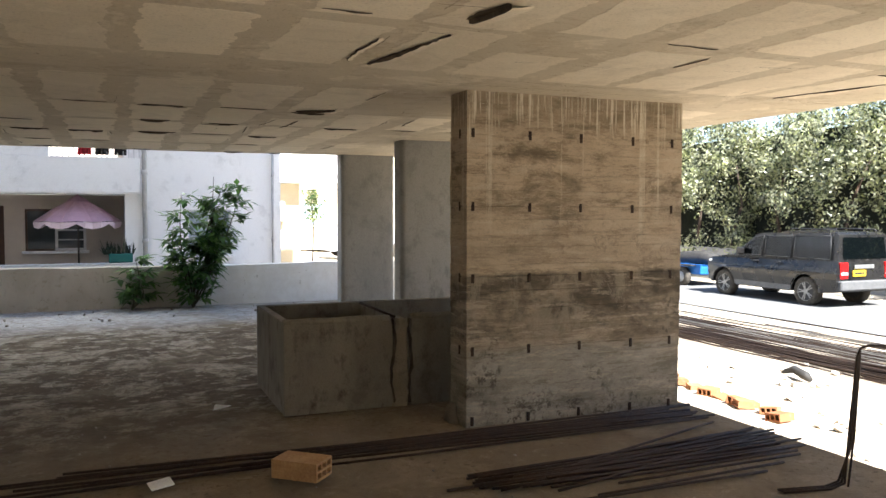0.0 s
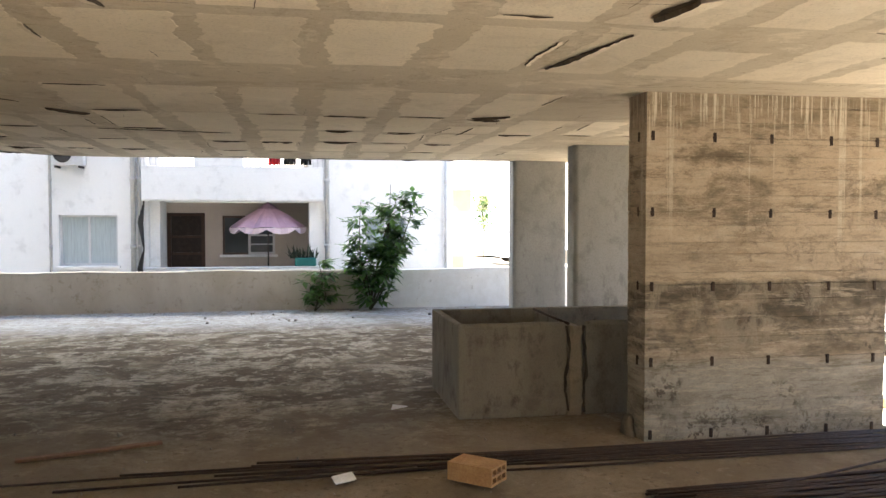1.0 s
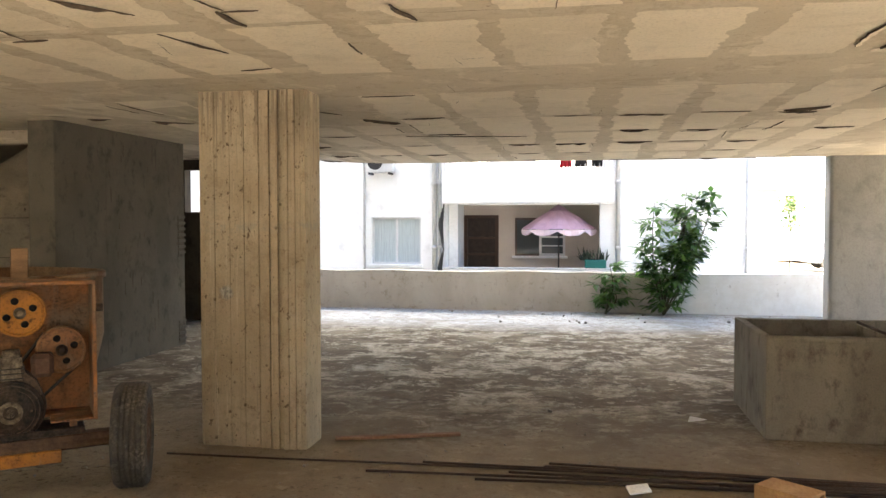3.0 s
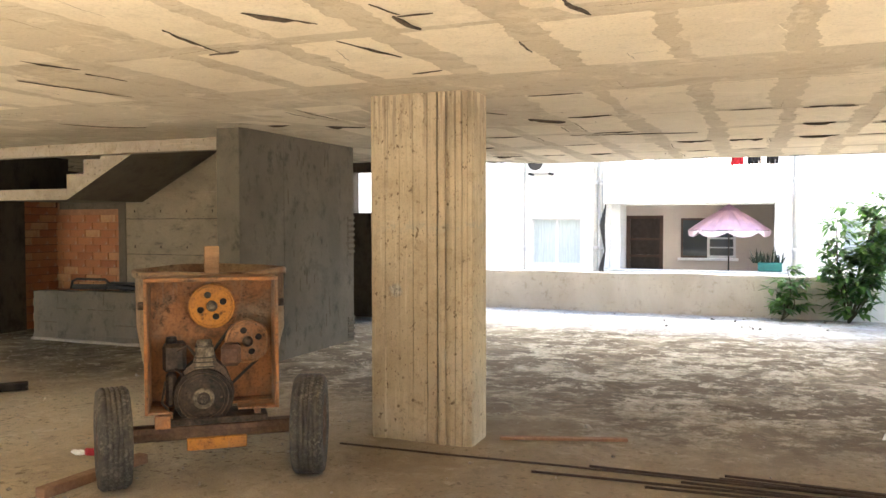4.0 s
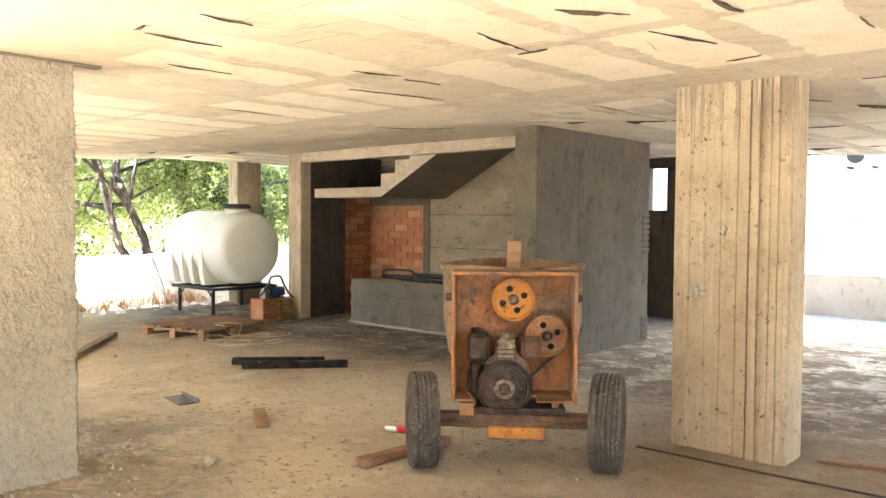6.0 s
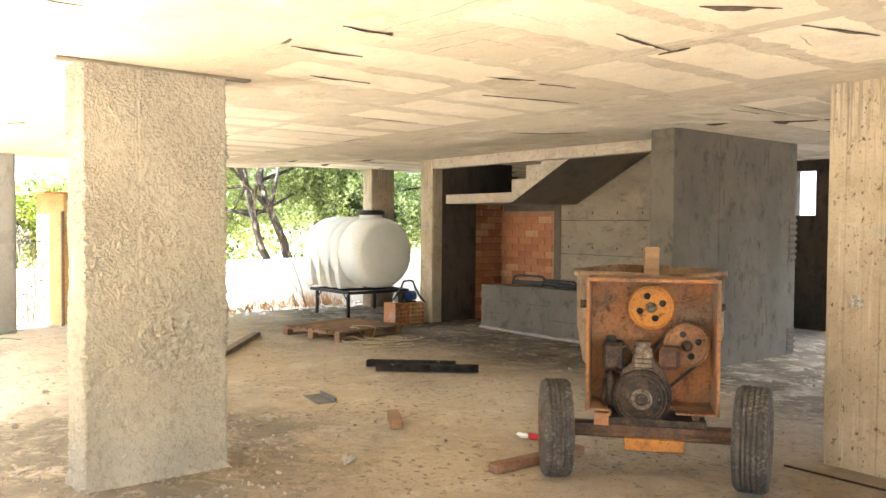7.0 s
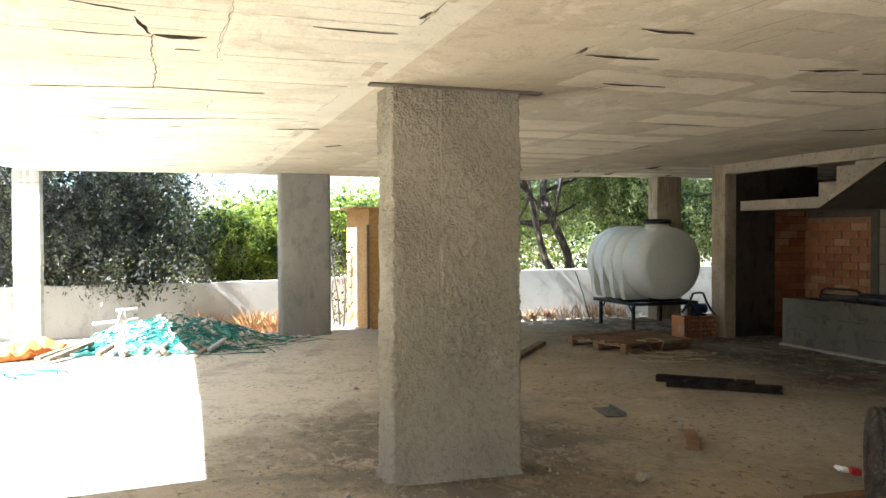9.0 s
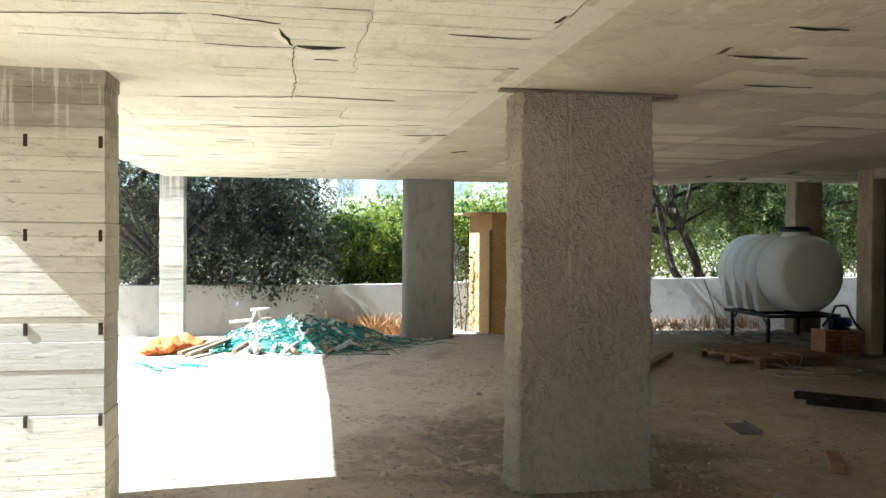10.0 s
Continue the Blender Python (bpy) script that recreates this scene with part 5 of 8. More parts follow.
def leaf_material(name, a, b, rough=0.5, pale_from=0.0):
    """Leaves that let some of the light through."""
    m = Mat(name, rough, 0, 0.4)
    n = m.noise(0.9, 3, 0.6)
    c = m.mix(m.ramp(m.island(), pale_from, 1), a, b)
    c = m.mix(m.ramp(n, 0.35, 0.65, 0, 0.45), c, (a[0] * 0.5, a[1] * 0.5, a[2] * 0.5, 1))
    mat = m.done(c)
    tr = m.node("ShaderNodeBsdfTranslucent", Color=m.mix(1.0, c, (1.5, 1.6, 0.8, 1), "MULTIPLY"))
    mx = m.nt.nodes.new("ShaderNodeMixShader")
    mx.inputs[0].default_value = 0.45
    m.nt.links.new(m.b.outputs[0], mx.inputs[1])
    m.nt.links.new(tr.outputs[0], mx.inputs[2])
    m.nt.links.new(mx.outputs[0], m.nt.nodes["Material Output"].inputs["Surface"])
    return mat


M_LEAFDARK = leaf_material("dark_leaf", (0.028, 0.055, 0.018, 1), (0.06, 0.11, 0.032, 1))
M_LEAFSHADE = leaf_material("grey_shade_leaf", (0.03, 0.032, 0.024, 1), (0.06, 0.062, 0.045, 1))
M_LEAFOLIVE = leaf_material("olive_leaf", (0.06, 0.057, 0.042, 1), (0.23, 0.225, 0.18, 1), 0.5, 0.25)
M_LEAFBRIGHT = leaf_material("bright_leaf", (0.11, 0.16, 0.025, 1), (0.36, 0.38, 0.07, 1), 0.5)
M_HEDGECORE = simple("hedge_inner_shade", (0.008, 0.01, 0.006, 1), (0.02, 0.022, 0.012, 1), 4, 0.95)
M_LEAFMID = leaf_material("mid_leaf", (0.09, 0.12, 0.04, 1), (0.4, 0.43, 0.2, 1), 0.45, 0.15)
# the pale end of the range puts sun glints into the leaf colour
M_LEAFHEDGE = leaf_material("hedge_leaf", (0.035, 0.043, 0.022, 1), (0.66, 0.65, 0.46, 1), 0.28, 0.12)
M_TWIG = simple("grey_twig_bark", (0.13, 0.11, 0.095, 1), (0.075, 0.062, 0.052, 1), 6, 0.9, stretch=(1, 1, 0.3))
M_MOTTLED = concrete("mottled_bark", (0.03, 0.026, 0.024, 1), (0.06, 0.05, 0.044, 1), (0.36, 0.29, 0.24, 1), (1.6, 1.6, 0.45), 0.53, 0.9, 0.9, 0.02)
M_BARK = concrete("rough_bark", (0.065, 0.048, 0.036, 1), (0.04, 0.031, 0.025, 1), (0.13, 0.085, 0.06, 1), (1, 1, 0.2), 0.5, 0.9, 0.9, 0.02)
make_parasol()


def leaf_mesh(name, centres, normals, length, width, material, rng):
    """Many small folded leaves, as one mesh."""
    n = len(centres)
    c = np.asarray(centres)
    d = rng.normal(size=(n, 3))
    d[:, 2] -= 0.35
    d /= np.linalg.norm(d, axis=1)[:, None]
    s = np.cross(d, np.asarray(normals) + 0.6 * rng.normal(size=(n, 3)))
    s /= np.linalg.norm(s, axis=1)[:, None] + 1e-9
    u = np.cross(s, d)
    k = rng.uniform(0.7, 1.3, size=(n, 1))
    L, W = length * k, width * k
    v = np.stack([c, c + d * L * 0.45 + s * W * 0.5 + u * W * 0.12, c + d * L, c + d * L * 0.45 - s * W * 0.5 + u * W * 0.12], axis=1).reshape(-1, 3)
    f = np.arange(4 * n).reshape(n, 4)
    me = bpy.data.meshes.new(name)
    me.vertices.add(4 * n)
    me.vertices.foreach_set("co", v.astype(np.float32).ravel())
    me.loops.add(4 * n)
    me.loops.foreach_set("vertex_index", f.ravel().astype(np.int32))
    me.polygons.add(n)
    me.polygons.foreach_set("loop_start", np.arange(0, 4 * n, 4, dtype=np.int32))
    me.polygons.foreach_set("loop_total", np.full(n, 4, dtype=np.int32))
    me.materials.append(material)
    me.update(calc_edges=True)
    me.validate()
    return me


def crown_points(rng, blobs, clumps, per, spread, droop=0.0):
    """Leaf places on and in ellipsoids (x, y, z, rx, ry, rz): round clumps, or sprays along drooping twigs."""
    pts, nor, twigs = [], [], []
    w = np.array([(b[3] * b[4] * b[5]) ** 0.67 for b in blobs])
    w = w / w.sum()
    for _ in range(clumps):
        b = blobs[rng.choice(len(blobs), p=w)]
        d = rng.normal(size=3)
        d /= np.linalg.norm(d)
        r = rng.uniform(0.5, 1.0) if rng.random() < 0.85 else rng.uniform(1.0, 1.22)
        c = np.array(b[:3]) + d * r * np.array(b[3:])
        if droop:
            f = rng.uniform(0, 1, size=(per, 1))
            ln = droop * rng.uniform(0.5, 1.4)
            out = d * np.array([0.8, 0.8, 0.35]) * ln
            sag = np.array([0, 0, -0.75 * ln])
            q = c + out * f + sag * f * f + rng.normal(size=(per, 3)) * spread * (0.35 + 0.65 * f)
            twigs.append([c - out * 0.3, c + out * 0.45 + sag * 0.2, c + out + sag])
        else:
            q = c + rng.normal(size=(per, 3)) * spread * rng.uniform(0.6, 1.3)
        pts.append(q)
        nor.append(np.tile(d, (per, 1)))
    return np.concatenate(pts), np.concatenate(nor), twigs


def tree(name, base, stems, blobs, clumps, per, spread, length, width, leaf, label, seed, limbs=14, bark=None, category="tree", inner=None, droop=0.0):
    """stems: lists of (point, radius); limbs fork from them towards the crown."""
    ob = thing(name, pose(*base), label, category)
    inv = ob.matrix_world.inverted()
    rng = np.random.default_rng(seed)
    for st in stems:
        bm = BM()
        tube(bm, [p for p, _ in st], [r for _, r in st], 10)
        bm.transform(inv)
        part("trunk", bm, bark or M_BARK, ob)
    for i in range(limbs):
        bm = BM()
        st = stems[i % len(stems)]
        k = rng.integers(max(1, len(st) // 2), len(st))
        p0, r0 = Vector(st[k][0]), st[k][1] * 0.55
        b = blobs[rng.integers(len(blobs))]
        d = rng.normal(size=3)
        d /= np.linalg.norm(d)
        p2 = Vector(np.array(b[:3]) + d * np.array(b[3:]) * 0.8)
        p1 = p0.lerp(p2, 0.5) + Vector(rng.normal(size=3)) * 0.12 * (p2 - p0).length
        tube(bm, [p0, p0.lerp(p1, 0.5), p1, p1.lerp(p2, 0.6), p2], [r0, r0 * 0.8, r0 * 0.55, r0 * 0.3, r0 * 0.12], 6)
        for _ in range(3):
            p3 = p1.lerp(p2, rng.uniform(0, 0.9)) 
            p4 = p3 + Vector(rng.normal(size=3)) * 0.3
            tube(bm, [p3, p3.lerp(p4, 0.5), p4], [r0 * 0.25, r0 * 0.18, r0 * 0.06], 4)
        bm.transform(inv)
        part("limb", bm, bark or M_BARK, ob)
    # darker inner leaves: the crown's inner shade in their colour, also blocking light
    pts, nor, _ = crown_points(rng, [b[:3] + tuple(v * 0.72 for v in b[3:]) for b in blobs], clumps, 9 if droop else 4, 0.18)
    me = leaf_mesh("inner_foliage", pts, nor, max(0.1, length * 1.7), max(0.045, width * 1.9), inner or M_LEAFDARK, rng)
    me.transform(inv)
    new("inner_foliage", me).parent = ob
    pts, nor, twigs = crown_points(rng, blobs, clumps, per, spread, droop)
    me = leaf_mesh("crown", pts, nor, length, width, leaf, rng)
    me.transform(inv)
    new("crown", me).parent = ob
    if twigs:
        bm = BM()
        for q in twigs[::3]:
            tube(bm, q, [0.006, 0.004, 0.002], 3)
        bm.transform(inv)
        part("twig_spray", bm, M_TWIG, ob, "thin bare grey twigs")["kind"] = "stuff"
    return ob


def make_trees():
    # twin-stemmed tree behind the tank
    tree("tree", (-15.3, 7.6, 0), [
        [((-15.3, 7.75, -0.2), 0.1), ((-15.25, 7.52, 0.6), 0.085), ((-15.2, 7.22, 1.0), 0.075), ((-15.2, 7.02, 1.7), 0.07), ((-15.25, 6.9, 2.3), 0.06), ((-15.6, 6.7, 4.2), 0.05)],
        [((-15.3, 7.9, -0.2), 0.13), ((-15.25, 7.87, 0.6), 0.12), ((-15.25, 7.72, 1.2), 0.085), ((-15.3, 7.45, 1.8), 0.075), ((-15.3, 7.2, 2.4), 0.07), ((-15.2, 7.4, 4.4), 0.05)]],
        # the last blob hangs out of view, added to dapple the yard wall
        [(-16.2, 5.5, 3.4, 1.2, 1.6, 1.5), (-16.2, 9.0, 3.0, 1.1, 1.7, 1.4), (-15.6, 7.4, 5.0, 1.6, 2.0, 1.2), (-17.2, 7.0, 2.2, 0.8, 2.6, 1.3), (-14.6, 3.6, 4.6, 0.6, 1.5, 0.35)],
        1500, 52, 0.13, 0.065, 0.03, M_LEAFMID, "leafy tree with two bare leaning stems behind the yard wall", 41, 20, bark=M_MOTTLED, inner=M_LEAFMID, droop=0.3)
    # grey olive that overhangs the wall
    tree("tree", (-15.6, -3.4, 0), [
        [((-15.6, -3.4, -0.2), 0.13), ((-15.5, -3.1, 0.5), 0.11), ((-15.5, -2.5, 1.1), 0.09), ((-15.8, -1.9, 1.8), 0.08), ((-16.2, -1.4, 2.8), 0.06)],
        [((-16.4, -4.2, -0.2), 0.14), ((-16.3, -4.0, 1.0), 0.11), ((-16.5, -3.4, 2.2), 0.08), ((-16.8, -2.6, 3.4), 0.06)]],
        [(-15.9, -1.6, 2.0, 1.2, 1.8, 1.0), (-15.3, -0.3, 1.35, 0.7, 1.1, 0.72), (-14.9, -1.9, 1.1, 0.5, 0.9, 0.5), (-14.25, -0.45, 0.95, 0.3, 0.85, 0.32), (-14.3, -1.2, 1.25, 0.3, 0.8, 0.35), (-16.8, -3.6, 2.8, 1.3, 1.9, 1.3), (-16.7, -0.5, 2.6, 1.2, 1.15, 0.8), (-17.5, -2.2, 1.2, 0.8, 2.8, 1.1),
         # these three lie out of view, added to shade the wall
         (-14.5, -5.6, 4.5, 0.9, 1.7, 0.8), (-14.5, -3.6, 4.1, 0.8, 1.3, 0.6), (-15.2, -2.2, 4.0, 0.9, 1.4, 0.6)],
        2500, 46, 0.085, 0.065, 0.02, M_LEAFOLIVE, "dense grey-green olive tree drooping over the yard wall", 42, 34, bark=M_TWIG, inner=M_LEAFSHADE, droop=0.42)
    # a second olive, added out of view, whose crown shades the wall
    tree("tree", (-15.0, -7.2, 0), [
        [((-15.0, -7.2, -0.2), 0.16), ((-15.0, -6.6, 1.4), 0.13), ((-14.8, -5.6, 2.8), 0.1), ((-14.4, -4.2, 3.8), 0.06)]],
        [(-14.3, -5.4, 4.1, 0.32, 1.6, 0.7), (-14.28, -3.7, 3.7, 0.26, 1.3, 0.55)],
        1000, 46, 0.12, 0.06, 0.022, M_LEAFOLIVE, "added unseen olive tree whose crown shades the yard wall", 52, 12, bark=M_TWIG, inner=M_LEAFSHADE)
    # shrub half in the sun: yellow-green outside, dark within
    tree("shrub", (-16.6, 1.4, 0), [
        [((-16.6, 1.4, -0.1), 0.05), ((-16.5, 1.5, 0.6), 0.04), ((-16.6, 1.7, 1.2), 0.03), ((-16.7, 1.8, 1.8), 0.02)],
        [((-16.7, 1.2, -0.1), 0.045), ((-16.8, 0.9, 0.7), 0.035), ((-16.8, 0.8, 1.5), 0.02)]],
        [(-16.4, 1.1, 1.5, 0.8, 0.8, 0.62), (-16.5, 2.1, 1.85, 0.75, 0.75, 0.55), (-16.9, 3.5, 1.7, 0.75, 0.85, 0.75), (-16.6, 1.7, 0.85, 0.65, 1.3, 0.55)],
        1200, 50, 0.085, 0.06, 0.026, M_LEAFBRIGHT, "yellow-green sunlit shrub with a dark inside behind the wall", 43, 16, category="shrub", inner=M_LEAFDARK, droop=0.22)
    # thin brush between the cabin and the column at the slab edge
    tree("shrub", (-14.0, 2.72, 0), [
        [((-14.0, 2.74, -0.03), 0.014), ((-14.0, 2.7, 0.5), 0.012), ((-14.0, 2.62, 1.0), 0.01), ((-14.0, 2.52, 1.75), 0.005)],
        [((-14.0, 2.8, -0.03), 0.013), ((-14.0, 2.84, 0.6), 0.011), ((-14.0, 2.78, 1.15), 0.009), ((-14.0, 2.62, 1.5), 0.005)],
        [((-14.05, 2.66, -0.03), 0.011), ((-14.05, 2.6, 0.5), 0.008), ((-14.05, 2.66, 1.2), 0.004)]],
        [(-14.0, 2.74, 0.35, 0.12, 0.16, 0.3), (-14.0, 2.76, 0.85, 0.1, 0.14, 0.2), (-14.0, 2.64, 1.25, 0.08, 0.18, 0.25)],
        26, 15, 0.05, 0.045, 0.016, M_LEAFOLIVE, "thin half-bare brush against the yard wall", 57, 9, bark=M_TWIG, category="shrub", inner=M_LEAFSHADE)
    # brush right of the tank column
    tree("tree", (-15.8, 10.6, 0), [
        [((-15.8, 10.6, -0.1), 0.1), ((-15.7, 10.4, 1.0), 0.08), ((-15.8, 10.2, 2.2), 0.06), ((-16.0, 10.0, 3.2), 0.04)]],
        [(-15.8, 10.2, 1.9, 0.9, 1.3, 1.2), (-16.3, 11.6, 2.2, 1.0, 1.4, 1.4), (-16.6, 9.4, 3.2, 1.0, 1.2, 1.0), (-15.6, 13.5, 2.4, 0.9, 1.8, 1.6)],
        1400, 46, 0.13, 0.07, 0.034, M_LEAFMID, "dense green tree beside the yard wall", 44, 12, droop=0.3)
    # background wood further off
    for k, (y, mat, word) in enumerate(((12.5, M_LEAFMID, "green"), (7.5, M_LEAFBRIGHT, "sunlit"), (3.2, M_LEAFBRIGHT, "sunlit"), (-1.5, M_LEAFOLIVE, "grey-green"), (-6.5, M_LEAFOLIVE, "grey-green"), (-11.5, M_LEAFDARK, "dark"))):
        low = -3 < y < 5
        tree("tree", (-20.5, y, 0), [[((-20.5, y, -0.1), 0.16), ((-20.5, y + 0.2, 1.2), 0.13), ((-20.7, y, 2.2 if low else 3), 0.07)]],
             [(-20.3, y - 1.3, 1.3, 1.2, 1.6, 1.2 if low else 1.4), (-20.6, y + 1.2, 1.4, 1.3, 1.6, 1.2 if low else 1.5), (-20.8, y, 1.5 if low else 2.6, 1.2, 2.2, 0.8 if low else 1.7)],
             620, 40, 0.2, 0.1, 0.045, mat, word + " leafy tree beyond the yard wall", 45 + k, 10)


make_trees()


def make_fence_plant():
    """A young tree with long leaflets against the fence."""
    def sapling(base, stems, label, seed):
        ob = thing("sapling", pose(*base), label, "plant")
        rng = random.Random(seed)
        for h, lean, az, bend in stems:
            bm = BM()
            d = Vector((math.cos(az), math.sin(az) * 0.4, 0))
            pts = [Vector((d.x * lean * t + bend * math.sin(3 * t) * 0.1, d.y * lean * t, h * t)) for t in (0, 0.25, 0.5, 0.75, 1)]
            tube(bm, pts, [0.016, 0.014, 0.011, 0.008, 0.004], 6)
            part("stem", bm, M_STEM, ob)
            lm = BM()
            low = 0.24 if h > 1.5 else 0.12
            for i in range(int(14 * h) + 4):
                t = rng.uniform(low, 1.0) ** 0.85
                j = min(3, int(t * 4))
                p = pts[j].lerp(pts[j + 1], t * 4 - j)
                a = rng.uniform(0, 6.283)
                out = Vector((math.cos(a), math.sin(a) * 0.75, rng.uniform(-0.1, 0.45))).normalized()
                length = rng.uniform(0.16, 0.34) * (1.15 - 0.4 * t)
                tip = p + out * length + Vector((0, 0, -0.12 * length))
                tube(lm, [p, p.lerp(tip, 0.5) + Vector((0, 0, 0.03)), tip], [0.004, 0.003, 0.002], 3)
                for q in range(7):
                    s = 0.3 + 0.65 * (q // 2) / 3
                    c = p.lerp(tip, min(1, s))
                    side = Vector((-out.y, out.x, 0)).normalized() * (1 if q % 2 else -1)
                    ld = (out * 0.7 + side * (0.9 if q < 6 else 0) + Vector((rng.uniform(-0.3, 0.3), rng.uniform(-0.3, 0.3), rng.uniform(-1.0, 0.25)))).normalized()
                    ll, lw = rng.uniform(0.12, 0.25), rng.uniform(0.03, 0.055)
                    w = ld.cross(Vector((0, 0, 1))).normalized() * lw
                    up = w.cross(ld).normalized() * lw * 0.3
                    lm.faces.new([lm.verts.new(v) for v in (c, c + ld * ll * 0.4 + w + up, c + ld * ll, c + ld * ll * 0.4 - w + up)])
            part("foliage", lm, M_LEAFSAP, ob)
        return ob

    sapling((0.98, 13.92, 0), [(2.2, 0.35, 0.1, 1), (2.05, 0.8, 0.0, 1), (1.9, 0.15, 2.9, -1), (1.6, 0.55, 0.1, 1), (1.3, 0.35, 3.1, 1), (1.2, 0.35, 0.2, -1), (0.9, 0.3, 2.9, 1), (0.8, 0.3, 0.1, 1), (1.75, 0.35, 0.3, 1), (2.1, 0.55, 0.1, -1)],
            "tall green sapling with long leaflets growing at the fence", 51)
    sapling((0.02, 13.95, 0), [(0.85, 0.06, 0.5, 1), (0.5, 0.12, 3.0, 1), (0.4, 0.15, 0.2, 1)], "small leafy sapling growing at the fence", 52)


M_STEM = simple("green_brown_stem", (0.11, 0.1, 0.05, 1), (0.08, 0.075, 0.04, 1), 20, 0.7)
M_LEAFSAP = leaf_material("sapling_leaf", (0.035, 0.085, 0.028, 1), (0.15, 0.26, 0.09, 1), 0.3)
make_fence_plant()


# ---- the open floor ----
# lighter copy of the bar steel with the sun's glare in its colour
M_SUNBAR = simple("sun_glare_bar", (0.32, 0.31, 0.29, 1), (0.2, 0.185, 0.165, 1), 14, 0.5, 0.2, per=0.5)
M_PALEWOOD = simple("sawn_pale_timber", (0.46, 0.35, 0.21, 1), (0.36, 0.26, 0.15, 1), 7, 0.85)

def make_trough():
    ob = thing("concrete_trough", pose(1.0, 6.22, 0), "cracked open-topped concrete water trough with a cross wall", "trough")
    h, L, W, t = 0.74, 3.3, 1.2, 0.07
    rng = random.Random(61)

    def panel(name, x0, x1, y0, y1, z1=h):
        bm = BM()
        box(bm, x0, x1, y0, y1, -0.003, z1, 0.006)
        part(name, bm, M_TROUGH, ob)

    panel("front_wall", 0, 0.9, 0, t)
    panel("front_wall", 1.06, L, 0, t)
    panel("end_wall", 0, t, t, W)
    panel("back_wall", 0, L, W, W + t)
    panel("cross_wall", 0.98, 1.05, t, W, h - 0.03)
    panel("end_wall", L - t, L, t, W)
    bm = BM()
    box(bm, t, L - t, t, W, -0.003, 0.06)
    part("bottom", bm, M_TROUGH, ob)
    # rim rolled over the front edge
    bm = BM()
    tube(bm, [(0.0 + 0.11 * i, 0.03 + rng.uniform(-0.008, 0.008), h - 0.012 + rng.uniform(-0.006, 0.006)) for i in range(9)], 0.034, 8)
    part("rim", bm, M_TROUGH, ob)
    bm = BM()
    tube(bm, [(1.06 + 0.11 * i, 0.03 + rng.uniform(-0.008, 0.008), h - 0.012 + rng.uniform(-0.006, 0.006)) for i in range(20)], 0.034, 8)
    part("rim", bm, M_TROUGH, ob)
    # patched joint with its two cracks
    bm = BM()
    prev = None
    for i in range(15):
        z = (h - 0.01) * i / 14
        xa, xb = 0.925 + rng.uniform(-0.012, 0.012) - 0.03 * (1 - z / h), 1.035 + rng.uniform(-0.012, 0.012)
        row = [bm.verts.new(v) for v in ((xa, 0.01, z), (xa + 0.02, -0.014, z), (xb - 0.02, -0.014 - 0.02 * (1 - z / h) ** 2, z), (xb, 0.01, z))]
        if prev:
            for k in range(3):
                bm.faces.new((prev[k], prev[k + 1], row[k + 1], row[k]))
        prev = row
    part("patch", bm, M_STAIRWALL, ob, "pale mortar patch between two cracks")
    for cx in (0.905, 1.05):
        bm = BM()
        tube(bm, [(cx + 0.018 * math.sin(7 * k + cx * 9) + rng.uniform(-0.008, 0.008), 0.0, 0.02 + (h - 0.03) * k / 12) for k in range(13)], [0.012 + rng.uniform(-0.004, 0.006) for _ in range(13)], 5)
        part("crack", bm, M_INNER, ob)
    bm = BM()
    tube(bm, [(0.93, 0.05, h), (0.86, 0.35, h + 0.03), (0.8, 0.6, h + 0.06)], 0.012, 6)
    part("bent_bar", bm, M_RUSTBAR, ob)
    # lump of mortar at the foot of the column
    bm = BM()
    bmesh.ops.create_icosphere(bm, subdivisions=3, radius=0.1, matrix=Matrix.Translation((2.165, 5.6, 0.0)) @ Matrix.Diagonal((0.45, 0.9, 1.5, 1)))
    for v in bm.verts:
        v.co += v.normal * 0.02 * noise.noise(v.co * 14)
        v.co.z = max(v.co.z, -0.005)
    whole("mortar_lump", bm, M_SOFFIT, "lump of pale mortar at a column foot", "mortar")


make_trough()


def bar(bm, a, b, r=0.008, rng=None, sag=0.01):
    a, b = Vector(a), Vector(b)
    n = 5
    pts = [a.lerp(b, k / n) + Vector((0, 0, 0)) + (Vector((rng.uniform(-sag, sag), rng.uniform(-sag, sag), 0)) if rng and 0 < k < n else Vector()) for k in range(n + 1)]
    return tube(bm, pts, r, 6)


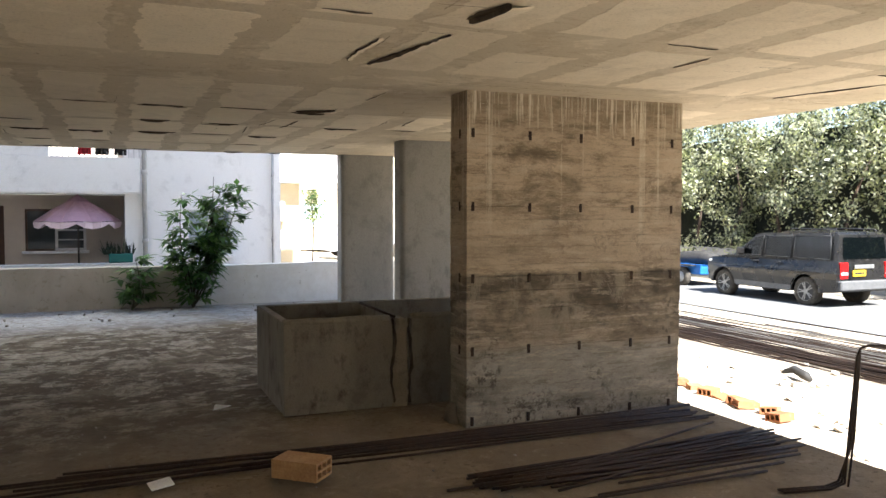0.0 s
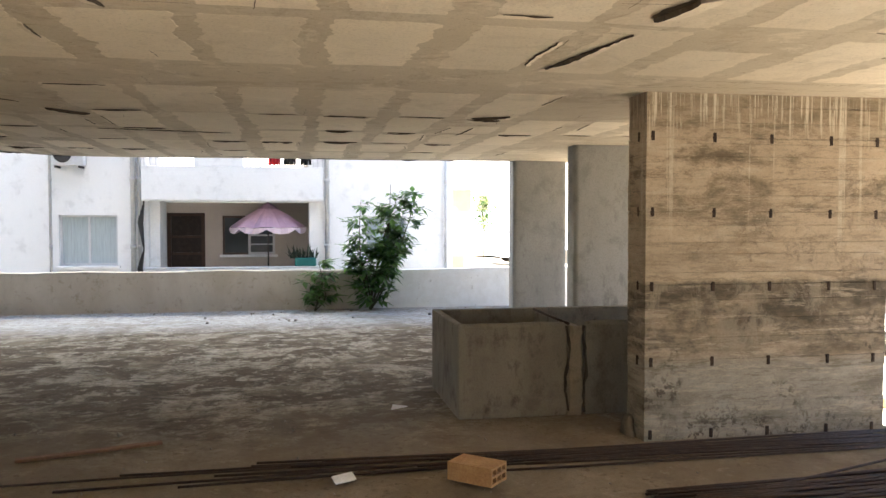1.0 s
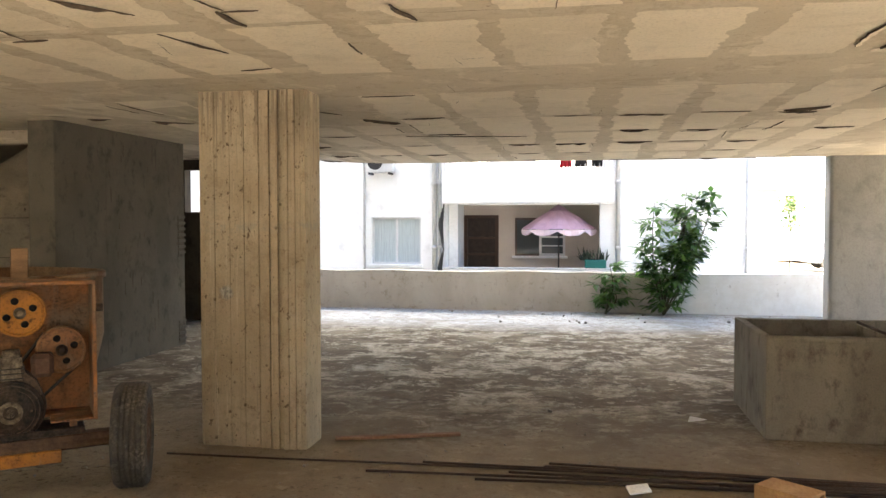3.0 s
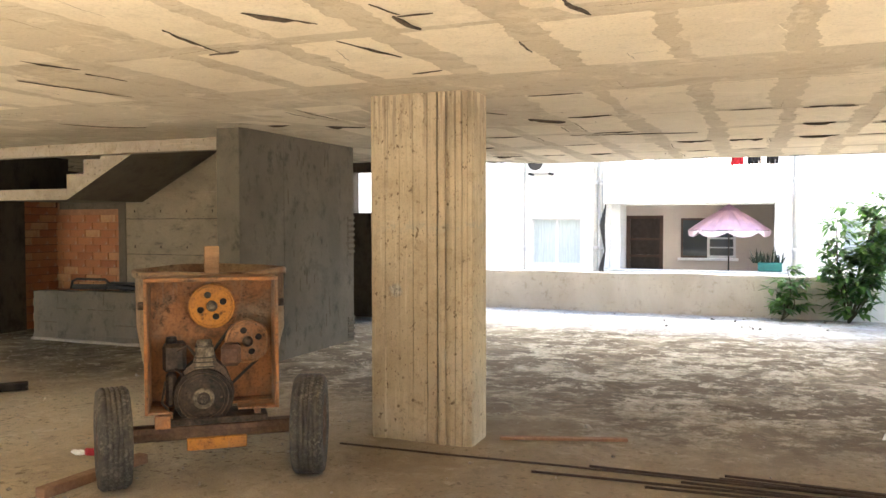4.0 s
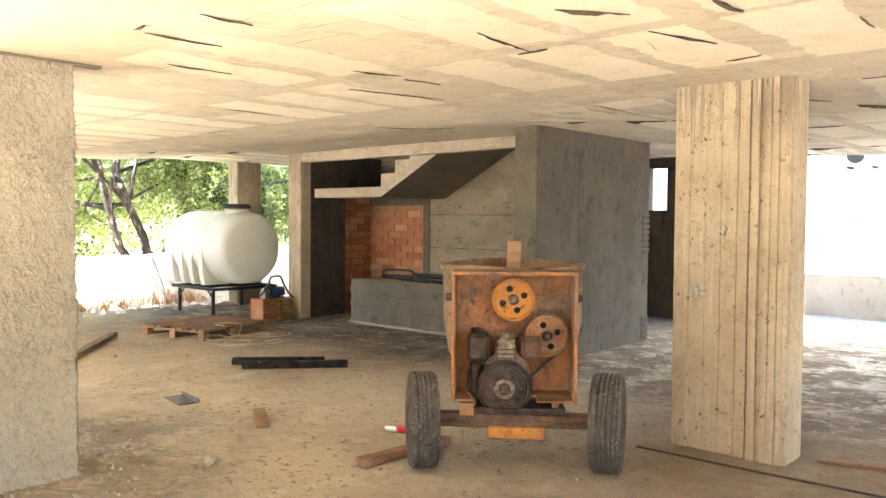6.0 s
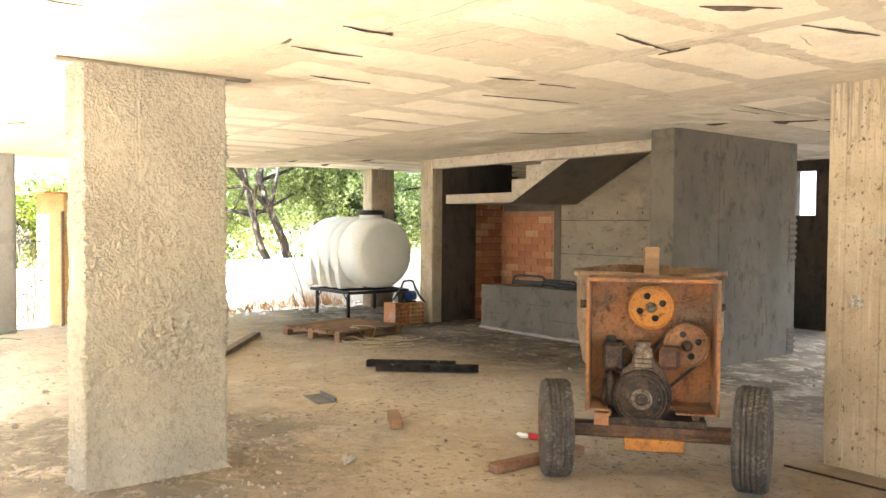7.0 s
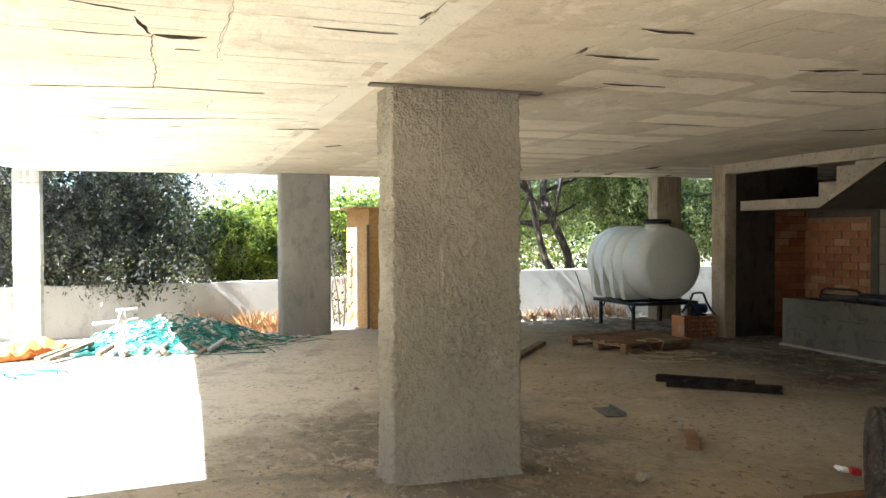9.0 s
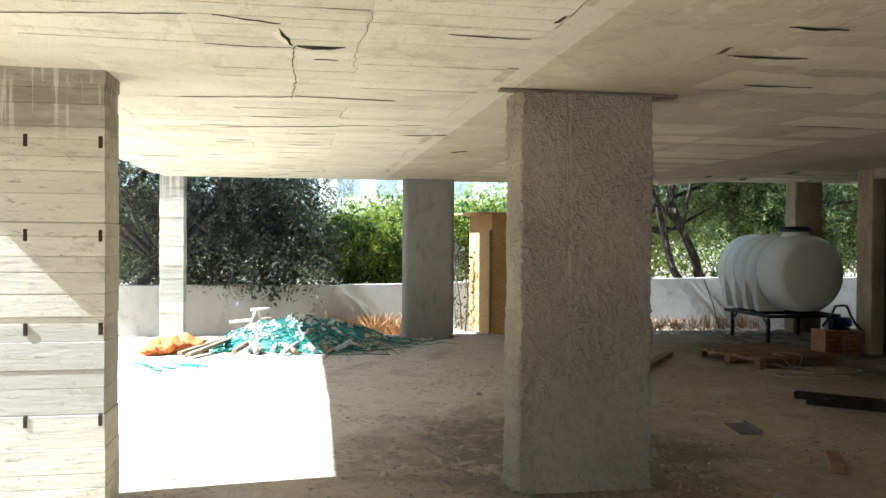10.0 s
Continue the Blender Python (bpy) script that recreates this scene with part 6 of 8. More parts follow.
def make_rebar():
    rng = random.Random(71)
    lab = "rusty dark reinforcing bar lying on the floor"
    # long bars in front of the wide column
    left = [(-3.1, 5.1), (-1.66, 4.98), (-1.34, 5.22), (-0.95, 4.9), (-0.52, 5.33), (-0.55, 5.26), (-0.76, 5.07), (-0.3, 5.18), (-0.4, 4.98), (0.2, 5.25), (0.5, 5.08), (-0.1, 5.3), (0.6, 5.2), (1.2, 5.0), (0.1, 5.12), (0.9, 4.9)]
    for i, (x, y) in enumerate(left):
        bm = BM()
        ye = 5.3 - 0.42 * (i / len(left)) + rng.uniform(-0.03, 0.03)
        if i == 0:
            bar(bm, (x, y, 0.01), (0.95, 5.24, 0.012), 0.008, rng)
        else:
            z = 0.01 + 0.012 * rng.choice((0, 0, 1))
            bar(bm, (x, y, z), (rng.uniform(3.9, 4.2), ye, 0.012 + 0.012 * rng.choice((0, 1))), 0.009, rng)
        whole("reinforcing_bar", bm, M_RUSTBAR, lab, "steel bar", "bars on the floor")
    for i in range(26):
        bm = BM()
        u = i / 25
        x0, xe = rng.choice((1.5, 1.75, 1.95, 2.1)) + rng.uniform(-0.06, 0.06), rng.uniform(3.9, 4.2)
        y0, ye = 4.02 + 0.36 * u + rng.uniform(-0.012, 0.012), 3.98 + 0.62 * u + rng.uniform(-0.015, 0.015)
        if i > 22:
            x0, xe, y0, ye = 1.9 + 0.2 * (i - 22), 3.3 + 0.2 * (i - 22), 3.62 + 0.09 * (i - 22), 3.7 + 0.06 * (i - 22)
        if i % 9 == 4:
            y0, ye = y0 - 0.16, ye + 0.2
        bar(bm, (x0, y0, 0.01 + 0.013 * (i % 3)), (xe, ye, 0.01 + 0.013 * ((i + 1) % 3)), 0.009, rng, 0.006)
        whole("reinforcing_bar", bm, M_RUSTBAR, lab, "steel bar", "bars on the floor")
    # bent bars that stand at the slab edge
    for k in range(3):
        bm = BM()
        o = 0.022 * k
        tube(bm, [(3.3, 3.43 + o, 0.012), (3.6, 3.37 + o, 0.012), (3.68, 3.35 + o, 0.04), (3.69 + o, 3.34, 0.3), (3.73 + o * 0.5, 3.33, 0.78), (3.74, 3.32, 0.83), (3.8, 3.3, 0.845), (4.3, 3.2, 0.82 - o)], 0.008, 6)
        whole("bent_bar", bm, M_RUSTBAR, "bent reinforcing bars standing at the slab edge", "steel bar", "bent bars")
    bm = BM()
    tube(bm, [(3.72, 3.36, 0.012), (3.74, 3.345, 0.3), (3.75, 3.34, 0.8)], 0.007, 6)
    whole("bent_bar", bm, M_RUSTBAR, "bent reinforcing bars standing at the slab edge", "steel bar", "bent bars")
    # bars stacked on the sunny ground outside
    for i in range(104):
        bm = BM()
        bundle = i % 4
        x = (8.35, 8.75, 9.9, 0)[bundle] + rng.gauss(0, (0.1, 0.16, 0.35, 0)[bundle]) if bundle < 3 else rng.uniform(7.9, 12.0)
        y0, y1 = rng.uniform(2.0, 5.0), rng.uniform(12.0, 16.0)
        k = rng.uniform(-0.25, 0.25)
        pts = []
        for t in range(7):
            xx, yy = x + k * (t / 6 - 0.5) + 0.04 * math.sin(t + i), y0 + (y1 - y0) * t / 6
            pts.append((xx, yy, ground_z(xx, yy) + 0.02 + (0.1 if bundle < 2 else 0.04) * rng.random()))
        tube(bm, pts, 0.009, 5)
        whole("reinforcing_bar", bm, M_RUSTBAR if bundle < 2 or i % 3 else M_SUNBAR, "reinforcing bar on the sunlit ground outside", "steel bar", "bars outside")


make_rebar()


def hollow_brick(name, m, label, group, size=(0.29, 0.19, 0.135), holes=(3, 2), material=None):
    """A clay block with open cells on its end."""
    ob = thing(name, m, label, "brick", group)
    L, W, H = size
    nx, nz = holes
    t = 0.014
    cw, ch = (W - t * (nx + 1)) / nx, (H - t * (nz + 1)) / nz
    ys, zs = [0.0], [0.0]
    for _ in range(nx):
        ys += [ys[-1] + t, ys[-1] + t + cw]
    for _ in range(nz):
        zs += [zs[-1] + t, zs[-1] + t + ch]
    ys.append(W)
    zs.append(H)
    bm = BM()
    grid = {(i, j, k): bm.verts.new((L * k, y, z)) for i, y in enumerate(ys) for j, z in enumerate(zs) for k in (0, 1)}

    def clay(i, j):
        return 0 <= i < len(ys) - 1 and 0 <= j < len(zs) - 1 and not (i % 2 and j % 2)

    for i in range(len(ys) - 1):
        for j in range(len(zs) - 1):
            if not clay(i, j):
                continue
            for k in (0, 1):
                q = [grid[i, j, k], grid[i, j + 1, k], grid[i + 1, j + 1, k], grid[i + 1, j, k]]
                bm.faces.new(q if k == 0 else q[::-1])
            for di, dj, e0, e1 in ((-1, 0, (i, j), (i, j + 1)), (1, 0, (i + 1, j + 1), (i + 1, j)), (0, -1, (i + 1, j), (i, j)), (0, 1, (i, j + 1), (i + 1, j + 1))):
                if not clay(i + di, j + dj):
                    bm.faces.new((grid[e0[0], e0[1], 0], grid[e0[0], e0[1], 1], grid[e1[0], e1[1], 1], grid[e1[0], e1[1], 0]))
    part("shell", bm, material or M_BRICK, ob)
    # dark plate across the cells that stands in for the shade deep inside
    bm = BM()
    box(bm, L * 0.4, L * 0.45, t, W - t, t, H - t)
    part("cell_shade", bm, M_BRICKHOLE, ob)
    return ob


def make_small_floor_things():
    hollow_brick("hollow_brick", pose(0.63, 4.72, 0.034, 0, 0, -42), "buff hollow clay brick lying on the bars", "loose bricks", (0.3, 0.19, 0.11), (3, 2), M_BUFFBRICK)
    bm = BM()
    box(bm, -0.065, 0.065, -0.05, 0.05, 0.022, 0.034, 0.003, pose(0.02, 4.84, 0.012, 8, -6, 12))
    whole("tile", bm, M_WHITE, "broken white tile on the bars", "tile")
    # long thin plank beside the boarded column
    bm = BM()
    box(bm, 0, 0.92, -0.025, 0.025, 0.004, 0.026, 0.003, pose(-2.08, 5.64, 0, 0, 0, 17.6))
    whole("plank", bm, M_WOODRED, "reddish timber batten on the floor", "plank")
    # tarred boards
    for a, b, w, z in (((-7.78, 4.9), (-7.12, 5.62), 0.1, 0.004), ((-7.5, 4.84), (-6.78, 5.66), 0.11, 0.006)):
        bm = BM()
        d = Vector((b[0] - a[0], b[1] - a[1], 0))
        box(bm, 0, d.length, -w / 2, w / 2, 0, 0.07, 0.006, pose(a[0], a[1], z, 0, 0, math.degrees(math.atan2(d.y, d.x))))
        whole("tarred_plank", bm, M_TARWOOD, "black tarred timber plank on the floor", "plank", "tarred planks")
    # plate, offcut, plank under the wheel, plank behind the rendered column
    bm = BM()
    m = pose(-6.65, 3.655, 0, 0, 0, -10)
    box(bm, -0.185, 0.185, -0.085, 0.085, 0.004, 0.012, 0.003, m)
    box(bm, -0.185, 0.185, 0.085, 0.097, 0.004, 0.034, 0.003, m @ pose(0, 0, 0, 3, 0, 1.5))
    whole("scrap_plate", bm, M_SCRAP, "bent grey metal offcut plate on the floor", "scrap")
    # knob of set mortar
    bm = BM()
    bmesh.ops.create_icosphere(bm, subdivisions=3, radius=0.05, matrix=pose(-4.92, 2.89, 0.014, 0, 0, 25) @ Matrix.Diagonal((0.8, 1.35, 0.55, 1)))
    for v in bm.verts:
        v.co += v.normal * (0.018 * noise.noise(v.co * 22) + 0.006 * noise.noise(v.co * 70))
        v.co.z = max(v.co.z, 0.003)
    whole("mortar_lump", bm, M_MORTAR, "grey lump of set mortar on the floor", "rubble")
    bm = BM()
    box(bm, -0.17, 0.17, -0.045, 0.045, 0.003, 0.075, 0.004, pose(-5.535, 3.7, 0, 0, 0, 150))
    whole("timber_offcut", bm, M_WOOD, "short sawn timber block on the floor", "timber")
    bm = BM()
    box(bm, 0.03, 0.8, 0.0, 0.08, 0.003, 0.062, 0.004, pose(-4.12, 3.455, 0, 0, 0, 86))
    whole("plank", bm, M_WOODRED, "brown plank chocking the mixer wheel", "plank")
    bm = BM()
    d = Vector((-1.25, 1.0, 0))
    box(bm, -0.4, d.length, -0.05, 0.05, 0.003, 0.06, 0.004, pose(-9.4, 3.95, 0, 0, 0, math.degrees(math.atan2(d.y, d.x))))
    whole("plank", bm, M_OLDWOOD, "grey weathered plank on the floor", "plank")
    # crushed carton: white and red
    bm = BM()
    bmesh.ops.create_icosphere(bm, subdivisions=2, radius=0.04, matrix=Matrix.Translation((-4.63, 4.21, 0.024)) @ Matrix.Diagonal((1.25, 0.85, 0.5, 1)))
    for v in bm.verts:
        v.co += v.normal * 0.02 * noise.noise(v.co * 30)
        v.co.z = max(v.co.z, 0.003)
    whole("carton", bm, M_WHITE, "crushed white carton on the floor", "litter")
    bm = BM()
    box(bm, -0.03, 0.04, -0.025, 0.025, 0, 0.045, 0.008, pose(-4.56, 4.24, 0.004, 0, 12, 60))
    whole("carton", bm, simple("red_print", (0.5, 0.03, 0.04, 1), (0.4, 0.02, 0.03, 1), 20, 0.6), "crushed red carton on the floor", "litter")
    # paper scrap near the trough
    bm = BM()
    vs = [bm.verts.new(v) for v in ((0.5, 6.58, 0.012), (0.64, 6.6, 0.03), (0.66, 6.7, 0.012), (0.53, 6.69, 0.035))]
    bm.faces.new(vs)
    bmesh.ops.solidify(bm, geom=bm.faces, thickness=0.002)
    whole("paper_scrap", bm, M_WHITE, "crumpled white paper scrap on the floor", "litter")
    # crumbs of mortar and grit
    rng = random.Random(77)
    bm = BM()
    for i in range(340):
        if i >= 170:
            a, d = rng.uniform(0, 6.283), 0.3 + rng.expovariate(1.8)
            x, y = -5.5 + 0.8 * d * math.cos(a), 1.8 + 1.3 * d * math.sin(a)
            if -5.75 < x < -5.32 and 1.3 < y < 2.3 or not -2.3 < y < 6:
                continue
        elif rng.random() < 0.5:
            x, y = rng.uniform(-9, 0.5), rng.uniform(3.0, 6.5)
        elif rng.random() < 0.5:
            x, y = rng.uniform(-5, 3.4), rng.uniform(12.3, 14.15)
        else:
            x, y = rng.uniform(-12.5, 3), rng.uniform(0.6, 12)
        s = rng.uniform(0.004, 0.013) * (2.2 if y > 12 else 0.6 if i >= 170 else 1)
        bmesh.ops.create_icosphere(bm, subdivisions=1, radius=s, matrix=Matrix.Translation((x, y, s * 0.4)) @ Euler((rng.random() * 3, rng.random() * 3, 0)).to_matrix().to_4x4() @ Matrix.Diagonal((1, rng.uniform(0.6, 1.4), rng.uniform(0.4, 0.8), 1)))
    whole("rubble_crumbs", bm, M_MORTAR, "crumbs of mortar and grit strewn over the floor", "rubble", kind="stuff")


M_SCRAP = simple("dusty_sheet_metal", (0.15, 0.14, 0.125, 1), (0.1, 0.095, 0.085, 1), 9, 0.55, 0.3)
M_WOODRED = simple("reddish_batten", (0.25, 0.14, 0.08, 1), (0.17, 0.09, 0.05, 1), 6, 0.85)
make_small_floor_things()


# ---- the concrete mixer ----
def rusty_paint(name, paint, rust, grime, worn):
    m = Mat(name, 0.7, 0.1, 0.25)
    n1, n2, n3, n4 = m.noise(4, 7, 0.75, distort=0.4), m.noise(12, 6, 0.8), m.noise(2.2, 5, 0.65), m.noise(60, 3, 0.6)
    c = m.mix(m.ramp(n1, worn, worn + 0.16), paint, rust)
    c = m.mix(m.ramp(n3, 0.48, 0.64, 0, 0.85), c, grime)
    c = m.mix(m.ramp(n2, 0.56, 0.66, 0, 0.8), c, (0.04, 0.024, 0.016, 1))
    c = m.mix(m.ramp(m.noise(9, 4, 0.7, (1.4, 1.4, 0.12)), 0.6, 0.7, 0, 0.4), c, (0.2, 0.16, 0.12, 1))
    c = m.mix(m.ramp(n4, 0.34, 0.5, 0.35, 0), c, (0.03, 0.018, 0.012, 1))
    return m.done(c, m.math("ADD", n2, m.math("MULTIPLY", n4, 0.5)), 0.5, 0.004)


M_ORANGE = rusty_paint("worn_orange_paint", (0.29, 0.132, 0.056, 1), (0.11, 0.056, 0.03, 1), (0.19, 0.15, 0.105, 1), 0.48)
M_CRUST = rusty_paint("crusted_tub", (0.23, 0.155, 0.09, 1), (0.13, 0.066, 0.033, 1), (0.17, 0.115, 0.07, 1), 0.46)
M_RIMORANGE = rusty_paint("orange_edge_paint", (0.28, 0.115, 0.035, 1), (0.15, 0.066, 0.03, 1), (0.13, 0.085, 0.055, 1), 0.5)
M_PULLEY = rusty_paint("orange_yellow_casting", (0.36, 0.15, 0.026, 1), (0.24, 0.09, 0.022, 1), (0.22, 0.1, 0.035, 1), 0.52)
M_PULLEYOLD = rusty_paint("scuffed_orange_casting", (0.25, 0.125, 0.055, 1), (0.15, 0.075, 0.037, 1), (0.18, 0.14, 0.1, 1), 0.46)
M_DUSTCAP = simple("pale_dusty_alloy", (0.24, 0.195, 0.135, 1), (0.075, 0.053, 0.035, 1), 26, 0.8, 0.0, dark=0.4)
M_ENGINE = simple("oily_cast_iron", (0.007, 0.005, 0.004, 1), (0.085, 0.053, 0.032, 1), 13, 0.65, 0.0, bump=0.5, dark=0.4, spec=0.3)
M_ENGINEPALE = simple("dusty_grey_casting", (0.05, 0.04, 0.03, 1), (0.018, 0.013, 0.009, 1), 22, 0.6, 0.0, dark=0.5)
M_GREASE = simple("rust_brown_casting", (0.14, 0.085, 0.05, 1), (0.035, 0.023, 0.015, 1), 20, 0.6, 0.2, dark=0.5)
def tyre_material():
    m = Mat("worn_rubber", 0.85, 0, 0.2)
    n1, n2 = m.noise(9, 5, 0.7), m.noise(45, 5, 0.75)
    c = m.mix(m.ramp(n1, 0.35, 0.65), (0.034, 0.03, 0.026, 1), (0.066, 0.057, 0.046, 1))
    c = m.mix(m.math("MULTIPLY", m.ramp(n2, 0.47, 0.62, 0, 0.65), m.ramp(m.noise(5, 4, 0.6), 0.36, 0.6)), c, (0.2, 0.18, 0.145, 1))
    return m.done(c, m.math("ADD", n1, n2), 0.4, 0.004)


M_TYRE = tyre_material()
M_AXLE = simple("rusty_brown_steel", (0.07, 0.04, 0.026, 1), (0.12, 0.07, 0.042, 1), 10, 0.75, 0.2)


def wheel(parent, x, y, r, w, tilt):
    wm = pose(x, y, r, 0, 90, tilt)
    bm = BM()
    prof = [(r * 0.58, -w * 0.42), (r * 0.75, -w * 0.5), (r * 0.93, -w * 0.47), (r * 0.985, -w * 0.38)]
    for k in range(5):
        a = -w * 0.36 + w * 0.72 * k / 5
        b = a + w * 0.72 / 5
        prof += [(r, a + 0.004), (r, b - 0.006), (r - 0.009, b - 0.004), (r - 0.009, b + 0.002)]
    prof += [(r * 0.985, w * 0.38), (r * 0.93, w * 0.47), (r * 0.75, w * 0.5), (r * 0.58, w * 0.42)]
    lathe(bm, prof, wm, 40, False)
    ty = part("wheel", bm, M_TYRE, parent, "worn dusty car tyre")
    bm = BM()
    lathe(bm, [(0.03, -w * 0.46), (r * 0.3, -w * 0.3), (r * 0.5, -w * 0.25), (r * 0.6, -w * 0.44), (r * 0.6, w * 0.44), (r * 0.5, w * 0.25), (r * 0.3, w * 0.3), (0.03, w * 0.46)], wm, 24)
    part("rim", bm, M_AXLE, ty)
    return ty


def spoked_pulley(parent, u, y, z, r, mat, hub):
    """A belt pulley: a disc with four round holes and a grooved rim."""
    bm = BM()
    seg, front = 48, []
    hole_r, hole_d = r * 0.155, r * 0.52
    # disc sectors around four holes: each quarter is a ring of quads from the hole out to the quarter's border
    for q in range(4):
        a0 = math.pi / 2 * q + 0.35
        c = (hole_d * math.cos(a0), hole_d * math.sin(a0))
        n = 24
        inner, outer = [], []
        for k in range(n):
            t = 2 * math.pi * k / n
            dx, dz = math.cos(t), math.sin(t)
            inner.append((c[0] + hole_r * dx, c[1] + hole_r * dz))
            lo, hi = hole_r, 2 * r
            for _ in range(24):
                m = (lo + hi) / 2
                px, pz = c[0] + m * dx, c[1] + m * dz
                ang = (math.atan2(pz, px) - a0 + math.pi) % (2 * math.pi) - math.pi
                if math.hypot(px, pz) < r * 0.9 and abs(ang) <= math.pi / 4 and (abs(ang) < math.pi / 4):
                    lo = m
                else:
                    hi = m
            outer.append((c[0] + lo * dx, c[1] + lo * dz))
        vi = [bm.verts.new((u + p[0], y, z + p[1])) for p in inner]
        vo = [bm.verts.new((u + p[0], y, z + p[1])) for p in outer]
        vb = [bm.verts.new((u + p[0], y + 0.03, z + p[1])) for p in inner]
        for k in range(n):
            e = (k + 1) % n
            bm.faces.new((vi[k], vi[e], vo[e], vo[k]))
            bm.faces.new((vi[e], vi[k], vb[k], vb[e]))
    disc_m = pose(u, y, z, 90, 0, 0)
    lathe(bm, [(r * 0.86, 0.0), (r * 0.9, 0.012), (r, 0.012), (r, -0.004), (r * 0.93, -0.016), (r, -0.03), (r, -0.045), (r * 0.86, -0.045)], disc_m, seg, False)
    pl = part("pulley", bm, mat, parent)
    # dark disc that stands in for the shade seen through the holes
    bm = BM()
    lathe(bm, [(r * 0.84, -0.044), (r * 0.84, -0.034), (r * 0.02, -0.034)], disc_m, 28, False)
    part("pulley_hole_shade", bm, M_DARK, pl)
    bm = BM()
    lathe(bm, [(r * 0.24, -0.02), (r * 0.24, 0.02), (r * 0.17, 0.03), (r * 0.17, 0.045), (r * 0.06, 0.05)], disc_m, 20)
    part("hub", bm, hub, pl)
    return pl


def make_mixer():
    ob = thing("concrete_mixer", pose(-3.85, 3.72, 0, 0, 0, 38.4), "rusty orange concrete mixer with engine on two car wheels", "concrete mixer")
    wheel(ob, 0.0, 0.09, 0.302, 0.19, 10)
    wheel(ob, 1.165, 0.06, 0.312, 0.2, -13)
    bm = BM()
    tube(bm, [(0.02, 0.1, 0.3), (1.15, 0.1, 0.3)], 0.045, 8)
    box(bm, 0.1, 1.07, 0.06, 0.15, 0.27, 0.35, 0.006)
    part("axle", bm, M_AXLE, ob, "rusty brown axle beam")
    bm = BM()
    box(bm, 0.42, 0.775, 0.035, 0.075, 0.2, 0.275, 0.006)
    part("tail_plate", bm, M_PULLEY, ob, "flaking orange plate")
    bm = BM()
    box(bm, 0.27, 0.9, 0.02, 0.3, 0.36, 0.4, 0.005)
    part("engine_bed", bm, M_ENGINE, ob)
    bm = BM()
    box(bm, 0.24, 0.33, 0.0, 0.08, 0.352, 0.43, 0.004)
    part("bracket", bm, M_ORANGE, ob)
    bm = BM()
    box(bm, 0.209, 0.945, 0.16, 0.3, 0.445, 0.459, 0.003)
    box(bm, 0.72, 0.945, -0.014, 0.158, 0.445, 0.457, 0.003)
    box(bm, 0.209, 0.315, -0.014, 0.158, 0.445, 0.457, 0.003)
    box(bm, 0.3, 0.34, 0.05, 0.28, 0.401, 0.444)
    box(bm, 0.82, 0.86, 0.05, 0.28, 0.401, 0.444)
    part("bottom_plate", bm, M_ORANGE, ob)
    # the open steel housing
    y0, y1 = -0.02, 0.3
    bm = BM()
    box(bm, 0.2, 0.96, y1, y1 + 0.012, 0.445, 1.25)
    part("back_plate", bm, M_ORANGE, ob)
    for x in (0.195, 0.945):
        bm = BM()
        box(bm, x, x + 0.014, y0 + 0.006, y1, 0.445, 1.25)
        part("side_plate", bm, M_ORANGE, ob)
    bm = BM()
    box(bm, 0.209, 0.945, y0 + 0.006, y1, 1.236, 1.25)
    part("top_plate", bm, M_ORANGE, ob)
    bm = BM()
    box(bm, 0.188, 0.966, y0 - 0.008, y0 + 0.005, 1.232, 1.256, 0.004)
    box(bm, 0.188, 0.208, y0 - 0.008, y0 + 0.005, 0.445, 1.231, 0.004)
    box(bm, 0.947, 0.966, y0 - 0.008, y0 + 0.005, 0.445, 1.231, 0.004)
    part("front_frame", bm, M_RIMORANGE, ob, "bright orange edge frame")
    # pulleys and belt
    spoked_pulley(ob, 0.575, 0.2, 1.062, 0.14, M_PULLEY, M_DUSTCAP)
    spoked_pulley(ob, 0.79, 0.17, 0.835, 0.138, M_PULLEYOLD, M_ENGINE)
    bm = BM()
    for s in (-1, 1):
        tube(bm, [(0.79 + 0.09 * s, 0.22, 0.835 - 0.1 * s), (0.54 + 0.06 * s, 0.22, 0.56 - 0.08 * s)], 0.01, 6)
    part("belt", bm, M_DARK, ob, "black drive belt")
    # engine: flywheel cowl, cylinder, tank, silencer
    em = pose(0.52, 0.14, 0.52, 90, 0, 0)
    bm = BM()
    lathe(bm, [(0.175, -0.16), (0.185, -0.02), (0.18, 0.05), (0.16, 0.09), (0.15, 0.085), (0.13, 0.11), (0.1, 0.105), (0.085, 0.12), (0.04, 0.125), (0.03, 0.14), (0.01, 0.14)], em, 32)
    eng = part("engine", bm, M_ENGINE, ob, "greasy black single-cylinder engine")
    bm = BM()
    lathe(bm, [(0.066, 0.0), (0.064, 0.124), (0.052, 0.134), (0.05, 0.124), (0.036, 0.128), (0.026, 0.14), (0.008, 0.14)], em, 24)
    part("starter_cup", bm, M_DUSTCAP, eng, "dusty grey pull-start cup")
    for k in range(3):
        bm = BM()
        r = 0.125 + 0.022 * k
        lathe(bm, [(r - 0.004, 0.1 - 0.008 * k), (r, 0.118 - 0.01 * k), (r + 0.004, 0.1 - 0.008 * k)], em, 32)
        part("cowl_ring", bm, M_GREASE if k < 2 else M_ENGINE, eng)
    for k in range(11):
        a = 2 * math.pi * k / 11
        bm = BM()
        box(bm, -0.009, 0.009, -0.004, 0.006, -0.016, 0.016, 0.003, pose(0.52 + 0.104 * math.cos(a), 0.037, 0.52 + 0.104 * math.sin(a), 0, math.degrees(-a) + 90))
